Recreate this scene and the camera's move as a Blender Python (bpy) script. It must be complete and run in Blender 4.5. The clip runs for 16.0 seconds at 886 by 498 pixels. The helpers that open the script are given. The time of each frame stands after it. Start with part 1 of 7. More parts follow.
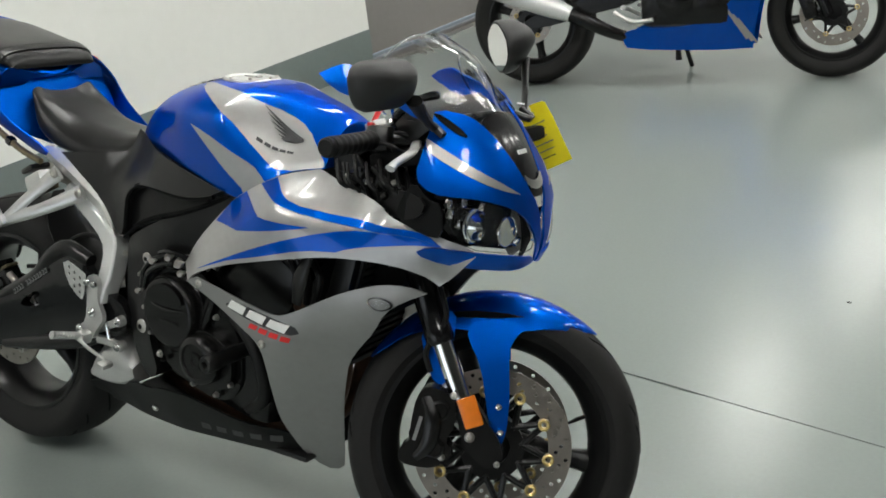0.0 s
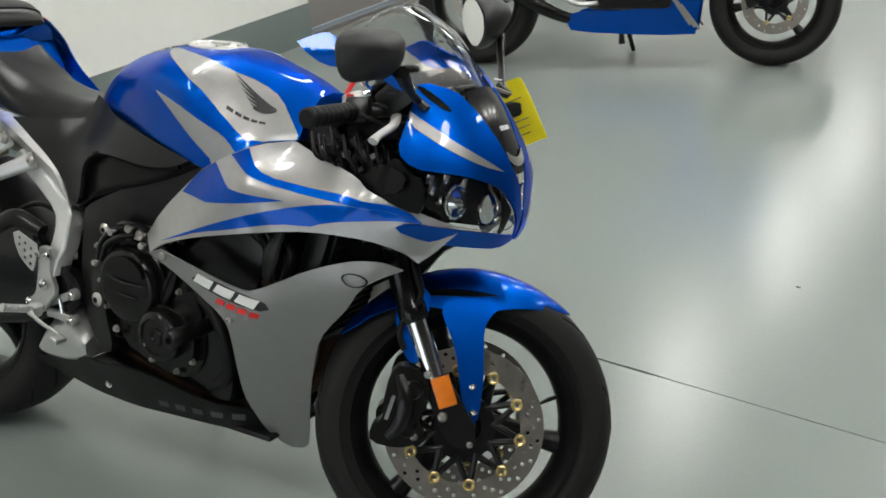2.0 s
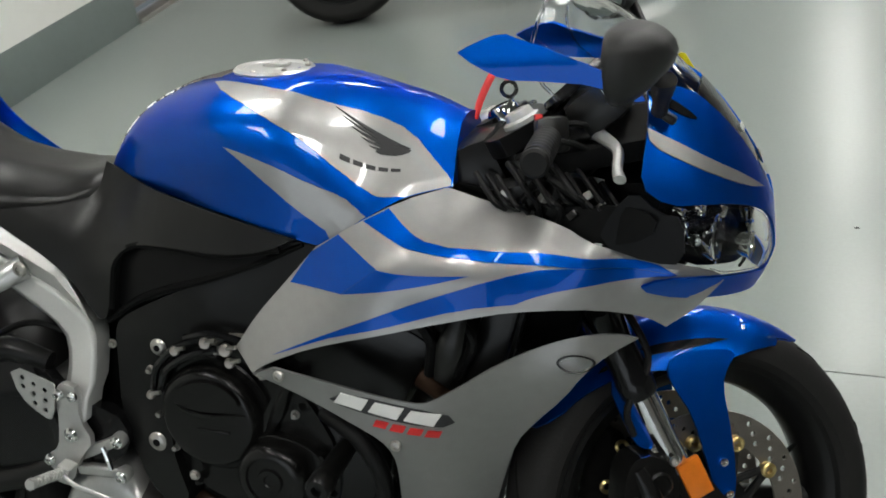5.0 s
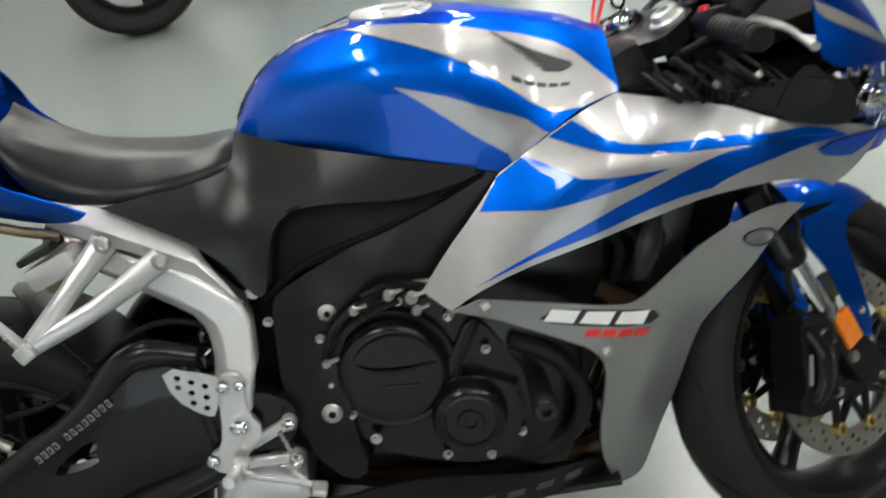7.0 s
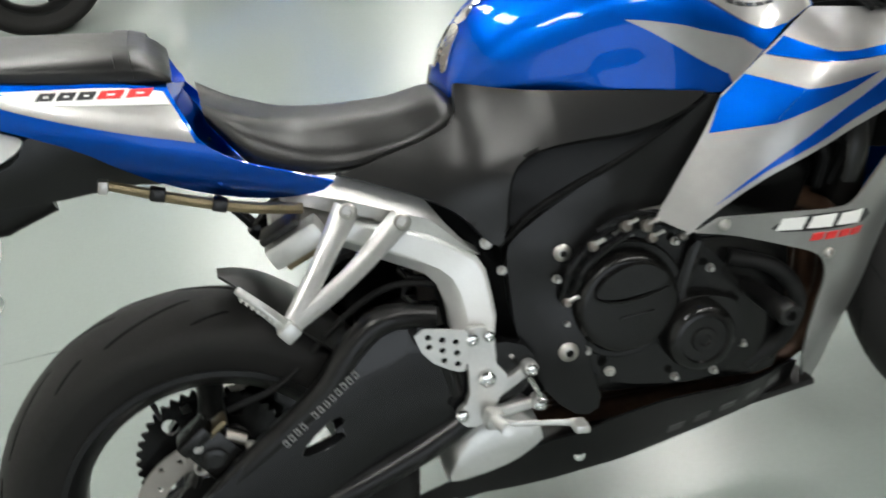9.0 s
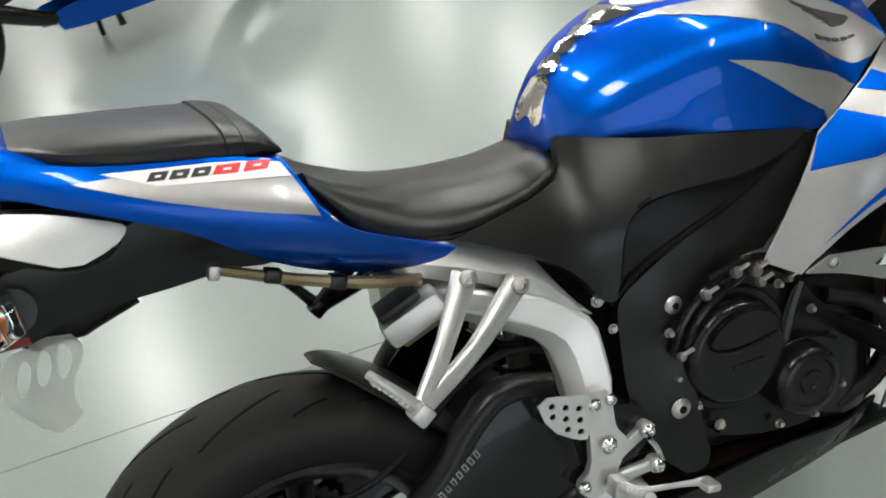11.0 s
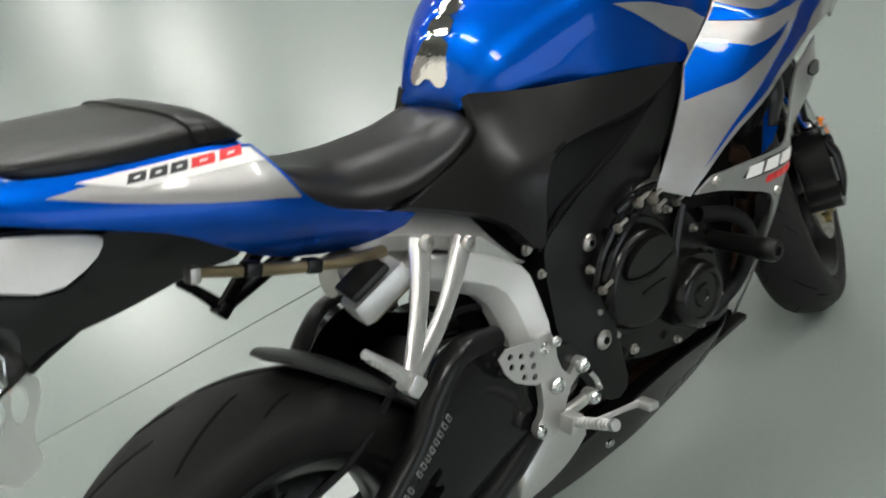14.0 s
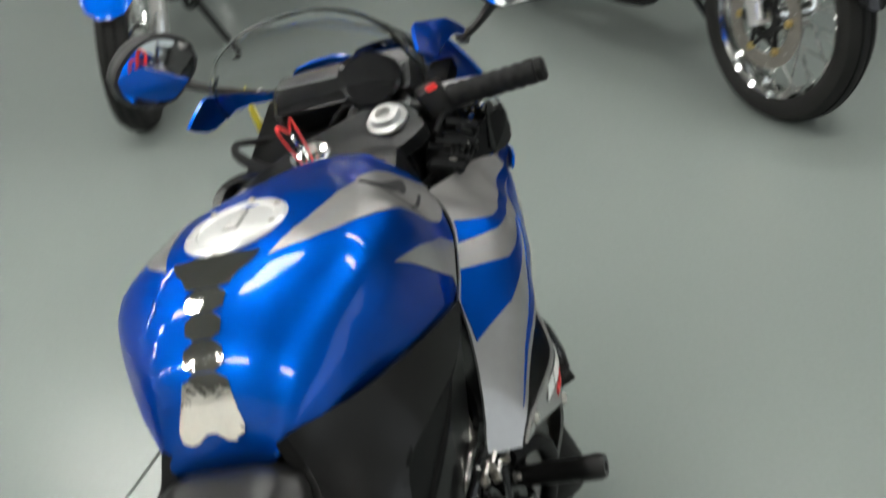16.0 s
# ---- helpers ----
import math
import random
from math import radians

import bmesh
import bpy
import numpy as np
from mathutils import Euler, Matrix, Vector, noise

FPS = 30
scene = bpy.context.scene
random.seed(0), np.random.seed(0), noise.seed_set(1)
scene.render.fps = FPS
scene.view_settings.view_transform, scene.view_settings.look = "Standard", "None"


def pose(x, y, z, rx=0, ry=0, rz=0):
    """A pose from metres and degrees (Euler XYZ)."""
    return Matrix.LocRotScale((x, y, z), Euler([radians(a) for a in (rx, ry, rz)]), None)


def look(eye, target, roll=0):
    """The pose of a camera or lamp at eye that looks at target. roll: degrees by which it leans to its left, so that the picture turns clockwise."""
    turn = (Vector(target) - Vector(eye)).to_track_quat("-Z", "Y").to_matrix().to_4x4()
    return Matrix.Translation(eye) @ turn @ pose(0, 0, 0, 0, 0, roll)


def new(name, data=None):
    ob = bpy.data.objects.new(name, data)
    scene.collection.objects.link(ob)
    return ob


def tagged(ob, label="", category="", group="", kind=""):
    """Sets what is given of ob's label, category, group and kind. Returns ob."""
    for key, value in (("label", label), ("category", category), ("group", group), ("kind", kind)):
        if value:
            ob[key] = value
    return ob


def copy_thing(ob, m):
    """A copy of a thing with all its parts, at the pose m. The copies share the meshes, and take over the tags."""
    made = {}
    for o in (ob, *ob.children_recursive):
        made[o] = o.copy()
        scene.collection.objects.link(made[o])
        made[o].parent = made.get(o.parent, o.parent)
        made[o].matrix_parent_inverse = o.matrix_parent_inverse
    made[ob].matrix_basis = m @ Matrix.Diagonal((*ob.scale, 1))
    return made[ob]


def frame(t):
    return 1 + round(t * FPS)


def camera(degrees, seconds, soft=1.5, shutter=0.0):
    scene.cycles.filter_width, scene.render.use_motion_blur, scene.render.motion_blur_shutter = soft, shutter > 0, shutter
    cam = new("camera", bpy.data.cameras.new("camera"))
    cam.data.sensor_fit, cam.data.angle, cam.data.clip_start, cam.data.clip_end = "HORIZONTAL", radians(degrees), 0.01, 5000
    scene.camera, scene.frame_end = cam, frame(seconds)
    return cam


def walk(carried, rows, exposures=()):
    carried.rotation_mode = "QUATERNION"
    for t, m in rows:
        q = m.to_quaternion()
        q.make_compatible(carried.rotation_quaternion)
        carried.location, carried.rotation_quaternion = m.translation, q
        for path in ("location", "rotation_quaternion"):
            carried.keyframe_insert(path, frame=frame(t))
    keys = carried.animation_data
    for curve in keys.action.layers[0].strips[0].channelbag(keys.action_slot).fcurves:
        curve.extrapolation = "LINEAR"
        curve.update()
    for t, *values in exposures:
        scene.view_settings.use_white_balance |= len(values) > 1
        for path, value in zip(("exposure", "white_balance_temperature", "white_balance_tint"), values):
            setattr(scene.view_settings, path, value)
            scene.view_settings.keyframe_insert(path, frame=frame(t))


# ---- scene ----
cam = camera(43.9, 16.0, soft=1.7, shutter=0.5)
PATH = [
    (0, (1.069, -1.382, 1.472), (-0.067, 0.069, 0.693), -7.0),
    (0.5, (1.047, -1.382, 1.47), (-0.065, 0.091, 0.7), -5.9),
    (1, (1.051, -1.391, 1.468), (-0.049, 0.088, 0.691), -5.5),
    (1.5, (1.024, -1.401, 1.468), (-0.074, 0.073, 0.681), -4.8),
    (2, (0.96, -1.417, 1.46), (-0.046, 0.103, 0.636), -4.1),
    (2.5, (0.852, -1.352, 1.445), (-0.138, 0.187, 0.637), -6.2),
    (3, (0.69, -1.215, 1.452), (-0.279, 0.305, 0.587), -8.2),
    (5.5, (-0.042, -1.188, 1.465), (-0.482, 0.5, 0.487), -8.7),
    (6, (-0.228, -1.332, 1.487), (-0.471, 0.418, 0.55), -8.3),
    (6.5, (-0.385, -1.419, 1.486), (-0.537, 0.352, 0.568), -7.6),
    (7, (-0.522, -1.343, 1.456), (-0.618, 0.373, 0.432), -10.8),
    (7.5, (-0.701, -1.281, 1.456), (-0.692, 0.383, 0.346), -10.5),
    (8, (-0.889, -1.364, 1.486), (-0.704, 0.277, 0.358), -9.9),
    (8.5, (-1.032, -1.417, 1.52), (-0.783, 0.236, 0.422), -9.7),
    (9, (-1.103, -1.297, 1.519), (-0.886, 0.35, 0.406), -12.6),
    (9.5, (-1.164, -1.16, 1.486), (-0.949, 0.463, 0.338), -15.4),
    (10, (-1.234, -1.149, 1.495), (-0.984, 0.494, 0.383), -14.5),
    (12.5, (-1.637, -1.032, 1.562), (-0.815, 0.464, 0.519), -10.1),
    (13, (-1.677, -1.03, 1.552), (-0.907, 0.406, 0.392), -9.5),
    (13.5, (-1.7, -0.994, 1.549), (-0.848, 0.371, 0.36), -8.6),
    (14, (-1.712, -0.915, 1.552), (-0.714, 0.362, 0.38), -9.2),
    (14.5, (-1.62, -0.748, 1.518), (-0.533, 0.414, 0.307), -12.2),
    (14.8, (-1.602, -0.621, 1.513), (-0.525, 0.517, 0.27), -11.8),
    (15, (-1.619, -0.542, 1.509), (-0.472, 0.435, 0.352), -8.6),
    (15.3, (-1.674, -0.481, 1.561), (-0.411, 0.295, 0.372), -9.4),
    (15.5, (-1.674, -0.405, 1.569), (-0.299, 0.199, 0.405), -6.7),
    (15.8, (-1.612, -0.393, 1.574), (-0.151, 0.145, 0.486), -7.9),
    (16, (-1.592, -0.342, 1.552), (-0.051, 0.135, 0.548), -8.8),
]
walk(cam, [(t, look(eye, target, roll)) for t, eye, target, roll in PATH],
     exposures=((0, -0.13), (2.5, -0.17), (5.5, -0.36), (6.5, -0.1), (8, 0.36), (10, 0.30), (12.5, 0.0), (13.5, 0.02), (14.5, 0.1), (15.3, 0.08), (16, -0.04)))


# ---- light: rows of fluorescent fittings under the showroom's ceiling, and a little daylight from the front windows ----
CEILING = 3.2
TUBES = 36.0
world = bpy.data.worlds.new("world")
scene.world = world
world.use_nodes = True
world.node_tree.nodes["Background"].inputs[0].default_value = (0.80, 0.90, 1.0, 1)
world.node_tree.nodes["Background"].inputs[1].default_value = 0.5
scene.view_settings.exposure = 0.0
# daylight through the shop window in the south wall
daylight = bpy.data.lights.new("window_daylight", "AREA")
daylight.shape, daylight.size, daylight.size_y, daylight.energy, daylight.color = "RECTANGLE", 4.7, 2.6, 50.0, (0.88, 0.95, 1.0)
lamp_ob = new("window_daylight", daylight)
lamp_ob.matrix_world = pose(-0.65, -6.9, 1.40, 90, 0, 0)


# ---- materials ----
def material(name, colour, rough=0.5, metal=0.0, coat=0.0, vary=0.0, scale=8.0, bump=0.0, grain=120.0, coat_rough=0.03, rough_vary=0.0, specular=0.5, **more):
    """A surface of one colour that varies by `vary` at `scale` and again ten times finer, with a fine relief."""
    m = bpy.data.materials.new(name)
    m.use_nodes = True
    nodes, links = m.node_tree.nodes, m.node_tree.links
    b = nodes["Principled BSDF"]
    b.inputs["Base Color"].default_value = (*colour, 1)
    for key, value in (("Roughness", rough), ("Metallic", metal), ("Coat Weight", coat), ("Coat Roughness", coat_rough), ("Specular IOR Level", specular), *((k.replace("_", " "), v) for k, v in more.items())):
        b.inputs[key].default_value = value
    place = nodes.new("ShaderNodeNewGeometry").outputs["Position"]
    if vary or rough_vary:
        coarse, fine = nodes.new("ShaderNodeTexNoise"), nodes.new("ShaderNodeTexNoise")
        for n, s in ((coarse, scale), (fine, scale * 11)):
            n.inputs["Scale"].default_value, n.inputs["Detail"].default_value = s, 5
            links.new(place, n.inputs["Vector"])
        both = nodes.new("ShaderNodeMath")
        both.operation, both.inputs[2].default_value = "MULTIPLY_ADD", 0.0
        both.inputs[1].default_value = 0.6
        links.new(coarse.outputs["Fac"], both.inputs[0])
        add = nodes.new("ShaderNodeMath")
        add.operation, add.inputs[1].default_value = "MULTIPLY_ADD", 0.4
        links.new(fine.outputs["Fac"], add.inputs[0])
        links.new(both.outputs[0], add.inputs[2])
        if vary:
            ramp = nodes.new("ShaderNodeMapRange")
            ramp.inputs["From Min"].default_value, ramp.inputs["From Max"].default_value = 0.3, 0.7
            ramp.inputs["To Min"].default_value, ramp.inputs["To Max"].default_value = 1 - vary, 1 + vary
            links.new(add.outputs[0], ramp.inputs["Value"])
            tint = nodes.new("ShaderNodeVectorMath")
            tint.operation, tint.inputs[0].default_value = "SCALE", colour
            links.new(ramp.outputs[0], tint.inputs["Scale"])
            links.new(tint.outputs[0], b.inputs["Base Color"])
        if rough_vary:
            r = nodes.new("ShaderNodeMapRange")
            r.inputs["From Min"].default_value, r.inputs["From Max"].default_value = 0.3, 0.7
            r.inputs["To Min"].default_value, r.inputs["To Max"].default_value = max(rough - rough_vary, 0.02), rough + rough_vary
            links.new(add.outputs[0], r.inputs["Value"])
            links.new(r.outputs[0], b.inputs["Roughness"])
    if bump:
        tooth, relief = nodes.new("ShaderNodeTexNoise"), nodes.new("ShaderNodeBump")
        tooth.inputs["Scale"].default_value, tooth.inputs["Detail"].default_value = grain, 3
        relief.inputs["Strength"].default_value, relief.inputs["Distance"].default_value = bump, 0.002
        links.new(place, tooth.inputs["Vector"])
        links.new(tooth.outputs["Fac"], relief.inputs["Height"])
        links.new(relief.outputs[0], b.inputs["Normal"])
    return m


def glowing(name, colour, strength):
    m = bpy.data.materials.new(name)
    m.use_nodes = True
    b = m.node_tree.nodes["Principled BSDF"]
    b.inputs["Base Color"].default_value = (0.8, 0.8, 0.8, 1)
    b.inputs["Emission Color"].default_value, b.inputs["Emission Strength"].default_value = (*colour, 1), strength
    return m


BLUE = material("blue metallic paint", (0.0, 0.080, 0.46), 0.42, 1.0, 0.66, vary=0.05, scale=40, coat_rough=0.012, Coat_IOR=1.37, Specular_Tint=(0.0, 0.34, 1.0, 1))
SILVER = material("silver metallic paint", (0.37, 0.365, 0.356), 0.42, 0.75, 0.9, vary=0.05, scale=60, coat_rough=0.02)
DULL_SILVER = material("grey silver paint", (0.27, 0.268, 0.262), 0.42, 0.5, 0.6, vary=0.05, scale=60)
WHITE_SILVER = material("bright silver plastic", (0.70, 0.70, 0.685), 0.34, 0.42, 0.4, vary=0.04, scale=20)
ALLOY = material("bead-blasted alloy", (0.60, 0.595, 0.58), 0.36, 0.75, vary=0.08, scale=14, bump=0.10, grain=500, rough_vary=0.06)
CHROME = material("chrome", (0.78, 0.78, 0.77), 0.08, 1.0, rough_vary=0.04, scale=30)
STEEL = material("brushed steel", (0.50, 0.48, 0.45), 0.36, 1.0, vary=0.12, scale=18, rough_vary=0.06)
DISC = material("ground disc steel", (0.34, 0.31, 0.28), 0.36, 0.9, vary=0.12, scale=35, rough_vary=0.06)
GOLD = material("gold anodised alloy", (0.62, 0.47, 0.20), 0.3, 1.0, vary=0.08, scale=40)
BLACK_PLASTIC = material("black moulded plastic", (0.007, 0.0069, 0.0067), 0.33, vary=0.15, scale=9, bump=0.06, grain=800, rough_vary=0.03, specular=0.38)
BLACK_PAINT = material("satin black paint", (0.007, 0.007, 0.007), 0.31, coat=0.1, vary=0.15, scale=12, bump=0.05, grain=500, coat_rough=0.2, specular=0.24)
BLACK_GLOSS = material("gloss black paint", (0.007, 0.007, 0.0075), 0.18, coat=0.2, vary=0.1, scale=10, specular=0.22)
CASTING = material("black cast alloy", (0.007, 0.0068, 0.0066), 0.23, 0.1, vary=0.2, scale=25, bump=0.10, grain=350, rough_vary=0.025, specular=0.36)
BELLY = material("black belly plastic", (0.006, 0.006, 0.0062), 0.28, vary=0.15, scale=12, bump=0.05, grain=500, specular=0.14)
DARK = material("matt black", (0.005, 0.005, 0.005), 0.7, vary=0.3, scale=20, specular=0.1)
VINYL = material("black seat vinyl", (0.008, 0.0079, 0.0077), 0.33, vary=0.12, scale=12, bump=0.05, grain=900, rough_vary=0.04, specular=0.34)
RUBBER = material("tyre rubber", (0.016, 0.0155, 0.015), 0.62, vary=0.22, scale=10, bump=0.15, grain=260, rough_vary=0.1, specular=0.18)
GROOVE = material("tread groove", (0.008, 0.008, 0.008), 0.85, vary=0.2, scale=40, specular=0.1)
SOFT_RUBBER = material("black rubber", (0.005, 0.005, 0.005), 0.55, vary=0.2, scale=30, bump=0.1, grain=400, specular=0.25)
AMBER = material("amber plastic", (0.78, 0.20, 0.015), 0.25, coat=0.5, vary=0.1, scale=60)
RED_LENS = material("red lens", (0.22, 0.008, 0.008), 0.2, coat=0.6, vary=0.15, scale=50)
RED = material("red printed plastic", (0.70, 0.03, 0.03), 0.4, vary=0.05, scale=30)
RED_STRAP = material("red strap", (0.75, 0.04, 0.04), 0.5, vary=0.08, scale=60)
YELLOW = material("yellow card tag", (0.92, 0.78, 0.01), 0.5, vary=0.05, scale=25)
INK = material("black print", (0.02, 0.02, 0.022), 0.5, vary=0.1, scale=40)
WHITE_PRINT = material("white print", (0.82, 0.82, 0.80), 0.45, vary=0.04, scale=40)
GREY_PRINT = material("grey print", (0.20, 0.20, 0.20), 0.5, vary=0.05, scale=40)
DIM_PRINT = material("dark grey print", (0.055, 0.055, 0.055), 0.45, vary=0.1, scale=40)
PAD_FILM = material("rippled chrome film", (0.80, 0.77, 0.72), 0.07, 1.0, vary=0.08, scale=25, bump=0.8, grain=34)
BRASS = material("brassy zinc plate", (0.26, 0.21, 0.13), 0.38, 0.9, vary=0.25, scale=25, rough_vary=0.08)
RUST = material("heat-stained steel", (0.10, 0.055, 0.035), 0.5, 0.6, vary=0.4, scale=30, rough_vary=0.15)
RADIATOR = material("radiator fins", (0.03, 0.03, 0.03), 0.55, 0.4, vary=0.25, scale=60, specular=0.2)
MIRROR_SHELL = material("matt black shell", (0.016, 0.016, 0.016), 0.46, vary=0.1, scale=20, bump=0.08, grain=700, specular=0.4)
MIRROR = material("mirror", (0.86, 0.87, 0.86), 0.02, 1.0)
GLASS = material("clear plastic", (0.96, 0.97, 0.97), 0.03, Transmission_Weight=1.0, IOR=1.2)
LENS = material("clear lamp lens", (0.98, 0.98, 0.98), 0.03, Transmission_Weight=1.0, IOR=1.25)
FOGGY = material("milky film", (0.75, 0.76, 0.74), 0.35, Transmission_Weight=0.75, IOR=1.1, vary=0.05, scale=20)
DIM_WALL = material("grey wall paint", (0.30, 0.30, 0.29), 0.6, vary=0.04, scale=1.5, bump=0.08, grain=90)
WALL = material("white wall paint", (0.80, 0.80, 0.76), 0.6, vary=0.03, scale=1.5, bump=0.08, grain=90)
BAND = material("grey-green painted base", (0.155, 0.185, 0.178), 0.5, vary=0.06, scale=3, bump=0.05, grain=80)
SHUTTER = material("grey painted door", (0.24, 0.225, 0.215), 0.5, vary=0.06, scale=2.5, bump=0.05, grain=60)
CEILING_TILE = material("grey ceiling", (0.16, 0.16, 0.155), 0.8, vary=0.04, scale=2)
TUBE = glowing("lit acrylic diffuser", (1.0, 1.0, 0.955), TUBES)
LAMP_METAL = material("white enamel", (0.75, 0.75, 0.73), 0.4, vary=0.03, scale=10)


def floor_material():
    """Grey-green sealed concrete: broad gloss, faint clouds and a fine grain."""
    m = material("sealed concrete floor", FLOOR_COLOUR, 0.25, specular=0.55)
    nodes, links = m.node_tree.nodes, m.node_tree.links
    b = nodes["Principled BSDF"]
    place = nodes.new("ShaderNodeNewGeometry").outputs["Position"]
    clouds, grain = nodes.new("ShaderNodeTexNoise"), nodes.new("ShaderNodeTexNoise")
    for n, scale, detail in ((clouds, 0.7, 1.5), (grain, 90.0, 2.0)):
        n.inputs["Scale"].default_value, n.inputs["Detail"].default_value = scale, detail
        links.new(place, n.inputs["Vector"])
    light, both, tint = nodes.new("ShaderNodeMath"), nodes.new("ShaderNodeMath"), nodes.new("ShaderNodeVectorMath")
    light.operation, light.inputs[1].default_value, light.inputs[2].default_value = "MULTIPLY_ADD", 0.16, 0.88
    links.new(clouds.outputs["Fac"], light.inputs[0])
    both.operation, both.inputs[1].default_value = "MULTIPLY_ADD", 0.08
    links.new(grain.outputs["Fac"], both.inputs[0])
    links.new(light.outputs[0], both.inputs[2])
    tint.operation, tint.inputs[0].default_value = "SCALE", FLOOR_COLOUR
    links.new(both.outputs[0], tint.inputs["Scale"])
    links.new(tint.outputs[0], b.inputs["Base Color"])
    return m


FLOOR_COLOUR = (0.238, 0.268, 0.255)
FLOOR = floor_material()


# ---- shapes of the bodywork, in the motorcycle's own frame: x ahead from the front axle, y to its left, z up ----
MARGIN = 0.014


def scatter(points, ease=1e-3):
    """A smooth sheet through points of (x, z, half width)."""
    p = np.array(points, float)
    n = len(p)
    d = np.hypot(p[:, None, 0] - p[None, :, 0], p[:, None, 1] - p[None, :, 1])
    a = np.zeros((n + 3, n + 3))
    a[:n, :n] = d - ease * np.eye(n)
    a[:n, n], a[:n, n + 1:n + 3] = 1, p[:, :2]
    a[n:, :n] = a[:n, n:].T
    w = np.linalg.solve(a, np.r_[p[:, 2], 0, 0, 0])
    return lambda x, z: float(np.sqrt((p[:, 0] - x) ** 2 + (p[:, 1] - z) ** 2 + 2e-4) @ w[:n] + w[n] + w[n + 1] * x + w[n + 2] * z)


def gentle(points):
    """The plain quadratic sheet nearest to points of (x, z, half width)."""
    p = np.array(points, float)
    ox, oz = p[:, 0].mean(), p[:, 1].mean()
    row = lambda x, z: np.array([1 + 0 * x, x - ox, z - oz, (x - ox) ** 2, (x - ox) * (z - oz), (z - oz) ** 2])
    w = np.linalg.lstsq(row(p[:, 0], p[:, 1]).T, p[:, 2], rcond=None)[0]
    return lambda x, z: float(row(x, z) @ w)


def spline(xs, ys, x):
    """A smooth line through (xs, ys) with rising xs, with no overshoot; ys may be rows."""
    xs, ys = np.asarray(xs, float), np.asarray(ys, float)
    i = int(np.clip(np.searchsorted(xs, x) - 1, 0, len(xs) - 2))

    def slope(k):
        if k == 0 or k == len(xs) - 1:
            a = min(max(k, 1), len(xs) - 1)
            return (ys[a] - ys[a - 1]) / (xs[a] - xs[a - 1])
        l, r = (ys[k] - ys[k - 1]) / (xs[k] - xs[k - 1]), (ys[k + 1] - ys[k]) / (xs[k + 1] - xs[k])
        return np.where(l * r > 0, 2 * l * r / np.where(np.abs(l + r) < 1e-9, 1, l + r), 0.0)
    h = xs[i + 1] - xs[i]
    u = min(max((x - xs[i]) / h, 0.0), 1.0)
    a, b = slope(i) * h, slope(i + 1) * h
    return ys[i] * (2 * u**3 - 3 * u**2 + 1) + a * (u**3 - 2 * u**2 + u) + ys[i + 1] * (3 * u**2 - 2 * u**3) + b * (u**3 - u**2)


def lofted(sections):
    """A body along x from sections {x: half ring of (y, z) from the top's middle to the lower edge}: its place at (x, s), s from -1 (right edge) to 1."""
    xs = sorted(sections)
    rings = np.array([sections[x] for x in xs], float)
    steps = np.linspace(0, 1, rings.shape[1])

    def place(x, s):
        ring = spline(xs, rings, x)
        y, z = spline(steps, ring, abs(s))
        y += MARGIN * y / ring[:, 0].max()
        return np.array([x, y if s > 0 else -y, z])
    return place


tank = lofted({
    -.868: [(0, .846), (.02, .845), (.04, .842), (.052, .838), (.056, .834), (.054, .830), (.05, .828)],
    -.845: [(0, .888), (.025, .886), (.052, .876), (.07, .862), (.077, .846), (.076, .834), (.07, .829)],
    -.80: [(0, .928), (.035, .925), (.07, .912), (.095, .890), (.108, .862), (.110, .838), (.104, .824)],
    -.73: [(0, .955), (.045, .951), (.09, .936), (.126, .904), (.136, .865), (.137, .832), (.134, .812)],
    -.64: [(0, .968), (.05, .965), (.102, .951), (.148, .916), (.158, .868), (.157, .822), (.158, .794)],
    -.56: [(0, .966), (.05, .962), (.102, .947), (.150, .910), (.162, .858), (.162, .804), (.163, .770)],
    -.50: [(0, .956), (.047, .951), (.092, .931), (.134, .894), (.154, .842), (.158, .788), (.156, .752)],
    -.44: [(0, .940), (.043, .934), (.076, .910), (.108, .876), (.132, .838), (.147, .805), (.152, .788)],
    -.38: [(0, .922), (.038, .915), (.066, .895), (.090, .868), (.108, .844), (.122, .826), (.128, .814)],
    -.33: [(0, .898), (.033, .892), (.055, .876), (.074, .856), (.086, .840), (.094, .828), (.098, .820)],
})
seat_shape = lofted({
    -1.200: [(0, .912), (.045, .915), (.08, .920), (.106, .925), (.118, .923), (.124, .912), (.116, .900)],
    -1.15: [(0, .886), (.05, .887), (.09, .889), (.118, .884), (.140, .862), (.147, .838), (.138, .822)],
    -1.08: [(0, .860), (.05, .859), (.09, .854), (.120, .842), (.142, .820), (.147, .804), (.138, .794)],
    -1.00: [(0, .842), (.05, .841), (.086, .835), (.114, .822), (.134, .804), (.138, .792), (.130, .784)],
    -.93: [(0, .834), (.045, .833), (.078, .828), (.102, .817), (.118, .805), (.122, .796), (.115, .788)],
    -.885: [(0, .836), (.04, .835), (.068, .831), (.090, .822), (.104, .811), (.106, .802), (.098, .794)],
    -.858: [(0, .824), (.03, .824), (.055, .821), (.075, .815), (.085, .807), (.085, .800), (.08, .795)],
})
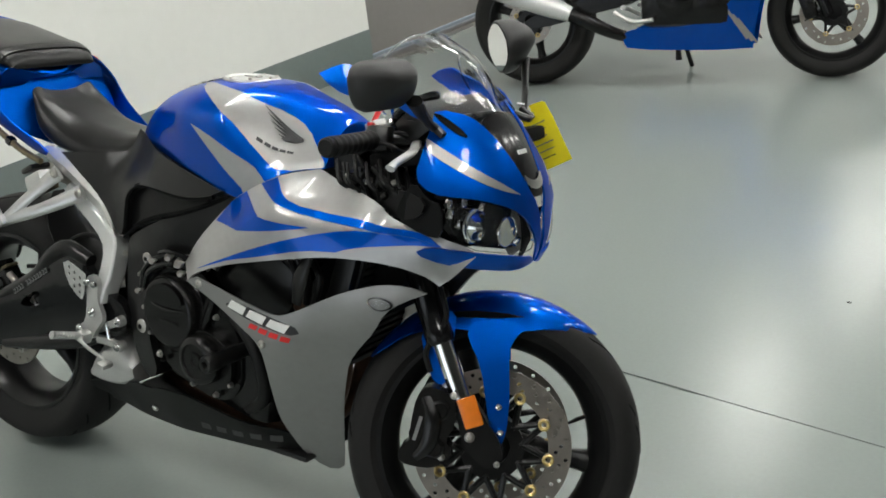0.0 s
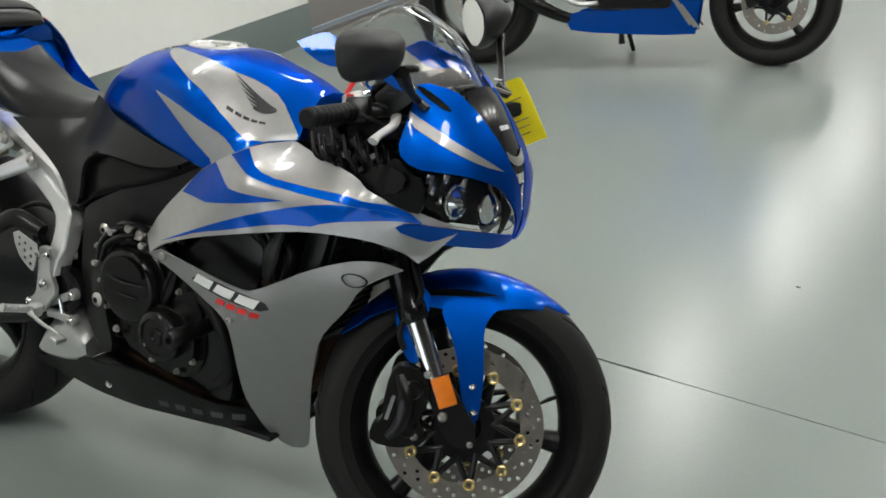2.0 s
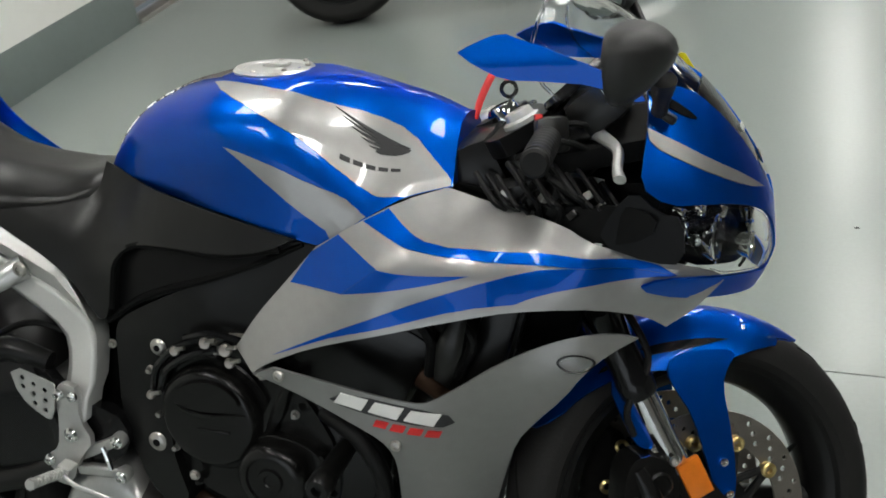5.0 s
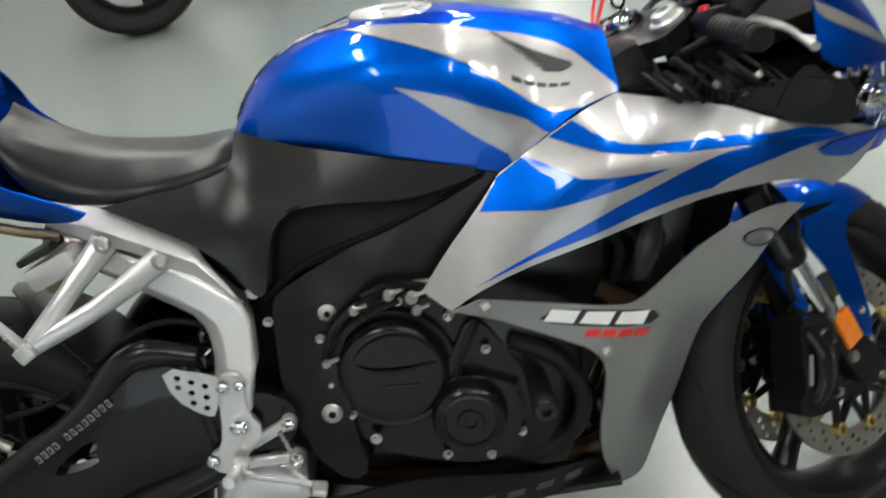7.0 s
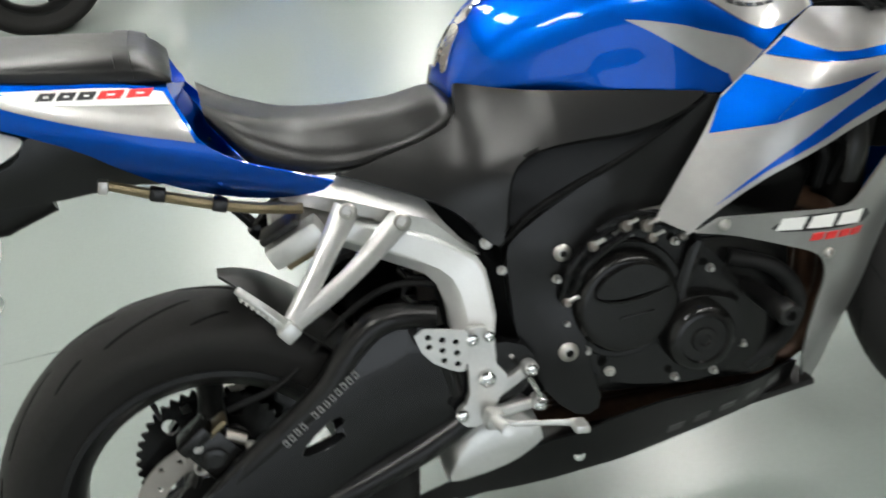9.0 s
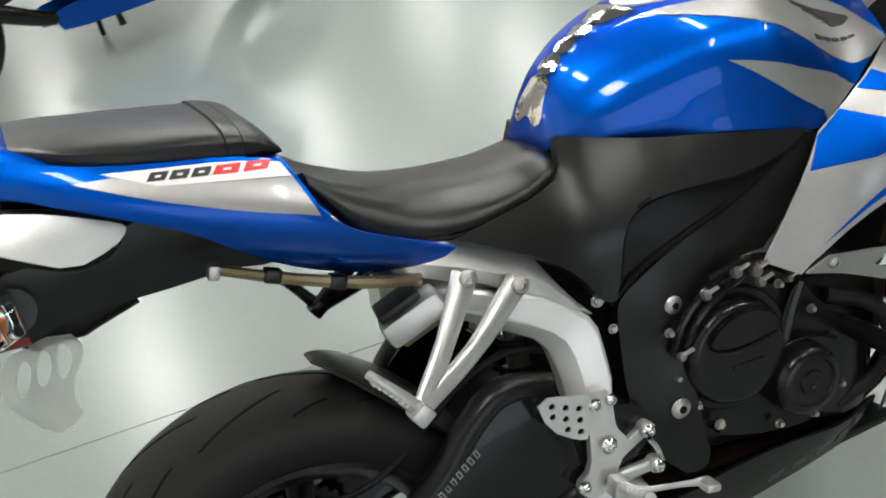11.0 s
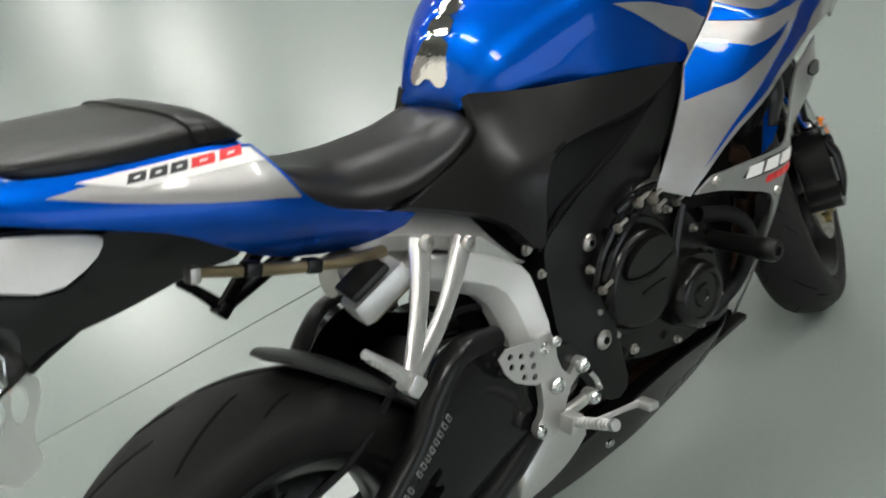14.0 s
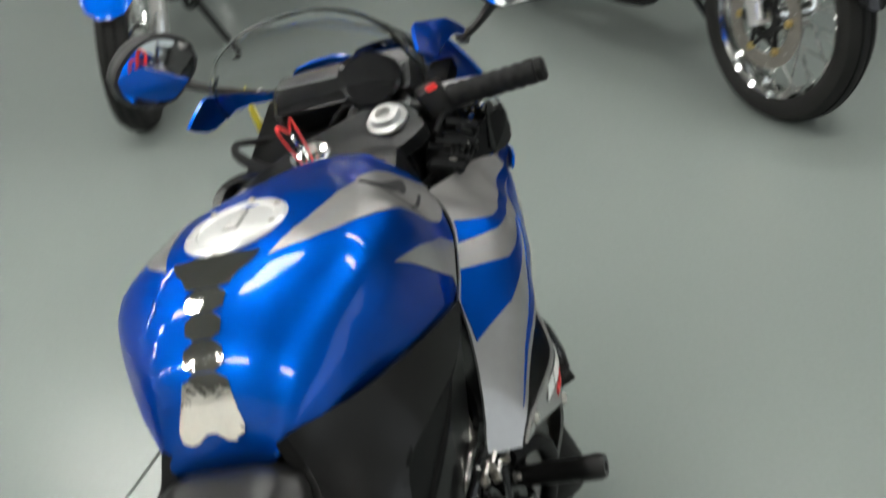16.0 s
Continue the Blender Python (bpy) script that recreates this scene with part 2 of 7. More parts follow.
pillion_shape = lofted({
    -1.500: [(0, 1.071), (.03, 1.071), (.055, 1.070), (.074, 1.067), (.080, 1.063), (.079, 1.058), (.07, 1.055)],
    -1.46: [(0, 1.062), (.04, 1.062), (.075, 1.060), (.100, 1.056), (.106, 1.051), (.106, 1.041), (.095, 1.036)],
    -1.37: [(0, 1.041), (.045, 1.041), (.085, 1.039), (.112, 1.034), (.120, 1.028), (.122, 1.012), (.112, 1.006)],
    -1.275: [(0, 1.018), (.045, 1.018), (.085, 1.016), (.114, 1.011), (.123, 1.004), (.126, 0.986), (.115, 0.980)],
    -1.258: [(0, 1.012), (.045, 1.012), (.085, 1.010), (.114, 1.004), (.123, 0.998), (.126, 0.982), (.115, 0.976)],
    -1.236: [(0, 0.998), (.042, 0.998), (.082, 0.996), (.110, 0.991), (.121, 0.986), (.124, 0.976), (.113, 0.970)],
    -1.224: [(0, 0.980), (.04, 0.980), (.078, 0.979), (.102, 0.976), (.115, 0.974), (.118, 0.970), (.104, 0.966)],
})
tail_top = lofted({
    -1.64: [(0, 1.050), (.02, 1.049), (.035, 1.045), (.045, 1.038), (.05, 1.030), (.048, 1.022), (.04, 1.018)],
    -1.58: [(0, 1.078), (.03, 1.076), (.055, 1.069), (.072, 1.056), (.080, 1.042), (.080, 1.028), (.07, 1.018)],
    -1.50: [(0, 1.060), (.035, 1.060), (.065, 1.058), (.09, 1.050), (.102, 1.034), (.104, 1.016), (.1, 1.0)],
    -1.40: [(0, 1.005), (.045, 1.006), (.08, 1.006), (.108, 1.003), (.124, .990), (.130, .970), (.128, .95)],
    -1.30: [(0, .968), (.05, .970), (.09, .972), (.118, .972), (.134, .962), (.142, .945), (.142, .92)],
    -1.21: [(0, .945), (.05, .946), (.09, .948), (.118, .950), (.136, .944), (.148, .930), (.15, .91)],
})


def nose(a, z):
    """The nose: a in degrees round from its middle (right: minus), at height z."""
    zs = [.66, .69, .72, .78, .83, .88, .92, .96]
    front = float(spline(zs, [.066, .082, .090, .086, .068, .040, .012, -.022], z))
    wide = MARGIN + float(spline(zs, [.120, .142, .156, .166, .160, .146, .132, .116], z))
    deep = float(spline(zs, [.16, .185, .20, .20, .185, .165, .145, .125], z))
    t = radians(a)
    return np.array([front - deep * (1 - np.cos(t)) ** 1.22, wide * np.sin(t) * (.86 + .14 * np.sin(t) ** 2), z])


def screen(a, h):
    """The windscreen: a in degrees round from its middle, h from its base (0) to its upper rim (1)."""
    front = float(spline([0, .35, .7, 1], [.004, -.066, -.133, -.190], h))
    z = float(spline([0, .35, .7, 1], [.925, .990, 1.038, 1.068], h))
    wide = float(spline([0, .5, 1], [.114, .108, .104], h))
    t = radians(a)
    return np.array([front - (.190 - .095 * h) * (1 - np.cos(t)), wide * np.sin(t), z - .046 * h * (1 - np.cos(t))])


upper_width = scatter([(-.642, .609, .176), (-.606, .581, .212), (-.573, .603, .222), (-.517, .705, .188), (-.513, .752, .158), (-.461, .706, .209), (-.437, .79, .155),
                       (-.412, .737, .207), (-.363, .769, .197), (-.316, .76, .190), (-.332, .812, .098), (-.25, .685, .186), (-.25, .75, .176), (-.24, .795, .12), (-.14, .745, .160),
                       (-.14, .685, .158), (-.046, .642, .108), (-.03, .715, .140), (.03, .70, .105), (-.47, .64, .218), (-.35, .67, .205), (-.17, .775, .125), (-.1, .745, .13)])
lower_width = scatter([(-.602, .583, .215), (-.567, .594, .225), (-.403, .486, .212), (-.334, .513, .200), (-.353, .549, .206), (-.162, .592, .146), (-.09, .615, .104), (-.15, .58, .143),
                       (-.185, .555, .143), (-.211, .532, .136), (-.253, .467, .122), (-.278, .403, .111), (-.300, .329, .088), (-.314, .286, .068), (-.332, .231, .045), (-.356, .167, .020),
                       (-.411, .439, .203), (-.409, .379, .176), (-.410, .304, .144), (-.407, .22, .099), (-.50, .54, .216), (-.205, .645, .135), (-.40, .165, .045), (-.36, .30, .118), (-.345, .40, .160)])
belly_width = scatter([(-.408, .243, .085), (-.37, .20, .04), (-.46, .218, .105), (-.60, .222, .135), (-.743, .205, .135), (-.883, .201, .125), (-1.083, .219, .11), (-1.02, .25, .125), (-.865, .29, .160),
                       (-.77, .299, .172), (-.66, .313, .18), (-.52, .283, .160), (-.44, .29, .12)])
tail_width = gentle([(-1.21, .945, .140), (-1.19, .905, .190), (-1.175, .875, .205), (-1.13, .84, .200), (-1.074, .796, .180), (-1.10, .785, .168), (-1.188, .798, .156), (-1.24, .825, .152),
                      (-1.285, .865, .150), (-1.33, .91, .148), (-1.39, .945, .142), (-1.44, .975, .134), (-1.49, 1.005, .12), (-1.54, 1.035, .10), (-1.49, 1.055, .088), (-1.43, 1.02, .122),
                      (-1.33, .995, .130), (-1.25, .97, .136), (-1.25, .90, .185), (-1.32, .945, .165), (-1.2, .85, .19)])
cover_width = scatter([(-.86, .852, .07), (-.76, .822, .132), (-.645, .794, .158), (-.54, .765, .162), (-.58, .75, .168), (-.645, .745, .172), (-.755, .762, .165), (-.83, .734, .162), (-.845, .687, .158),
                       (-.862, .63, .155), (-.88, .64, .155), (-.94, .72, .158), (-.98, .754, .158), (-1.06, .795, .155), (-.92, .80, .128), (-.87, .80, .100)])
spar_width = scatter([(-.517, .75, .150), (-.577, .743, .152), (-.648, .713, .158), (-.79, .657, .154), (-.847, .627, .150), (-.863, .554, .150), (-.87, .48, .152), (-.85, .40, .158), (-.79, .33, .165),
                      (-.786, .42, .178), (-.788, .478, .172), (-.778, .532, .160), (-.694, .593, .155), (-.63, .595, .150), (-.583, .646, .150), (-.8, .6, .165), (-.70, .65, .168)])


def side(width, extra=0.0, sign=-1):
    """The sheet of a side, as a place at (x, z)."""
    return lambda x, z: np.array([x, sign * (width(x, z) + MARGIN + extra), z])


def flat(y):
    return lambda x, z: np.array([x, y, z])


# ---- building ----
def part(name, bm, mat, parent=None, label="", sharp=38, bevel=0.0, matrix=None):
    """Links a bmesh as one mesh object under a thing or a part."""
    if matrix is not None:
        bm.transform(matrix)
    bmesh.ops.recalc_face_normals(bm, faces=bm.faces)
    for f in bm.faces:
        f.smooth = True
    limit = radians(sharp)
    for e in bm.edges:
        if len(e.link_faces) == 2 and e.calc_face_angle(0) > limit:
            e.smooth = False
    form = bm.verts.layers.float_vector.get("form")
    shading = []
    if form and bevel <= .0021:
        # the smooth form's own normals, so that reflections run clean over a panel
        bevel = 0.0
        spin = matrix.to_3x3() if matrix is not None else Matrix.Identity(3)
        for f in bm.faces:
            ns = [spin @ v[form] for v in f.verts]
            dots = [n.dot(f.normal) for n in ns]
            good = min(abs(d) for d in dots) > .8
            shading += [n * (1 if d > 0 else -1) if good else f.normal.copy() for n, d in zip(ns, dots)]
    me = bpy.data.meshes.new(name)
    bm.to_mesh(me)
    bm.free()
    if shading:
        me.normals_split_custom_set(shading)
    me.materials.append(mat)
    ob = new(name, me)
    ob.parent = parent
    if bevel:
        mod = ob.modifiers.new("bevel", "BEVEL")
        mod.width, mod.segments, mod.limit_method, mod.angle_limit = bevel, 2, "ANGLE", radians(40)
    if label:
        ob["label"] = label
    return ob


def thing(name, label, category, m=None, group="", kind=""):
    ob = new(name)
    ob.empty_display_size = 0.1
    if m is not None:
        ob.matrix_world = m
    return tagged(ob, label, category, group, kind)


def rounded(points, rounds=2, keep=()):
    """Cuts the corners of a closed outline, but for those kept sharp."""
    pts = [(tuple(p), i in keep) for i, p in enumerate(points)]
    for _ in range(rounds):
        out = []
        for (p, ps), (q, qs) in zip(pts, pts[1:] + pts[:1]):
            a = p if ps else tuple(.75 * u + .25 * v for u, v in zip(p, q))
            b = q if qs else tuple(.25 * u + .75 * v for u, v in zip(p, q))
            out.append((a, ps))
            if not qs:
                out.append((b, False))
        pts = out
    return [p for p, _ in pts]


def bm_patch(polys, place, thick, cell=0.03, offset=0.0, out=None):
    """A sheet on a curved form: outlines (the first the outer one, the others holes) in its two coordinates, with a thickness inwards."""
    cu, cv = cell if isinstance(cell, tuple) else (cell, cell)
    bm = bmesh.new()
    for poly in polys:
        vs = [bm.verts.new((u, v, 0)) for u, v in poly]
        for a, b in zip(vs, vs[1:] + vs[:1]):
            bm.edges.new((a, b))
    bmesh.ops.triangle_fill(bm, edges=bm.edges[:], use_beauty=True)
    us, vs = [v.co.x for v in bm.verts], [v.co.y for v in bm.verts]
    for k in range(int(min(us) / cu) - 1, int(max(us) / cu) + 2):
        bmesh.ops.bisect_plane(bm, geom=bm.verts[:] + bm.edges[:] + bm.faces[:], plane_co=(k * cu, 0, 0), plane_no=(1, 0, 0))
    for k in range(int(min(vs) / cv) - 1, int(max(vs) / cv) + 2):
        bmesh.ops.bisect_plane(bm, geom=bm.verts[:] + bm.edges[:] + bm.faces[:], plane_co=(0, k * cv, 0), plane_no=(0, 1, 0))
    bmesh.ops.remove_doubles(bm, verts=bm.verts, dist=1e-6)
    if len(polys) == 1:
        def on_grid(e):
            (ax, ay), (bx, by) = e.verts[0].co.xy, e.verts[1].co.xy
            return any(abs(p - q) < 1e-6 and abs(p / c - round(p / c)) < 1e-3 for p, q, c in ((ax, bx, cu), (ay, by, cv)))
        loose = [e for e in bm.edges if len(e.link_faces) == 2 and not on_grid(e)]
        bmesh.ops.dissolve_edges(bm, edges=loose, use_verts=False)
    bm.verts.index_update()
    outer, inner = [], []
    for v in bm.verts:
        u, w = v.co.x, v.co.y
        p = place(u, w)
        e, g = cu * .02, cv * .02
        n = np.cross(place(u + e, w) - place(u - e, w), place(u, w + g) - place(u, w - g))
        n = n / (np.linalg.norm(n) + 1e-12)
        if out is not None and n @ np.array(out) < 0 or out is None and n[1] * p[1] < 0:
            n = -n
        outer.append((p + n * offset, n))
        inner.append((p + n * (offset - thick), n))
    res = bmesh.new()
    layer = res.verts.layers.float_vector.new("form")
    a, b = [], []
    for side_verts, places in ((a, outer), (b, inner)):
        for p, n in places:
            v = res.verts.new(p)
            v[layer] = n
            side_verts.append(v)
    for f in bm.faces:
        i = [v.index for v in f.verts]
        res.faces.new([a[k] for k in i])
        res.faces.new([b[k] for k in reversed(i)])
    for e in bm.edges:
        if len(e.link_faces) == 1:
            i, j = (v.index for v in e.verts)
            res.faces.new((a[i], a[j], b[j], b[i]))
    bm.free()
    return res


def bm_loft(place, x0, x1, steps=28, around=28, s0=-1.0, s1=1.0, close=True):
    bm = bmesh.new()
    rows = [[bm.verts.new(place(x0 + (x1 - x0) * i / steps, s0 + (s1 - s0) * j / around)) for j in range(around + 1)] for i in range(steps + 1)]
    for r, q in zip(rows, rows[1:]):
        for j in range(around):
            bm.faces.new((r[j], r[j + 1], q[j + 1], q[j]))
        if close:
            bm.faces.new((r[around], r[0], q[0], q[around]))
    if close:
        bm.faces.new(rows[0])
        bm.faces.new(rows[-1])
    return bm


def bm_skin(rings):
    """A closed body through rings of alike points."""
    bm = bmesh.new()
    rows = [[bm.verts.new(p) for p in ring] for ring in rings]
    n = len(rows[0])
    for r, q in zip(rows, rows[1:]):
        for k in range(n):
            bm.faces.new((r[k], r[(k + 1) % n], q[(k + 1) % n], q[k]))
    bm.faces.new(rows[0])
    bm.faces.new(rows[-1])
    return bm


def frame_of(direction):
    d = Vector(direction).normalized()
    a = d.orthogonal().normalized()
    return a, d.cross(a), d


def bm_lathe(profile, origin=(0, 0, 0), axis=(0, 1, 0), n=48, closed=False, bm=None, turn=0.0):
    """Turns a profile of (radius, way along the axis) round an axis."""
    bm = bm or bmesh.new()
    a, b, d = frame_of(axis)
    o = Vector(origin)
    rings = []
    for r, h in profile:
        if r < 1e-6:
            rings.append([bm.verts.new(o + d * h)])
        else:
            rings.append([bm.verts.new(o + d * h + (a * math.cos(turn + 2 * math.pi * k / n) + b * math.sin(turn + 2 * math.pi * k / n)) * r) for k in range(n)])
    pairs = list(zip(rings, rings[1:])) + ([(rings[-1], rings[0])] if closed else [])
    for r, q in pairs:
        for k in range(n):
            vs = [r[k % len(r)], r[(k + 1) % len(r)], q[(k + 1) % len(q)], q[k % len(q)]]
            vs = [v for i, v in enumerate(vs) if v not in vs[:i]]
            if len(vs) > 2:
                bm.faces.new(vs)
    if not closed:
        for ring in (rings[0], rings[-1]):
            if len(ring) > 2:
                bm.faces.new(ring)
    return bm


def flowing(points, steps=5):
    """A smooth way through points."""
    p = [Vector(q) for q in points]
    p = [p[0] * 2 - p[1]] + p + [p[-1] * 2 - p[-2]]
    out = []
    for i in range(1, len(p) - 2):
        for k in range(steps):
            t = k / steps
            out.append(.5 * (2 * p[i] + (p[i + 1] - p[i - 1]) * t + (2 * p[i - 1] - 5 * p[i] + 4 * p[i + 1] - p[i + 2]) * t * t + (3 * p[i] - p[i - 1] - 3 * p[i + 1] + p[i + 2]) * t**3))
    return out + [p[-2]]


def bm_tube(points, radius, n=10, steps=5, flat_by=1.0, bm=None, up=(0, 1, 0)):
    """A hose, rod or bar along a smooth way; radius may be a list, one for each point."""
    bm = bm or bmesh.new()
    way = flowing(points, steps) if steps > 1 else [Vector(p) for p in points]
    many = isinstance(radius, (list, tuple))
    rings = []
    for i, p in enumerate(way):
        d = (way[min(i + 1, len(way) - 1)] - way[max(i - 1, 0)]).normalized()
        a = Vector(up).cross(d)
        a = a.normalized() if a.length > 1e-3 else d.orthogonal().normalized()
        b = d.cross(a)
        t = i / (len(way) - 1) * (len(radius) - 1) if many else 0
        r = radius[int(t)] + (radius[min(int(t) + 1, len(radius) - 1)] - radius[int(t)]) * (t % 1) if many else radius
        rings.append([bm.verts.new(p + (a * math.cos(2 * math.pi * k / n) + b * math.sin(2 * math.pi * k / n) * flat_by) * r) for k in range(n)])
    for r, q in zip(rings, rings[1:]):
        for k in range(n):
            bm.faces.new((r[k], r[(k + 1) % n], q[(k + 1) % n], q[k]))
    bm.faces.new(rings[0])
    bm.faces.new(rings[-1])
    return bm


def bm_box(centre, size, round_by=0.004, turn=(0, 0, 0), bm=None):
    one = bmesh.new()
    bmesh.ops.create_cube(one, size=1)
    one.transform(Matrix.Diagonal((*size, 1)))
    if round_by:
        bmesh.ops.bevel(one, geom=one.edges[:], offset=round_by, segments=2, profile=0.6, affect="EDGES")
    one.transform(pose(*centre, *turn))
    if bm is None:
        return one
    me = bpy.data.meshes.new("tmp")
    one.to_mesh(me)
    one.free()
    bm.from_mesh(me)
    bpy.data.meshes.remove(me)
    return bm


def bm_hex(origin, axis, radius=0.007, height=0.006):
    """A bolt: a washer, a hexagon and a domed end."""
    bm = bm_lathe([(0, 0), (radius * 1.35, 0), (radius * 1.35, height * .25), (0, height * .25)], origin, axis, 14)
    bm_lathe([(radius, height * .25), (radius, height), (radius * .8, height * 1.2), (0, height * 1.2)], origin, axis, 6, bm=bm)
    return bm


def bm_socket_bolt(origin, axis, radius=0.007, height=0.006):
    """A button-head bolt with a socket."""
    return bm_lathe([(0, 0), (radius * 1.2, 0), (radius * 1.25, height * .4), (radius * .95, height), (radius * .5, height * 1.15), (radius * .42, height * .6), (0, height * .55)], origin, axis, 16)


# ---- the showroom ----
def slab(name, x0, x1, y0, y1, z0, z1, mat, label, parent=None, round_by=0.0):
    ob = part(name, bm_box(((x0 + x1) / 2, (y0 + y1) / 2, (z0 + z1) / 2), (x1 - x0, y1 - y0, z1 - z0), round_by), mat, parent)
    return tagged(ob, label, "", "", "structure") if parent is None else ob


WEST, EAST, SOUTH, NORTH = -3.03, 9.0, -7.0, 13.0


def saw_cut(x):
    """The joint sawn into the floor."""
    return 0.846 - 0.091 * x


def build_floor():
    bm = bmesh.new()
    xs = [WEST - .2, -1.4, -0.2, 0.05, 0.10, 0.6, EAST + .2]
    gap = [.0014, .0014, .0020, .0050, .0020, .0020, .0022]
    for sign, edge in ((-1, SOUTH - .2), (1, NORTH + .2)):
        rows = [(bm.verts.new((x, saw_cut(x) + sign * g, 0)), bm.verts.new((x, saw_cut(x) + sign * g, -.03)), bm.verts.new((x, edge, 0))) for x, g in zip(xs, gap)]
        for (a, b, c), (d, e, f) in zip(rows, rows[1:]):
            bm.faces.new((a, c, f, d) if sign > 0 else (a, d, f, c))
            bm.faces.new((a, d, e, b) if sign > 0 else (a, b, e, d))
    floor = part("floor", bm, FLOOR)
    tagged(floor, "grey-green sealed concrete floor with a sawn joint", "floor", "", "structure")
    slab("ground", WEST - .2, EAST + .2, SOUTH - .2, NORTH + .2, -.2, -.028, DARK, "dark ground under the floor joint")
    for x, y in ((0.259, 1.464),):
        bm = bm_patch([rounded([(x - .007, y - .003), (x + .006, y - .004), (x + .008, y + .001), (x - .003, y + .004)], 1)], lambda u, v: np.array([u, v, 0.0]), .0012, .05, offset=.0012, out=(0, 0, 1))
        tagged(part("floor_chip", bm, DARK), "small dark chip on the concrete floor", "debris")


def build_walls():
    door0, door1, door_top = 3.42, 7.4, 2.9
    wall = thing("wall_west", "white painted wall with a grey-green base band", "wall", kind="structure")
    slab("wall_panel", WEST - .16, WEST, SOUTH, door0, .22, CEILING, WALL, "", wall)
    part("base_band", bm_box((WEST - .075, (SOUTH + door0) / 2, .11), (.16, door0 - SOUTH, .22), .004), BAND, wall, "grey-green painted base band")
    part("wall_panel", bm_box((WEST - .08, (door1 + NORTH) / 2, CEILING / 2), (.16, NORTH - door1, CEILING), 0), WALL, wall)
    part("lintel", bm_box((WEST - .08, (door0 + door1) / 2, (door_top + CEILING) / 2), (.16, door1 - door0, CEILING - door_top), 0), WALL, wall)
    door = thing("door_1", "grey roll-up door beside the white wall", "door", kind="structure")
    for k in range(6):
        part("panel", bm_box((WEST - .075, (door0 + door1) / 2, .05 + (k + .5) * .475), (.04, door1 - door0 - .02, .468), .006), SHUTTER, door)
    part("threshold", bm_box((WEST - .03, (door0 + door1) / 2, .010), (.10, door1 - door0, .028), .006), STEEL, door, "pale metal threshold strip")
    part("seal", bm_box((WEST - .045, door0 + .012, 1.45), (.05, .022, 2.9), .004), SOFT_RUBBER, door, "black rubber edge seal")
    for name, box, label in (("wall_east", (EAST, EAST + .16, SOUTH, NORTH), "grey painted wall"),
                             ("wall_north", (WEST - .16, EAST + .16, NORTH, NORTH + .16), "white painted wall")):
        slab(name, *box, 0, CEILING, DIM_WALL if name == "wall_east" else WALL, label)
    south = thing("wall_south", "white painted wall with a shop window", "wall", kind="structure")
    x0, x1, z0, z1 = -3.03, 1.73, .05, 2.75
    for a, b, lo, hi in ((WEST - .16, x0, 0, CEILING), (x1, EAST + .16, 0, CEILING), (x0, x1, 0, z0), (x0, x1, z1, CEILING)):
        part("wall_panel", bm_box(((a + b) / 2, SOUTH - .08, (lo + hi) / 2), (b - a, .16, hi - lo), 0), WALL, south)
    window = thing("window_1", "wide shop window with a grey metal frame", "window", kind="structure")
    for k in range(4):
        part("mullion", bm_box((x0 + .03 + k * (x1 - x0 - .06) / 3, SOUTH - .08, (z0 + z1) / 2), (.06, .08, z1 - z0), .004), LAMP_METAL, window)
    for z in (z0 + .03, z1 - .03):
        part("rail", bm_box(((x0 + x1) / 2, SOUTH - .08, z), (x1 - x0, .07, .06), .004), LAMP_METAL, window)
    for k in range(3):
        w = (x1 - x0 - .06) / 3
        part("pane", bm_box((x0 + .03 + (k + .5) * w, SOUTH - .10, (z0 + z1) / 2), (w, .008, z1 - z0 - .1), 0), GLASS, window).visible_shadow = False
    slab("ceiling", WEST - .16, EAST + .16, SOUTH - .16, NORTH + .16, CEILING, CEILING + .12, CEILING_TILE, "grey ceiling with rows of strip lights")


def strip_light():
    """A ceiling fitting with a lit diffuser."""
    lamp = thing("ceiling_light", "white ceiling fitting with a lit fluorescent diffuser", "ceiling light", pose(0, 0, CEILING), "light fittings on the ceiling")
    part("housing", bm_box((0, 0, -.035), (.29, 1.26, .07), .012), LAMP_METAL, lamp)
    part("diffuser", bm_box((0, 0, -.081), (.23, 1.18, .022), 0), TUBE, lamp, "lit white diffuser")
    return lamp


build_floor()
build_walls()
first_lamp = strip_light()
spots = [(x, y) for x in (-1.6, 0.5, 2.8) for y in (-1.6, 1.0, 3.1, 5.6, 8.4, 11.0) if x < 2 or y > 3] + [(2.0, -.8)]
first_lamp.matrix_world = pose(*spots[0], CEILING)
for x, y in spots[1:]:
    copy_thing(first_lamp, pose(x, y, CEILING))


# ---- wheels ----
def circle(cx, cz, r, n=40, start=0.0):
    return [(cx + r * math.cos(start + 2 * math.pi * k / n), cz + r * math.sin(start + 2 * math.pi * k / n)) for k in range(n)]


def tyre_profile(radius, wide, bead=.218, rim=.05):
    w = wide / 2
    half = [(bead, rim), (bead + .012, rim + .006), (radius - .052, w * .99), (radius - .038, w), (radius - .026, w * .95), (radius - .014, w * .78), (radius - .005, w * .46), (radius - .001, w * .2), (radius, 0)]
    return half + [(r, -h) for r, h in reversed(half[:-1])]


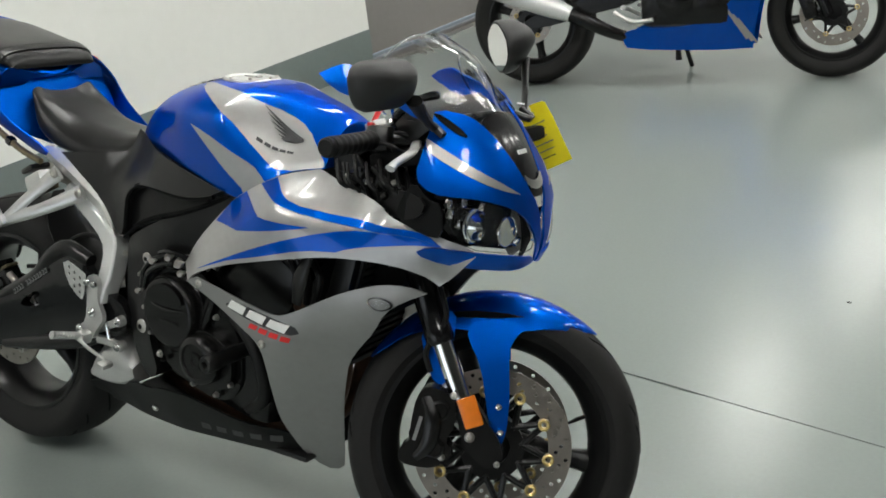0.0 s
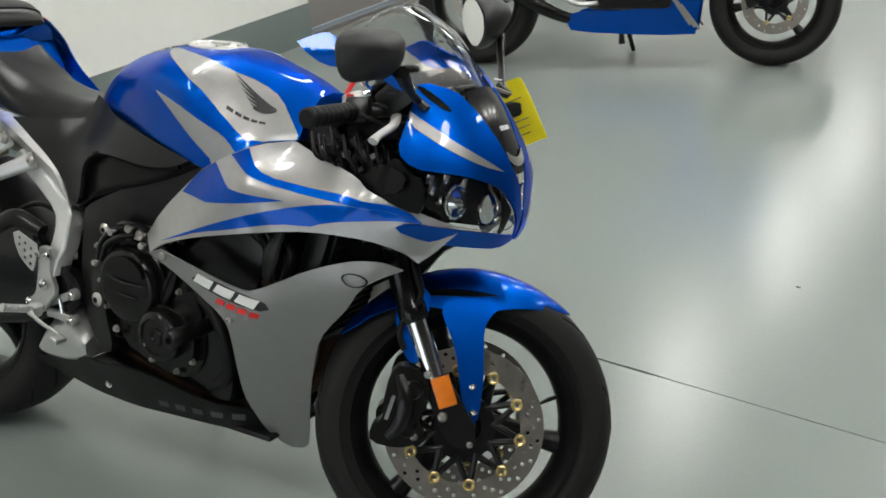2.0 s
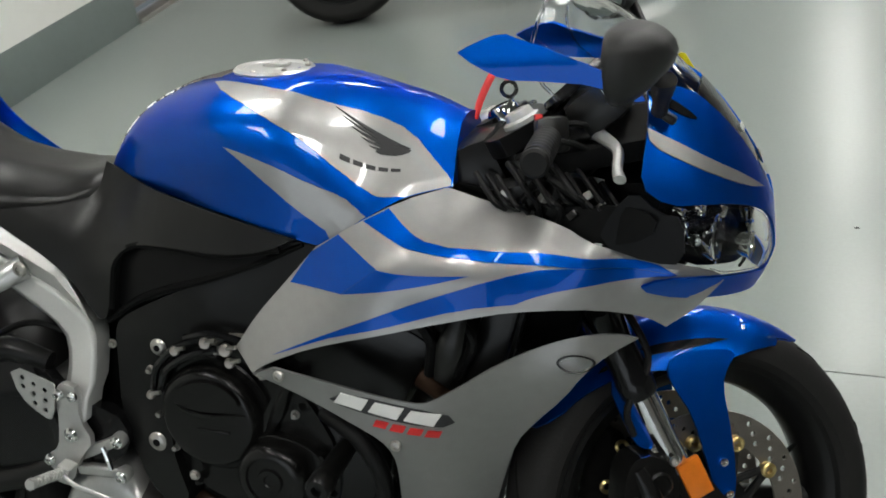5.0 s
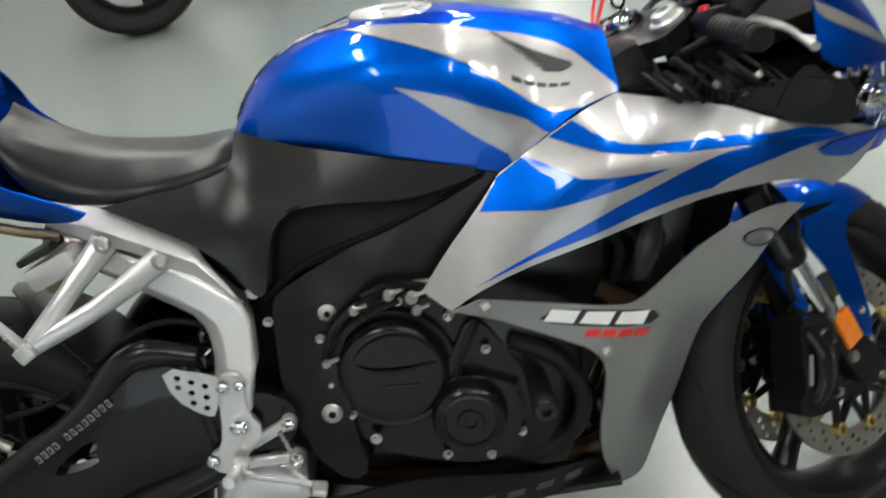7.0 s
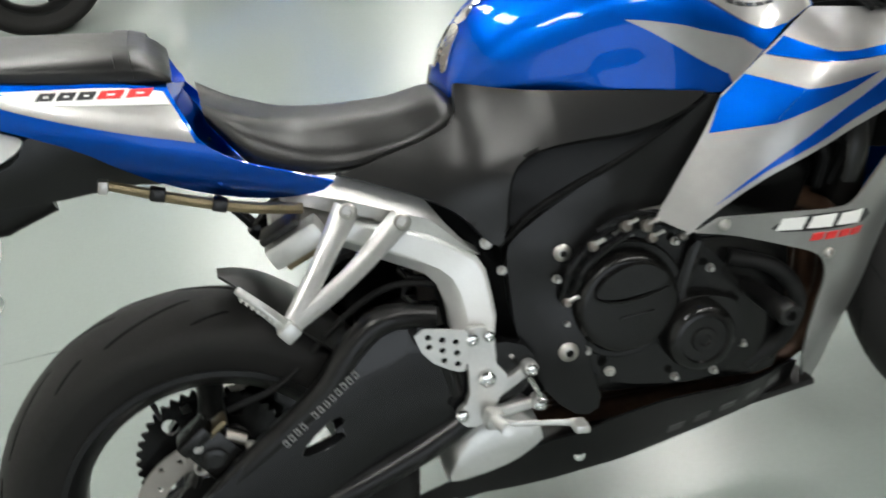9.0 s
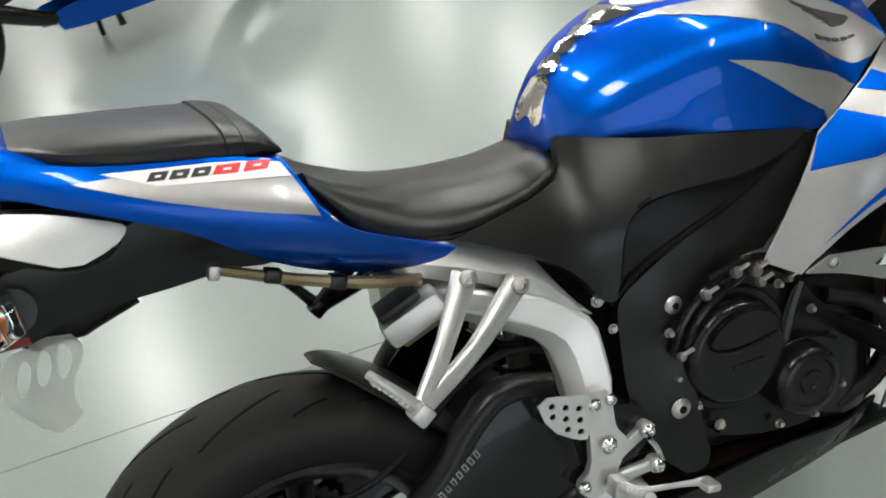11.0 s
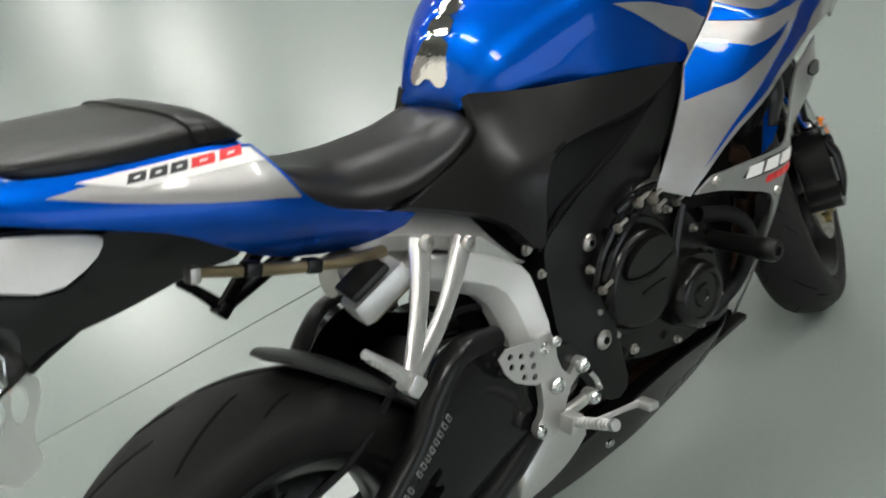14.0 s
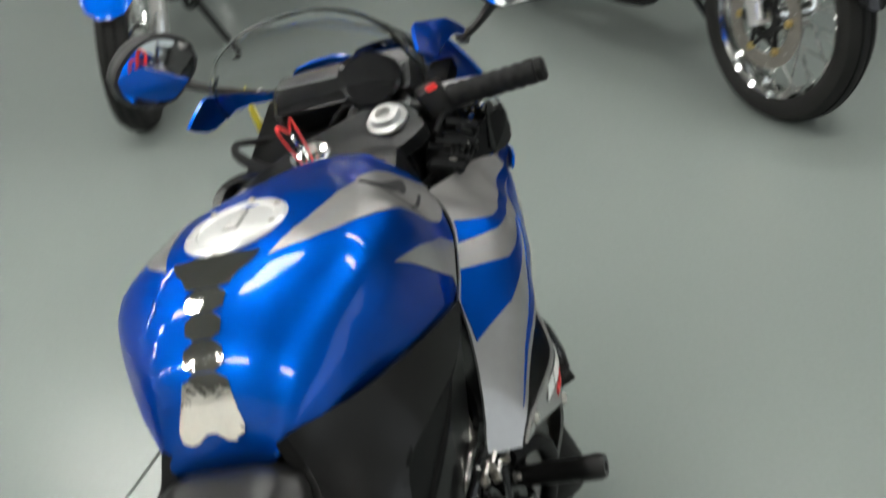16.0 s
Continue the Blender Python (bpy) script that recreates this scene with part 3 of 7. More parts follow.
def tyre_place(centre, radius, wide):
    """A point of the tread at an angle (degrees, from ahead up) and a way across (-1 right to 1)."""
    prof = sorted([(h / (wide / 2), r) for r, h in tyre_profile(radius, wide)[2:-2]])

    def place(a, t):
        r = float(spline([p[0] for p in prof], [p[1] for p in prof], t))
        return np.array([centre[0] + r * math.cos(radians(a)), centre[1] + t * wide / 2, centre[2] + r * math.sin(radians(a))])
    return place


def wheel(name, parent, centre, radius, wide, rim_half, angles, m=None, rim_mat=None, grooves=16, label="", spread=0.0, r0=.216, sweep=1.0):
    """A cast wheel: rim with hub and spokes, tyre, valve."""
    m = m or Matrix()
    rim_mat = rim_mat or BLACK_PAINT
    c, h = Vector(centre), rim_half
    profile = [(r0, -h), (r0 + .009, -h), (r0 + .008, -h + .007), (r0 - .010, -h + .014), (r0 - .016, 0), (r0 - .010, h - .014), (r0 + .008, h - .007), (r0 + .009, h), (r0, h),
               (r0 - .008, h - .008), (r0 - .026, h - .028), (r0 - .031, 0), (r0 - .026, -h + .028), (r0 - .008, -h + .008)]
    bm = bm_lathe(profile, c, (0, 1, 0), 72, True)
    rim = part(name, bm, rim_mat, parent, label or "black three-spoke cast wheel", matrix=m)
    part("hub", bm_lathe([(.022, -.055), (.040, -.05), (.052, -.03), (.052, .03), (.040, .05), (.022, .055)], c, (0, 1, 0), 32), rim_mat, rim, matrix=m)
    for a in angles:
        for s in ((-spread, spread) if spread else (0,)):
            a0, a1 = radians(a + s * .5), radians(a + s)
            p = [c + Vector((math.cos(q), 0, math.sin(q))) * k for q, k in ((a0, .03), (a0, .09), (a1, .15), (a1, r0 - .02))]
            part("spoke", bm_tube(p, [.030, .024, .019, .024] if not spread else [.02, .016, .014, .02], 12, 4, 1.0, up=(0, 1, 0)), rim_mat, rim, matrix=m)
    tyre = part("tyre", bm_lathe(tyre_profile(radius, wide, r0 + .002, rim_half - .006), c, (0, 1, 0), 96, True), RUBBER, rim, "black road tyre with scored tread", matrix=m)
    place = tyre_place(c, radius, wide)
    joined = bmesh.new()
    for k in range(grooves):
        for sign in (-1, 1):
            a = 360 * (k + (.5 if sign > 0 else 0)) / grooves
            long = [(a, .14), (a + 5, .36), (a + 10, .56), (a + 12, .64), (a + 12.6, .635), (a + 10.8, .55), (a + 5.8, .345), (a + .9, .135)]
            short = [(a + 16, .55), (a + 19, .68), (a + 21, .78), (a + 21.5, .775), (a + 19.7, .67), (a + 16.8, .545)]
            for poly in (long, short):
                piece = bm_patch([[(a + (u - a) * sweep, sign * v) for u, v in poly]], place, .0012, (3.0, .12), .0007, out=tuple(Vector(place(a + 9, sign * .4)) - c))
                me = bpy.data.meshes.new("tmp")
                piece.to_mesh(me)
                piece.free()
                joined.from_mesh(me)
                bpy.data.meshes.remove(me)
    if grooves:
        tagged(part("tread", joined, GROOVE, tyre, matrix=m), kind="stuff")
    else:
        joined.free()
    va = radians(angles[0] + 28)
    d = Vector((math.cos(va), 0, math.sin(va)))
    part("valve", bm_tube([c + d * (r0 - .02) + Vector((0, -.008, 0)), c + d * (r0 - .045) + Vector((0, -.016, 0)), c + d * (r0 - .062) + Vector((0, -.030, 0))], [.004, .0045, .003], 8, 3), SOFT_RUBBER, rim, matrix=m)
    return rim


def brake_disc(name, parent, centre, y, r_out, r_in, m=None, holes=30, buttons=6, turn=0.0, carrier=True, button_mat=None):
    m = m or Matrix()
    cx, cz = centre
    polys = [circle(cx, cz, r_out, 60), circle(cx, cz, r_in, 48)]
    for k in range(holes):
        a = 2 * math.pi * k / holes
        r = r_in + (r_out - r_in) * (.32, .55, .78)[k % 3]
        polys.append(circle(cx + r * math.cos(a), cz + r * math.sin(a), .0042, 8))
    disc = part(name, bm_patch(polys, flat(y), .005, 1.0, out=(0, -1, 0)), DISC, parent, "drilled steel brake disc", matrix=m)
    if carrier:
        hub = part("carrier", bm_patch([circle(cx, cz, .062, 36), circle(cx, cz, .034, 24)], flat(y - .004), .007, 1.0, out=(0, -1, 0)), BLACK_PAINT, disc, "black disc carrier", matrix=m)
        for k in range(buttons):
            a = 2 * math.pi * k / buttons + turn
            u = Vector((math.cos(a), 0, math.sin(a)))
            base = Vector((cx, y, cz))
            for s in (-.16, .16):
                v = Vector((math.cos(a + s * 2.2), 0, math.sin(a + s * 2.2)))
                part("carrier_arm", bm_tube([base + v * .055, base + u * (r_in - .004) + (v - u) * .01], [.007, .006], 8, 1), BLACK_PAINT, disc, matrix=m)
    for k in range(buttons):
        a = 2 * math.pi * k / buttons + turn
        o = (cx + (r_in + .001) * math.cos(a), y + .003, cz + (r_in + .001) * math.sin(a))
        part("button", bm_lathe([(.0055, -.001), (.0115, -.001), (.0115, .013), (.009, .0145), (.0055, .013)], o, (0, -1, 0), 18, True), button_mat or GOLD, disc, "disc button", matrix=m)
    return disc


# ---- the blue and silver sports motorcycle ----
LEAN_SIDE, RAKE, STEER = 11.0, 24.0, 31.0
bike = thing("motorcycle", "blue and silver sports motorcycle leaning on its side stand", "motorcycle", pose(0, 0, 0, -LEAN_SIDE, 0, 0) @ pose(0, .018, 0, 0, 0, 2.63))
STEM = Vector((.098, 0, 0))
STEM_WAY = Vector((-math.sin(radians(RAKE)), 0, math.cos(radians(RAKE))))
TURNED = Matrix.Translation(STEM) @ Matrix.Rotation(radians(STEER), 4, STEM_WAY) @ Matrix.Translation(-STEM)
FRONT, REAR = (0, 0, .288), (-1.358, 0, .325)


def panel(name, outlines, place, mat, parent=None, thick=.004, cell=.025, offset=0.0, label="", rounds=1, keep=(), bevel=.0015, out=None):
    outlines = [outlines] if not isinstance(outlines[0][0], (tuple, list)) else outlines
    polys = [rounded(outlines[0], rounds, keep)] + [rounded(o, 1) for o in outlines[1:]]
    return part(name, bm_patch(polys, place, thick, cell, offset, out), mat, parent or bike, label, bevel=bevel)


def sticker(name, outline, place, mat, parent, label="", keep=(), rounds=1, cell=.02, offset=.0012, out=None):
    return part(name, bm_patch([rounded(outline, rounds, keep)], place, .0018, cell, offset, out), mat, parent, label)


def bolt(parent, at, axis=(0, -1, 0), r=.007, h=.006, mat=None, kind="hex"):
    return part("bolt", (bm_hex if kind == "hex" else bm_socket_bolt)(at, axis, r, h), mat or CHROME, parent)


# wheels, brakes, fork
def build_front():
    w = wheel("front_wheel", bike, FRONT, .288, .118, .052, (-8, 112, 232), TURNED, grooves=9)
    for y in (-.066, .071):
        brake_disc("brake_disc", w, (FRONT[0], FRONT[2]), y, .152, .108, TURNED, 66, 10, .5)
    part("axle", bm_lathe([(.008, -.118), (.014, -.118), (.016, -.112), (.016, .112), (.014, .118), (.008, .118), (.006, .1), (.006, -.1)], FRONT, (0, 1, 0), 20, True), CHROME, w, "chrome axle end", matrix=TURNED)
    fork = part("fork", bm_tube([Vector((-.298, 0, .86)), Vector((-.298, 0, .86)) + STEM_WAY * .02], .02, 8, 1), BLACK_PAINT, bike, "upside-down fork turned to its lock", matrix=TURNED)
    for y in (-.100, .100):
        foot = Vector((-.022, y, .288))
        at = lambda k: foot + STEM_WAY * k
        part("slider", bm_tube([at(.08), at(.30)], .0205, 20, 1), CHROME, fork, "chrome fork slider", matrix=TURNED)
        part("outer_tube", bm_lathe([(0, .215), (.025, .215), (.0275, .222), (.0275, .242), (.026, .246), (.026, .34), (.028, .344), (.028, .38), (.026, .384), (.026, .62), (.024, .624), (0, .624)], foot, tuple(STEM_WAY), 24), BLACK_GLOSS, fork, "black fork tube", matrix=TURNED)
        s = -1 if y < 0 else 1
        leg = bm_patch([rounded([(-.072, .375), (-.040, .388), (-.008, .340), (.014, .312), (.024, .286), (.014, .262), (-.014, .258), (-.038, .280), (-.062, .320)], 2)], flat(y), .04, .03, .02, out=(0, s, 0))
        part("fork_foot", leg, BLACK_PAINT, fork, "black axle clamp", bevel=.006, matrix=TURNED)
        part("reflector", bm_box((-.044, y + s * .020, .362), (.036, .012, .058), .003, (0, -22, 0)), AMBER, fork, "amber side reflector", matrix=TURNED)
        part("bolt", bm_socket_bolt((-.042, y + s * .02, .315), (0, s, 0), .008, .007), STEEL, fork, matrix=TURNED)
        part("bolt", bm_socket_bolt((.012, y + s * .02, .268), (0, s, 0), .005, .006), STEEL, fork, matrix=TURNED)
        # caliper behind the leg
        cal = bm_patch([rounded([(-.146, .385), (-.128, .404), (-.100, .402), (-.071, .380), (-.069, .335), (-.088, .306), (-.070, .286), (-.088, .260), (-.121, .250), (-.172, .258), (-.174, .285), (-.152, .300), (-.154, .332)], 1)], flat(y), .062, .03, .026, out=(0, s, 0))
        caliper = part("brake_caliper", cal, CASTING, fork, "black radial brake caliper", bevel=.007, matrix=TURNED)
        part("caliper_bridge", bm_tube([(-.128, y + s * .024, .385), (-.112, y + s * .032, .345), (-.118, y + s * .030, .298), (-.140, y + s * .024, .270)], [.010, .016, .016, .010], 10, 4, .7), CASTING, caliper, matrix=TURNED)
        for px, pz in ((-.100, .362), (-.106, .290)):
            part("piston_cap", bm_lathe([(0, .0), (.019, 0), (.019, .006), (.015, .009), (.013, .006), (0, .006)], (px, y + s * .026, pz), (0, s, 0), 20), CASTING, caliper, matrix=TURNED)
        part("lettering", bm_box((-.140, y + s * .0275, .325), (.007, .002, .046), 0, (0, 14, 0)), GREY_PRINT, caliper, matrix=TURNED)
        for px, pz in ((-.076, .392), (-.092, .275)):
            part("bolt", bm_socket_bolt((px, y + s * .026, pz), (0, s, 0), .006, .006), STEEL, caliper, matrix=TURNED)
        part("brake_hose", bm_tube([(-.125, y + s * .005, .43), (-.135, y + s * .012, .47), (-.105, y + s * .02, .53), (-.12, y + s * .02, .58), (-.16, y * .8, .66)], .0055, 8, 5), SOFT_RUBBER, fork, matrix=TURNED)
    for z in (.65, .862):
        o = STEM + STEM_WAY * (z / STEM_WAY.z) + Vector((.01, 0, 0))
        bm = bm_patch([rounded([(-.055, -.125), (-.055, .125), (-.02, .135), (.03, .13), (.045, .06), (.05, 0), (.045, -.06), (.03, -.13), (-.02, -.135)], 2)],
                      lambda u, v: np.array([o.x + u, v, o.z + u * .44]), .026, .06, .013, out=(0, 0, 1))
        part("triple_clamp", bm, BELLY, fork, "black fork yoke", bevel=.005, matrix=TURNED)
    top = STEM + STEM_WAY * (.874 / STEM_WAY.z)
    part("stem_nut", bm_lathe([(0, -.01), (.024, -.01), (.024, .004), (.020, .012), (.013, .013), (.013, .004), (0, .004)], top + Vector((.008, 0, .012)), tuple(STEM_WAY), 24), CHROME, fork, "chrome stem nut", matrix=TURNED)
    for y in (-.100, .100):
        o = Vector((-.022, y, .288)) + STEM_WAY * .640
        part("fork_cap", bm_lathe([(0, -.004), (.026, -.004), (.026, .006), (.020, .009), (.018, .018), (.010, .020), (.010, .01), (0, .01)], o, tuple(STEM_WAY), 24), ALLOY, fork, "silver fork cap with adjuster", matrix=TURNED)
    return fork


def build_bars(fork):
    for s in (-1, 1):
        base = Vector((-.240, s * .105, .866))
        tip = Vector((-.326, s * .300, .830))
        way = (tip - base).normalized()
        bar = part("handlebar", bm_tube([base, base + way * .11], .0125, 12, 1), BLACK_PAINT, fork, "black clip-on handlebar", matrix=TURNED)
        part("clamp", bm_lathe([(.028, -.018), (.042, -.018), (.042, .018), (.028, .018)], base + Vector((0, -s * .003, .0)), tuple(STEM_WAY), 24, True), CASTING, bar, matrix=TURNED)
        ribs = [(0, .085), (.017, .085), (.0185, .09)]
        for k in range(7):
            ribs += [(.0185, .094 + k * .0135), (.0172, .097 + k * .0135), (.0172, .1 + k * .0135), (.0185, .103 + k * .0135)]
        ribs += [(.0185, .195), (.016, .196), (.0175, .197), (.0175, .206), (.014, .210), (0, .210)]
        part("grip", bm_lathe(ribs, base, tuple(way), 24), SOFT_RUBBER, bar, "black rubber grip", matrix=TURNED)
        part("switch_box", bm_box(base + way * .068 + Vector((.004, 0, .002)), (.042, .036, .046), .008, (0, 0, s * 8)), BLACK_PLASTIC, bar, matrix=TURNED)
        part("switch", bm_box(base + way * .07 + Vector((-.012, 0, .026)), (.010, .014, .008), .002, (0, 0, s * 8)), RED if s < 0 else GREY_PRINT, bar, matrix=TURNED)
        piv = base + way * .045 + Vector((.050, 0, -.004))
        part("perch", bm_box(base + way * .048 + Vector((.03, 0, 0)), (.045, .03, .026), .006), CASTING, bar, matrix=TURNED)
        part("lever", bm_tube([piv, piv + way * .02 + Vector((.016, 0, 0)), piv + way * .08 + Vector((.044, 0, -.008)), piv + way * .125 + Vector((.046, 0, -.020)), piv + way * .148 + Vector((.050, 0, -.027))], [.009, .010, .008, .007, .0085], 10, 5, .7), ALLOY, bar, "silver hand lever", matrix=TURNED)
        if s < 0:
            part("reservoir", bm_lathe([(0, 0), (.023, 0), (.025, .004), (.025, .034), (.027, .036), (.027, .044), (.02, .047), (0, .047)], base + way * .045 + Vector((.058, 0, .008)), (0, 0, 1), 22), BLACK_PLASTIC, bar, "brake fluid reservoir", matrix=TURNED)
            part("throttle_cable", bm_tube([base + way * .06 + Vector((.02, 0, -.02)), base + Vector((.05, -.03, -.05)), base + Vector((.02, .02, -.09)), base + Vector((-.02, .06, -.12))], .0045, 8, 5), SOFT_RUBBER, bar, matrix=TURNED)
    part("ignition_switch", bm_lathe([(0, -.02), (.026, -.02), (.027, .0), (.024, .008), (.012, .010), (0, .010)], (-.268, .004, .884), tuple(STEM_WAY), 24), CASTING, fork, "ignition switch", matrix=TURNED)
    part("brake_line", bm_tube([(-.25, -.12, .875), (-.21, -.08, .90), (-.19, -.03, .86), (-.20, 0, .76), (-.17, -.06, .66)], .005, 8, 5), SOFT_RUBBER, fork, matrix=TURNED)


def build_fender():
    cx, cz = FRONT[0], FRONT[2]

    def arch(a, t):
        r = .293 + .004 * math.exp(-((a - 95) / 34) ** 2) - (.012 + .043 * math.exp(-((a - 92) / 30) ** 2)) * abs(t) ** 2.6
        wide = .070 - .060 * max(0.0, (80 - a) / 34) ** 2
        return np.array([cx + math.cos(radians(a)) * r, t * wide, cz + math.sin(radians(a)) * r])
    guard = part("front_fender", bm_patch([rounded([(50, 0), (51, -.5), (57, -1.0), (70, -1.1), (95, -1.15), (138, -1.1), (148, -.7), (150, 0), (148, .7), (138, 1.1), (95, 1.15), (70, 1.1), (57, 1.0), (51, .5)], 1)],
                                           arch, .003, (4.0, .18), 0, (0, 0, 1)), BLUE, bike, "blue front fender", bevel=.001, matrix=TURNED)
    for s in (-1, 1):
        # flat black patch stands in for the dark crease and reflection; nothing is recessed
        crease_patch = [(80, .92), (90, .87), (104, .85), (122, .86), (126, .95), (108, .965), (92, .96)]
        part("fender_slot", bm_patch([rounded([(a, s * t) for a, t in crease_patch], 1, (0,))], arch, .002, (4.0, .1), .0016, (0, s, .3)), BELLY, guard, "black patch for the shaded crease under the fender's edge", matrix=TURNED)

        def skirt(x, z):
            return np.array([x, s * float(spline([.29, .34, .42, .50, .58], [.104, .106, .100, .087, .064], z)), z])
        wing = [(-.063, .508), (-.050, .530), (-.010, .534), (.036, .530), (.048, .522), (.032, .506), (.020, .480), (.024, .430), (.027, .395), (.026, .322), (.011, .290), (-.002, .320), (-.014, .366), (-.030, .443), (-.052, .483)]
        part("side_skirt", bm_patch([rounded(wing, 1, (10,))], skirt, .004, .025, out=(0, s, 0)), BLUE, guard, "blue fender bracket", bevel=.0012, matrix=TURNED)
        back = [(-.150, .50), (-.125, .54), (-.085, .545), (-.085, .50), (-.090, .44), (-.086, .412), (-.104, .404), (-.122, .416), (-.138, .457)]
        part("rear_skirt", bm_patch([rounded(back, 1)], skirt, .004, .025, out=(0, s, 0)), BLUE, guard, "blue fender bracket", bevel=.0012, matrix=TURNED)
        for x, z in ((.008, .374), (.014, .326)):
            part("bolt", bm_socket_bolt((x, skirt(x, z)[1], z), (0, s, 0), .0062, .006), CHROME, guard, matrix=TURNED)
        part("bolt", bm_socket_bolt((-.095, skirt(-.095, .405)[1], .405), (0, s, 0), .006, .006), CHROME, guard, matrix=TURNED)


# fuel tank with its paintwork
def build_tank():
    body = part("fuel_tank", bm_loft(tank, -.868, -.325, 44, 44), BLUE, bike, "glossy blue fuel tank with silver flashes")
    up = (0, 0, 1)
    for s in (-1, 1):
        m = lambda pts: [(x, s * v) for x, v in pts]
        out = (0, s * .7, .7)
        sticker("silver_flash", m([(-.685, .20), (-.60, .28), (-.50, .325), (-.44, .31), (-.385, .38), (-.35, .56), (-.328, .80), (-.328, .985), (-.385, .985), (-.40, .90), (-.447, .68), (-.509, .53), (-.586, .43), (-.648, .34)]), tank, SILVER, body, "silver flash", (0, 7, 8), cell=(.02, .06), out=out)
        sticker("silver_flash", m([(-.63, .595), (-.56, .645), (-.487, .695), (-.452, .78), (-.435, .985), (-.488, .985), (-.495, .86), (-.56, .75)]), tank, SILVER, body, "silver flash", (0, 4, 5), cell=(.02, .06), out=out)
        for k in range(5):
            a = k / 4
            tip, base = (-.488 + .050 * a, .335 + .160 * a), (-.384 - .014 * a, .500 + .045 * a)
            mid = ((tip[0] + base[0]) / 2, (tip[1] + base[1]) / 2)
            sticker("emblem_bar", m([tip, (mid[0] + .002, mid[1] - .006), base, (base[0] - .003, base[1] + .008), (mid[0] - .003, mid[1] + .007)]), tank, INK, body, "", (0, 2, 3), cell=(.02, .06), offset=.0026, out=out)
        sticker("emblem_bar", m([(-.425, .50), (-.392, .505), (-.380, .515), (-.398, .555), (-.430, .535)]), tank, INK, body, "", cell=(.02, .06), offset=.0028, out=out)
        for k in range(5):
            x0, x1 = -.472 + .0165 * k, -.472 + .0165 * k + .0125
            f = lambda x, d: (x, .545 + (x + .474) * 1.25 + d)
            sticker("brand_bar", m([f(x0, 0), f(x1, 0), f(x1, .022), f(x0, .022)]), tank, INK, body, "", (0, 1, 2, 3), cell=(.02, .06), offset=.0026, out=out)
    cap = Vector(tank(-.617, 0)) - Vector((0, 0, .004))
    n = (0.05, 0, 1)
    fuel_cap = part("fuel_cap", bm_lathe([(0, -.004), (.060, -.004), (.062, .002), (.058, .006), (.047, .0065), (.045, .004), (.042, .0045), (.020, .006), (0, .006)], cap, n, 48), WHITE_SILVER, body, "silver fuel filler cap")
    part("key_flap", bm_box(cap + Vector((.004, 0, .008)), (.040, .018, .005), .002), ALLOY, fuel_cap)
    for k in range(7):
        a = 2 * math.pi * k / 7
        part("bolt", bm_socket_bolt(cap + Vector((.053 * math.cos(a), .053 * math.sin(a), .005)), n, .0035, .003), STEEL, fuel_cap)
    pad = part("tank_pad", bm_patch([rounded([(-.678, -.17), (-.696, -.15), (-.712, -.105), (-.7285, -.09), (-.7285, .09), (-.712, .105), (-.696, .15), (-.678, .17)], 1, (0, 7))], tank, .0025, (.012, .05), .0028, (-.6, 0, .6)), PAD_FILM, body, "mirror-chrome tank pad", bevel=.0008)
    for poly in ([(-.7295, -.09), (-.761, -.085), (-.761, .085), (-.7295, .09)], [(-.762, -.085), (-.791, -.09), (-.791, .09), (-.762, .085)],
                 [(-.792, -.095), (-.82, -.13), (-.82, .13), (-.792, .095)], [(-.821, -.135), (-.842, -.19), (-.858, -.27), (-.863, -.16), (-.856, 0), (-.863, .16), (-.858, .27), (-.842, .19), (-.821, .135)]):
        part("pad_segment", bm_patch([rounded(poly, 1)], tank, .0025, (.012, .05), .0028, (-.6, 0, .6)), PAD_FILM, pad, bevel=.0008)


# seats and tail
def build_seats():
    part("rider_seat", bm_loft(seat_shape, -1.200, -.858, 30, 36), VINYL, bike, "black vinyl rider seat")
    pill = part("pillion_seat", bm_loft(pillion_shape, -1.500, -1.224, 30, 36), VINYL, bike, "black vinyl pillion seat")
    for x0, x1 in ((-1.284, -1.2660), (-1.2652, -1.2460)):
        part("strap", bm_patch([[(x0, -.90), (x1, -.90), (x1, 0), (x1, .90), (x0, .90), (x0, 0)]], pillion_shape, .004, (.007, .08), .0035, (0, 0, 1)), VINYL, pill, "black seat strap", bevel=.0012)
    part("pillion_base", bm_box((-1.40, 0, 1.022), (.16, .17, .03), .01, (0, 12, 0)), DARK, pill)
    part("seat_bracket", bm_box((-1.402, -.118, 1.004), (.03, .012, .022), .002, (0, 12, 0)), WHITE_SILVER, pill)


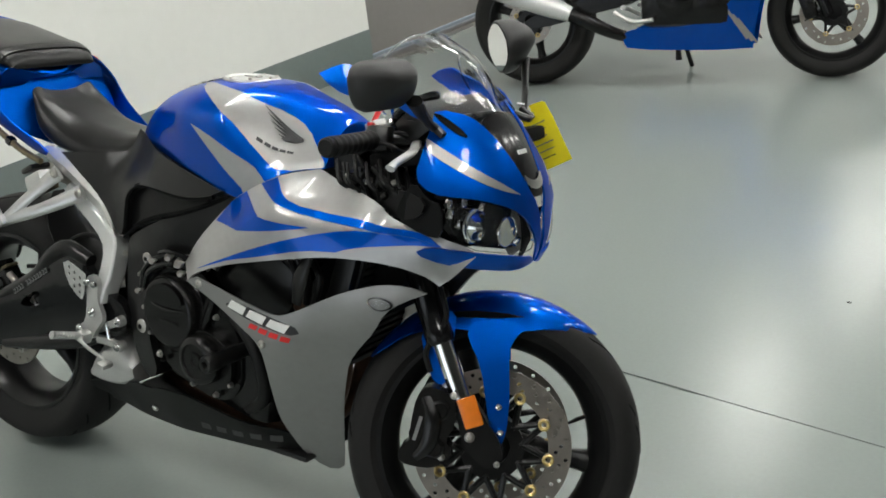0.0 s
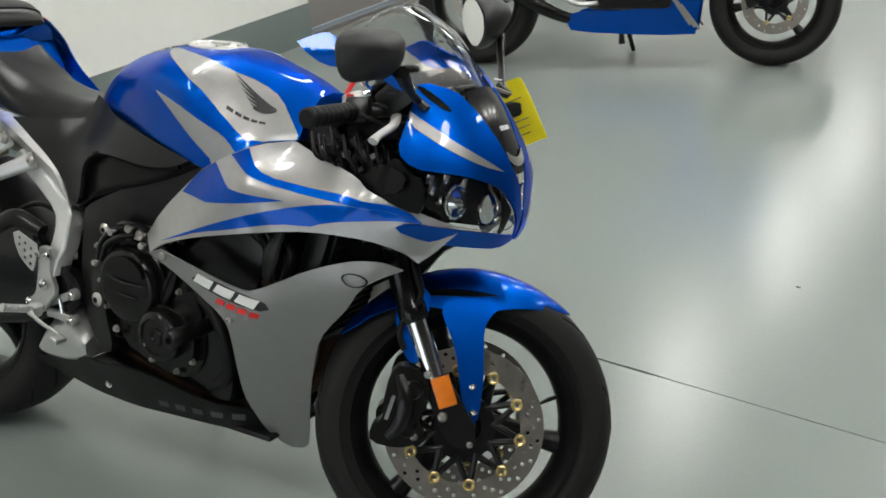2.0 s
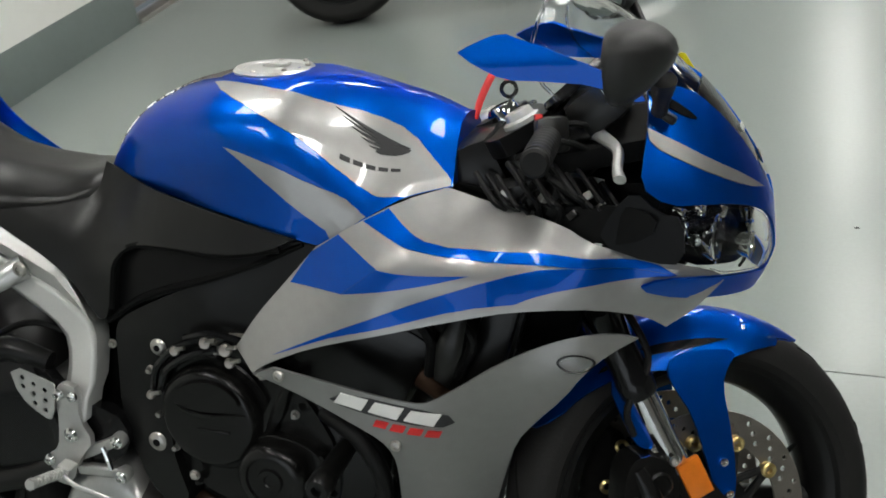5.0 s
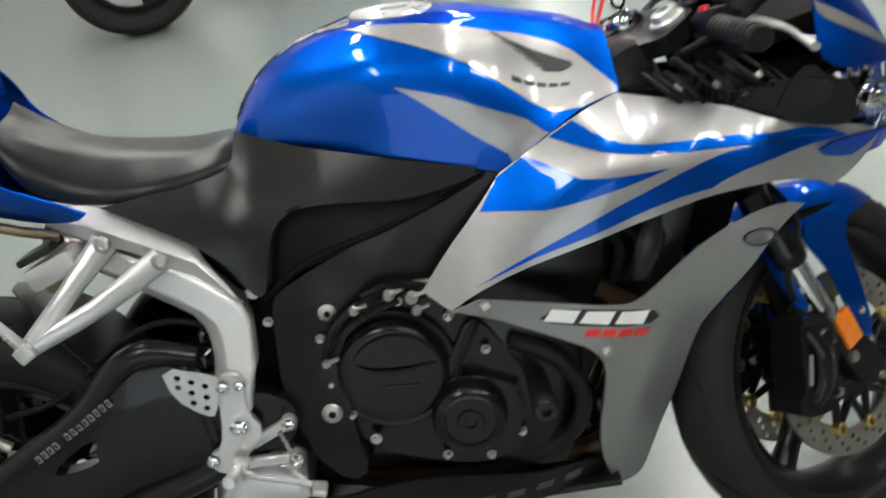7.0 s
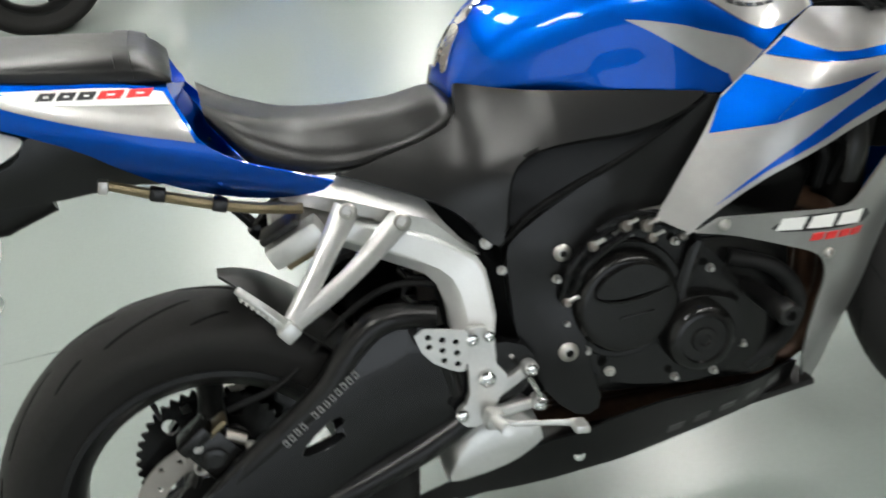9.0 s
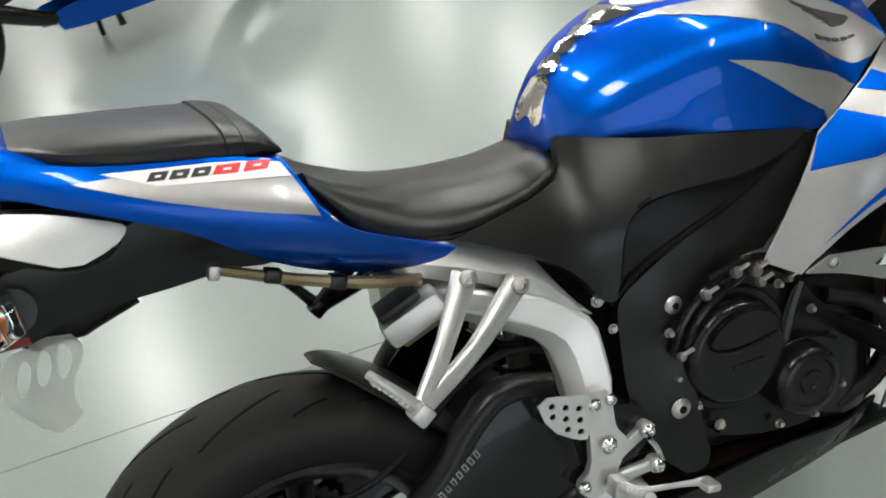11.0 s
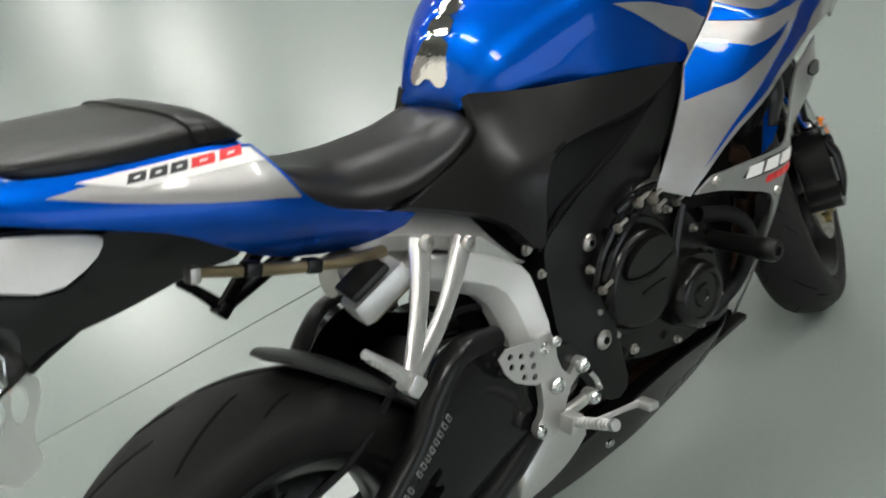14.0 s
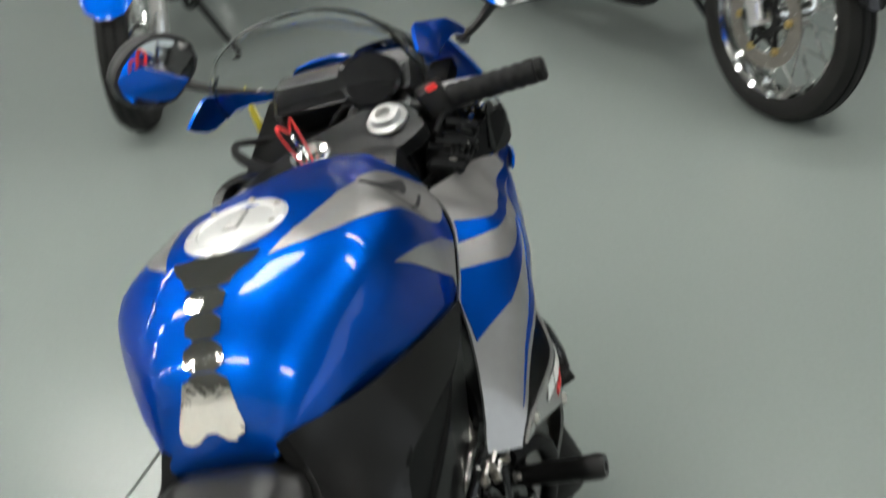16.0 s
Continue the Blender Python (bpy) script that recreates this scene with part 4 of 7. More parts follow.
def build_tail():
    outline = [(-1.210, .948), (-1.201, .915), (-1.193, .882), (-1.166, .853), (-1.135, .835), (-1.10, .816), (-1.066, .796), (-1.085, .784), (-1.12, .780), (-1.16, .785), (-1.20, .800), (-1.245, .828), (-1.29, .868), (-1.33, .908),
               (-1.385, .942), (-1.44, .973), (-1.50, 1.006), (-1.57, 1.045), (-1.56, 1.062), (-1.50, 1.046), (-1.43, 1.016), (-1.35, .992), (-1.27, .972)]
    for s in (-1, 1):
        cowl = panel("tail_cowl", outline, side(tail_width, 0, s), BLUE, None, .004, .03, 0, "blue tail fairing", 1, (0, 6))
        place = side(tail_width, 0, s)
        sticker("silver_flash", [(-1.432, .9985), (-1.35, .986), (-1.27, .966), (-1.214, .946), (-1.205, .914), (-1.198, .884), (-1.258, .909), (-1.313, .935), (-1.367, .962)], place, SILVER, cowl, "silver flash", (0, 3, 5), out=(0, s, 0))
        sticker("white_band", [(-1.40, .9985), (-1.35, .9865), (-1.27, .9665), (-1.216, .9460), (-1.211, .931), (-1.27, .9475), (-1.35, .970)], place, WHITE_PRINT, cowl, "white band", (0, 3, 4, 6), offset=.0021, out=(0, s, 0))
        for k in range(5):
            x, long = (-1.351 + .0225 * k, .0185) if k < 3 else (-1.283 + .033 * (k - 3), .0270)
            z = .9795 - .25 * (x + 1.335)
            mat = INK if k < 3 else RED
            for lo, hi in ((0, .36), (.64, 1)):
                f = lambda u, v: (x + u * long - .008 * v, z - .25 * u * long - .0064 * v)
                sticker("model_bar", [f(0, lo), f(1, lo), f(1, hi), f(0, hi)], place, mat, cowl, "", (0, 1, 2, 3), offset=.0026, out=(0, s, 0))
            for u in (0, .68):
                f = lambda a, v: (x + (u + .34 * a) * long - .008 * v, z - .25 * (u + .34 * a) * long - .0064 * v)
                sticker("model_bar", [f(0, .30), f(1, .30), f(1, .66), f(0, .66)], place, mat, cowl, "", (0, 1, 2, 3), offset=.0024, out=(0, s, 0))
    part("tail_hump", bm_loft(tail_top, -1.64, -1.21, 26, 24), BLUE, bike, "blue tail top")
    # centre-up exhaust and its covers
    for s in (-1, 1):
        def plate(x, z):
            return np.array([x, s * (.132 - .20 * (z - .93) - 3.0 * max(0, z - .95) ** 2 - .06 * max(0, -1.42 - x)), z - .18 * (z - .93)])
        panel("exhaust_cover", [(-1.575, 1.004), (-1.52, 1.002), (-1.46, .978), (-1.398, .940), (-1.392, .928), (-1.412, .912), (-1.462, .903), (-1.51, .938), (-1.55, .970)], plate, WHITE_SILVER, None, .010, .03, .006, "bright silver exhaust cover", 1, (), .004, out=(0, s, 0))
        under = [(-1.396, .938), (-1.345, .912), (-1.296, .878), (-1.235, .826), (-1.255, .818), (-1.30, .834), (-1.36, .838), (-1.42, .845), (-1.47, .855), (-1.53, .842), (-1.58, .872), (-1.56, .905), (-1.52, .935), (-1.46, .90), (-1.41, .905)]
        panel("undertail", under, lambda x, z: np.array([x, s * (.125 - .35 * max(0, .9 - z)), z]), BLACK_PLASTIC, None, .006, .03, 0, "black undertail cover", 1, (), .003, out=(0, s, 0))
    part("silencer", bm_tube([(-1.24, 0, .865), (-1.32, 0, .893), (-1.45, 0, .945), (-1.60, 0, .99)], [.05, .066, .072, .066], 20, 4, .62), CASTING, bike, "dark under-seat silencer")
    part("tail_core", bm_box((-1.36, 0, .91), (.36, .20, .05), .02, (0, 22, 0)), BLACK_PLASTIC, bike, "black inner tail")
    carrier = part("plate_carrier", bm_tube([(-1.44, 0, .89), (-1.52, 0, .875), (-1.565, 0, .855), (-1.585, 0, .835)], [.07, .072, .055, .04], 14, 4, .35), BLACK_PLASTIC, bike, "black number plate carrier")
    part("tail_lamp", bm_loft(lofted({-1.640: [(0, .882), (.014, .880), (.026, .872), (.030, .862), (.026, .852), (.014, .845), (.004, .843)], -1.615: [(0, .892), (.03, .889), (.048, .878), (.053, .862), (.048, .846), (.03, .836), (.01, .833)], -1.56: [(0, .898), (.04, .894), (.062, .880), (.067, .860), (.060, .842), (.04, .830), (.01, .828)]}), -1.640, -1.56, 6, 20), RED_LENS, carrier, "red tail lamp")
    part("licence_plate", bm_patch([rounded([(-.085, -.07), (.085, -.07), (.085, .07), (-.085, .07)], 1)], lambda u, v: np.array([-1.60 - v * .35, u, .955 + v]), .002, .3, 0, (-1, 0, 0)), DIM_PRINT, bike, "dark number plate with red print")
    for z in (.93, .985):
        part("plate_bar", bm_patch([[(-.07, -.014), (.07, -.014), (.07, .014), (-.07, .014)]], lambda u, v: np.array([-1.60 - (z - .955 + v) * .35 - .003, u, z + v]), .001, .3, .002, (-1, 0, 0)), RED, bike, "red plate print")
    slots = [[(cx + .011 * math.cos(k * .628), cz + .022 * math.sin(k * .628)) for k in range(10)] for cx, cz in ((.040, .010), (.012, .006), (-.018, .000))]
    part("plastic_film", bm_patch([rounded([(-.055, .030), (.058, .048), (.070, .020), (.050, -.030), (.028, -.075), (-.025, -.085), (-.050, -.030)], 1), *slots],
                                  lambda u, v: np.array([-1.572 + .82 * u + .008 * math.sin(v * 60), -.012 - .5 * u + .006 * math.sin(u * 70), .785 + v]), .001, .02, 0, (-.5, -.8, 0)), FOGGY, bike, "milky plastic film under the tail")
    for s in (-1, 1):
        stalk = part("turn_signal", bm_tube([(-1.50, s * .07, .878), (-1.53, s * .12, .885)], [.014, .012], 10, 1), BLACK_PLASTIC, bike, "rear turn signal")
        body = lofted({-1.590: [(0, .894), (.008, .893), (.016, .889), (.02, .882), (.018, .874), (.01, .870), (.002, .868)], -1.56: [(0, .912), (.014, .91), (.026, .903), (.032, .89), (.03, .877), (.018, .868), (.004, .864)], -1.528: [(0, .914), (.012, .912), (.022, .906), (.028, .894), (.026, .884), (.016, .876), (.004, .872)]})
        part("lens", bm_loft(lambda x, t: body(x, t) + np.array([0, s * .158, 0]), -1.59, -1.528, 10, 18), LENS, stalk, "clear turn signal lens")
        part("reflector", bm_lathe([(0, 0), (.010, .001), (.019, .006), (.023, .013), (.024, .013), (.020, .005), (.010, -.001), (0, -.002)], (-1.560, s * .150, .891), (0, s, 0), 9), CHROME, stalk, "faceted chrome reflector", sharp=10)
        part("bulb", bm_lathe([(0, -.009), (.006, -.007), (.008, 0), (.006, .007), (0, .009)], (-1.566, s * .166, .884), (1, 0, 0), 14), AMBER, stalk, "amber bulb")
        part("back_shell", bm_tube([(-1.535, s * .118, .888), (-1.535, s * .138, .889)], [.022, .026], 14, 1), BLACK_PLASTIC, stalk)
    # front of the tail, rising from the seat to the pillion pad
    part("tail_ramp", bm_patch([rounded([(-1, -.7), (1, -.7), (.98, .2), (.86, 1.06), (-.86, 1.06), (-.98, .2)], 1)], lambda u, v: np.array([-1.184 - .040 * v - .02 * u * u, u * .185, .862 + .088 * v - .010 * (1 - u * u) * (1 - v)]), .004, .12, 0, (.6, 0, .8)), BLUE, bike, "blue front of the tail", bevel=.001)


# frame covers, frame, swingarm, foot rests
def build_frame():
    spar_out = [(-.517, .752), (-.545, .757), (-.577, .741), (-.648, .712), (-.719, .685), (-.791, .655), (-.847, .627), (-.858, .605), (-.863, .554), (-.870, .481), (-.858, .42), (-.840, .36), (-.80, .315), (-.765, .33), (-.775, .40),
                (-.776, .46), (-.780, .505), (-.768, .545), (-.735, .578), (-.694, .592), (-.645, .595), (-.60, .62), (-.55, .68), (-.50, .74)]
    for s in (-1, 1):
        spar = panel("frame_spar", spar_out, side(spar_width, .003, s), BLACK_PAINT, None, .05, .03, 0, "satin black alloy frame spar", 1, (), .013)
        cover = [(-.862, .853), (-.80, .832), (-.73, .817), (-.645, .796), (-.56, .772), (-.535, .765), (-.578, .748), (-.645, .742), (-.72, .750), (-.775, .752), (-.812, .742), (-.832, .720), (-.842, .688), (-.852, .65), (-.862, .628), (-.879, .636), (-.905, .685), (-.940, .720), (-.982, .750), (-1.055, .794), (-1.0, .797), (-.921, .800), (-.875, .806)]
        moulding = panel("side_cover", cover, side(cover_width, .010, s), BLACK_PLASTIC, None, .024, .025, 0, "black moulded side cover", 1, (0, 5, 19), .011)
        # black strips on cover and spar stand in for shade in the grooves
        seam = [(-.56, .750), (-.645, .7410), (-.72, .7485), (-.775, .7505), (-.812, .7400), (-.832, .7185), (-.842, .687), (-.852, .648)]
        part("seam", bm_tube([side(cover_width, .003, s)(x, z) for x, z in seam], .0062, 8, 4), DARK, moulding, "matt black strip for the groove's shade")
        ridge = [(-.530, .752), (-.593, .728), (-.674, .702), (-.737, .686), (-.803, .662), (-.866, .622)]
        part("seam", bm_tube([side(spar_width, .006, s)(x, z) for x, z in ridge], [.003, .0055, .006, .006, .006, .004], 8, 4), DARK, spar, "matt black strip for the groove's shade")
        infill = [(-.565, .742), (-.645, .7395), (-.72, .7465), (-.775, .749), (-.811, .738), (-.830, .716), (-.840, .685), (-.850, .640), (-.80, .656), (-.72, .686), (-.65, .712)]
        panel("frame_infill", infill, side(cover_width, -.011, s), BELLY, None, .01, .03, 0, "black frame cover", 1, (), .004)
        for x, z, r in ((-.880, .632, .008), (-.780, .590, .012), (-.803, .437, .014), (-.868, .585, .006), (-.770, .50, .006), (-.748, .385, .007)):
            y = s * (spar_width(x, z) + .018)
            bolt(spar, (x, y - s * .002, z), (0, s, 0), r * .9, .006, STEEL, "hex" if r < .01 else "socket")
            if r > .01:
                part("bolt_socket", bm_lathe([(0, 0), (r * .42, 0), (r * .42, .0012), (0, .0012)], (x, y + s * .0045, z), (0, s, 0), 12), DARK, spar)
        fold = [(-1.141, .794), (-1.056, .753), (-.990, .714), (-.950, .691), (-.909, .634)]
        lower_edge = [(-.892, .618), (-.917, .634), (-.963, .670), (-.990, .688), (-1.028, .717), (-1.081, .743), (-1.139, .777)]
        upper_edge = [(-.895, .622), (-.903, .631), (-.931, .680), (-.957, .735), (-.972, .748), (-1.035, .778), (-1.083, .795), (-1.126, .800)]
        crease = lambda x: float(np.interp(x, [q[0] for q in fold], [q[1] for q in fold]))
        beam = panel("subframe_cover", fold + lower_edge, lambda x, z: np.array([x, s * (.166 - .12 * max(0, crease(x) - z)), z]), ALLOY, None, .03, .05, 0, "silver alloy subframe", 0, (), .0025, out=(0, s, 0))
        panel("upper_facet", fold + upper_edge, lambda x, z: np.array([x, s * (.1665 - .50 * (z - crease(x))), z]), ALLOY, beam, .012, .05, 0, "", 0, (), .0025, out=(0, s, .6))
    part("head_stock", bm_box((-.33, 0, .80), (.16, .16, .12), .03, (0, -24, 0)), BLACK_PAINT, bike, "black steering head")
    part("airbox", bm_box((-.52, 0, .70), (.36, .24, .16), .04), DARK, bike, "black airbox")
    part("inner_frame", bm_box((-.88, 0, .54), (.15, .22, .42), .03), DARK, bike, "black inner frame")
    # exhaust pipe cover, curving up behind the frame
    # (outer edge x, z; inner edge x, z; half width)
    shield = [(-1.055, .722, -1.098, .694, .160), (-1.02, .702, -1.062, .672, .165), (-.989, .689, -1.033, .651, .168), (-.955, .669, -1.0, .628, .170), (-.917, .636, -.974, .608, .171), (-.898, .617, -.961, .587, .172),
              (-.891, .597, -.957, .563, .177), (-.892, .564, -.957, .540, .185), (-.895, .530, -.960, .519, .194), (-.905, .506, -.956, .496, .202), (-.913, .469, -.937, .472, .210)]
    rings = []
    for ux, uz, lx, lz, y in shield:
        u, l = np.array([ux, -y, uz]), np.array([lx, -y, lz])
        deep = lambda p, d: p + np.array([0, d, 0])
        rings.append([deep(u, .045), deep(u, .006), u * .94 + l * .06, u * .34 + l * .66, deep(u * .10 + l * .90, .012), deep(l, .020), deep(l, .045)])
    part("exhaust_shield", bm_skin(rings), WHITE_SILVER, bike, "silver exhaust pipe shield", sharp=24, bevel=.003)
    part("exhaust_elbow", bm_tube([(-1.16, -.120, .742), (-1.10, -.118, .728), (-1.04, -.118, .700), (-.99, -.118, .672)], .028, 16, 3), STEEL, bike, "bare steel exhaust elbow")
    part("shock", bm_tube([(-.93, 0, .66), (-.96, 0, .36)], .035, 16, 1), STEEL, bike, "rear shock absorber")
    spring = [Vector((-.945 - .03 * k / 60, 0, .64 - .26 * k / 60)) + Vector((.042 * math.cos(k * .63), .042 * math.sin(k * .63), 0)) for k in range(61)]
    part("spring", bm_tube(spring, .006, 8, 1), BLACK_GLOSS, bike)


def build_swingarm():
    outer = [(-1.00, .568), (-1.035, .588), (-1.075, .586), (-1.12, .554), (-1.17, .503), (-1.26, .455), (-1.36, .402), (-1.42, .372), (-1.424, .338), (-1.38, .308), (-1.32, .296), (-1.26, .305), (-1.19, .325), (-1.12, .335), (-1.03, .347), (-.94, .38), (-.87, .40), (-.85, .44), (-.87, .48), (-.95, .50)]
    hole = [(-1.221, .415), (-1.205, .435), (-1.153, .464), (-1.141, .450), (-1.168, .440), (-1.143, .429), (-1.174, .418)]
    arm_middle = lambda x: float(np.interp(x, [-1.4, -1.3, -1.2, -1.1, -1.0, -.9], [.34, .365, .405, .455, .460, .44]))
    for s in (-1, 1):
        arm = panel("swingarm", [outer, hole], lambda x, z: np.array([x, s * (.158 - .02 * (x + 1.1) - 2.2 * max(0, abs(z - arm_middle(x)) - .030) ** 2), z]), BLACK_GLOSS, None, .026, .025, 0, "satin black braced swingarm", 1, (), .010, out=(0, s, 0))
        if s < 0:
            for k in range(13):
                x, z = -1.232 + .0100 * k, .4485 + .00565 * k
                if k != 4:
                    part("lettering_bar", bm_box((x, s * (.1595 - .02 * (x + 1.1)), z), (.0068, .002, .0120), 0, (0, -22, 0)), GREY_PRINT, arm)
                    part("lettering_bar", bm_box((x, s * (.1605 - .02 * (x + 1.1)), z), (.0026, .002, .0066), 0, (0, -22, 0)), BLACK_PAINT, arm)
        nut = Vector((-1.366, s * .164, .342))
        part("brace", bm_tube([(-.98, s * .135, .552), (-1.05, s * .140, .574), (-1.105, s * .142, .548), (-1.165, s * .142, .492), (-1.28, s * .144, .432), (-1.385, s * .146, .370)], [.016, .020, .020, .020, .018, .014], 12, 4), BLACK_PAINT, arm)
        part("lower_beam", bm_tube([(-.93, s * .140, .398), (-1.03, s * .146, .362), (-1.15, s * .148, .334), (-1.30, s * .150, .306)], [.020, .022, .020, .014], 12, 4), BLACK_PAINT, arm)
        part("axle_nut", bm_lathe([(0, 0), (.026, 0), (.026, .005), (.018, .006), (.018, .014), (.011, .016), (.009, .01), (0, .01)], nut, (0, s, 0), 24), ALLOY, arm, "silver axle nut")
        part("adjuster", bm_box((-1.385, s * .164, .342), (.064, .012, .036), .004, (0, -8, 0)), ALLOY, arm)
        part("adjuster_bolt", bm_hex((-1.44, s * .145, .345), (-1, 0, 0), .007, .01), CHROME, arm)
    part("cross_brace", bm_box((-1.02, 0, .43), (.12, .26, .10), .02), BLACK_PAINT, bike, "black swingarm cross member")
    w = wheel("rear_wheel", bike, REAR, .320, .184, .074, (77, 197, 317), None, None, 9, r0=.222, sweep=1.9)
    brake_disc("brake_disc", w, (REAR[0] - .002, REAR[2] + .014), -.094, .118, .080, None, 24, 5, .3, button_mat=STEEL)
    # sprocket and chain on the far side
    teeth = []
    for k in range(42):
        for d, r in ((0, .116), (.3, .124), (.5, .124), (.8, .116)):
            a = 2 * math.pi * (k + d) / 42
            teeth.append((REAR[0] + r * math.cos(a), REAR[2] + r * math.sin(a)))
    holes = [circle(REAR[0] + .090 * math.cos(k * 1.2566 + .9), REAR[2] + .090 * math.sin(k * 1.2566 + .9), .014, 16) for k in range(5)]
    part("sprocket", bm_patch([teeth, circle(REAR[0], REAR[2], .045, 30), *holes], flat(.095), .006, 1.0, 0, (0, 1, 0)), CASTING, w, "dark rear sprocket")
    chain = None
    for z0, z1 in ((.422, .47), (.208, .385)):
        links = bmesh.new()
        for k in range(36):
            t = k / 35
            x, z = -1.375 + t * .52, z0 + (z1 - z0) * t
            bm_box((x, .095 + (.004 if k % 2 else 0), z), (.0155, .012, .013), 0, (0, -math.degrees(math.atan2(z1 - z0, .52)), 0), links)
        run = part("chain" if chain is None else "chain_run", links, STEEL, chain or bike, "steel drive chain")
        run["kind"] = "stuff"
        chain = chain or run
    cal = part("rear_caliper", bm_box((-1.330, -.106, .446), (.062, .046, .070), .012, (0, -28, 0)), CASTING, bike, "black rear brake caliper")
    part("bridge", bm_box((-1.352, -.112, .480), (.052, .050, .022), .006, (0, -28, 0)), CASTING, cal)
    part("pad_spring", bm_box((-1.318, -.112, .486), (.034, .034, .008), .003, (0, -28, 0)), BRASS, cal)
    part("caliper_cap", bm_lathe([(0, 0), (.019, 0), (.019, .006), (.012, .008), (.012, .006), (0, .006)], (-1.334, -.129, .442), (0, -1, 0), 18), CASTING, cal)
    part("slide_pin", bm_tube([(-1.310, -.118, .470), (-1.286, -.118, .452)], .009, 10, 1), DISC, cal)
    part("mount", bm_patch([rounded([(-1.372, .452), (-1.350, .400), (-1.335, .380), (-1.285, .404), (-1.275, .440), (-1.300, .470)], 1)], flat(-.092), .010, .05, 0, (0, -1, 0)), CASTING, cal, bevel=.003)
    for x, z in ((-1.352, .470), (-1.303, .424), (-1.280, .446)):
        bolt(cal, (x, -.130, z), (0, -1, 0), .0065, .006, STEEL)
    part("brake_hose", bm_tube([(-1.30, -.125, .48), (-1.21, -.130, .50), (-1.10, -.14, .575), (-1.02, -.14, .60), (-.95, -.13, .57), (-.93, -.135, .53)], .0055, 8, 5), SOFT_RUBBER, bike, "rear brake hose")
    # hugger over the rear tyre
    def hug(a, t):
        r = .335 + .032 * max(0, (a - 25) / 47) ** 1.4 + .004 * math.cos(t * 2) - .012 * abs(t) ** 2
        return np.array([-1.375 + r * math.cos(radians(a)), t * .105 * (1 - .25 * max(0, (a - 60) / 30)), .315 + r * math.sin(radians(a))])
    part("hugger", bm_patch([rounded([(2, -1), (30, -1.0), (52, -.95), (64, -.62), (73, 0), (64, .62), (52, .95), (30, 1.0), (2, 1)], 1)], hug, .004, (4.0, .2), 0, (.5, 0, .8)), BLACK_PLASTIC, bike, "black rear hugger fender")


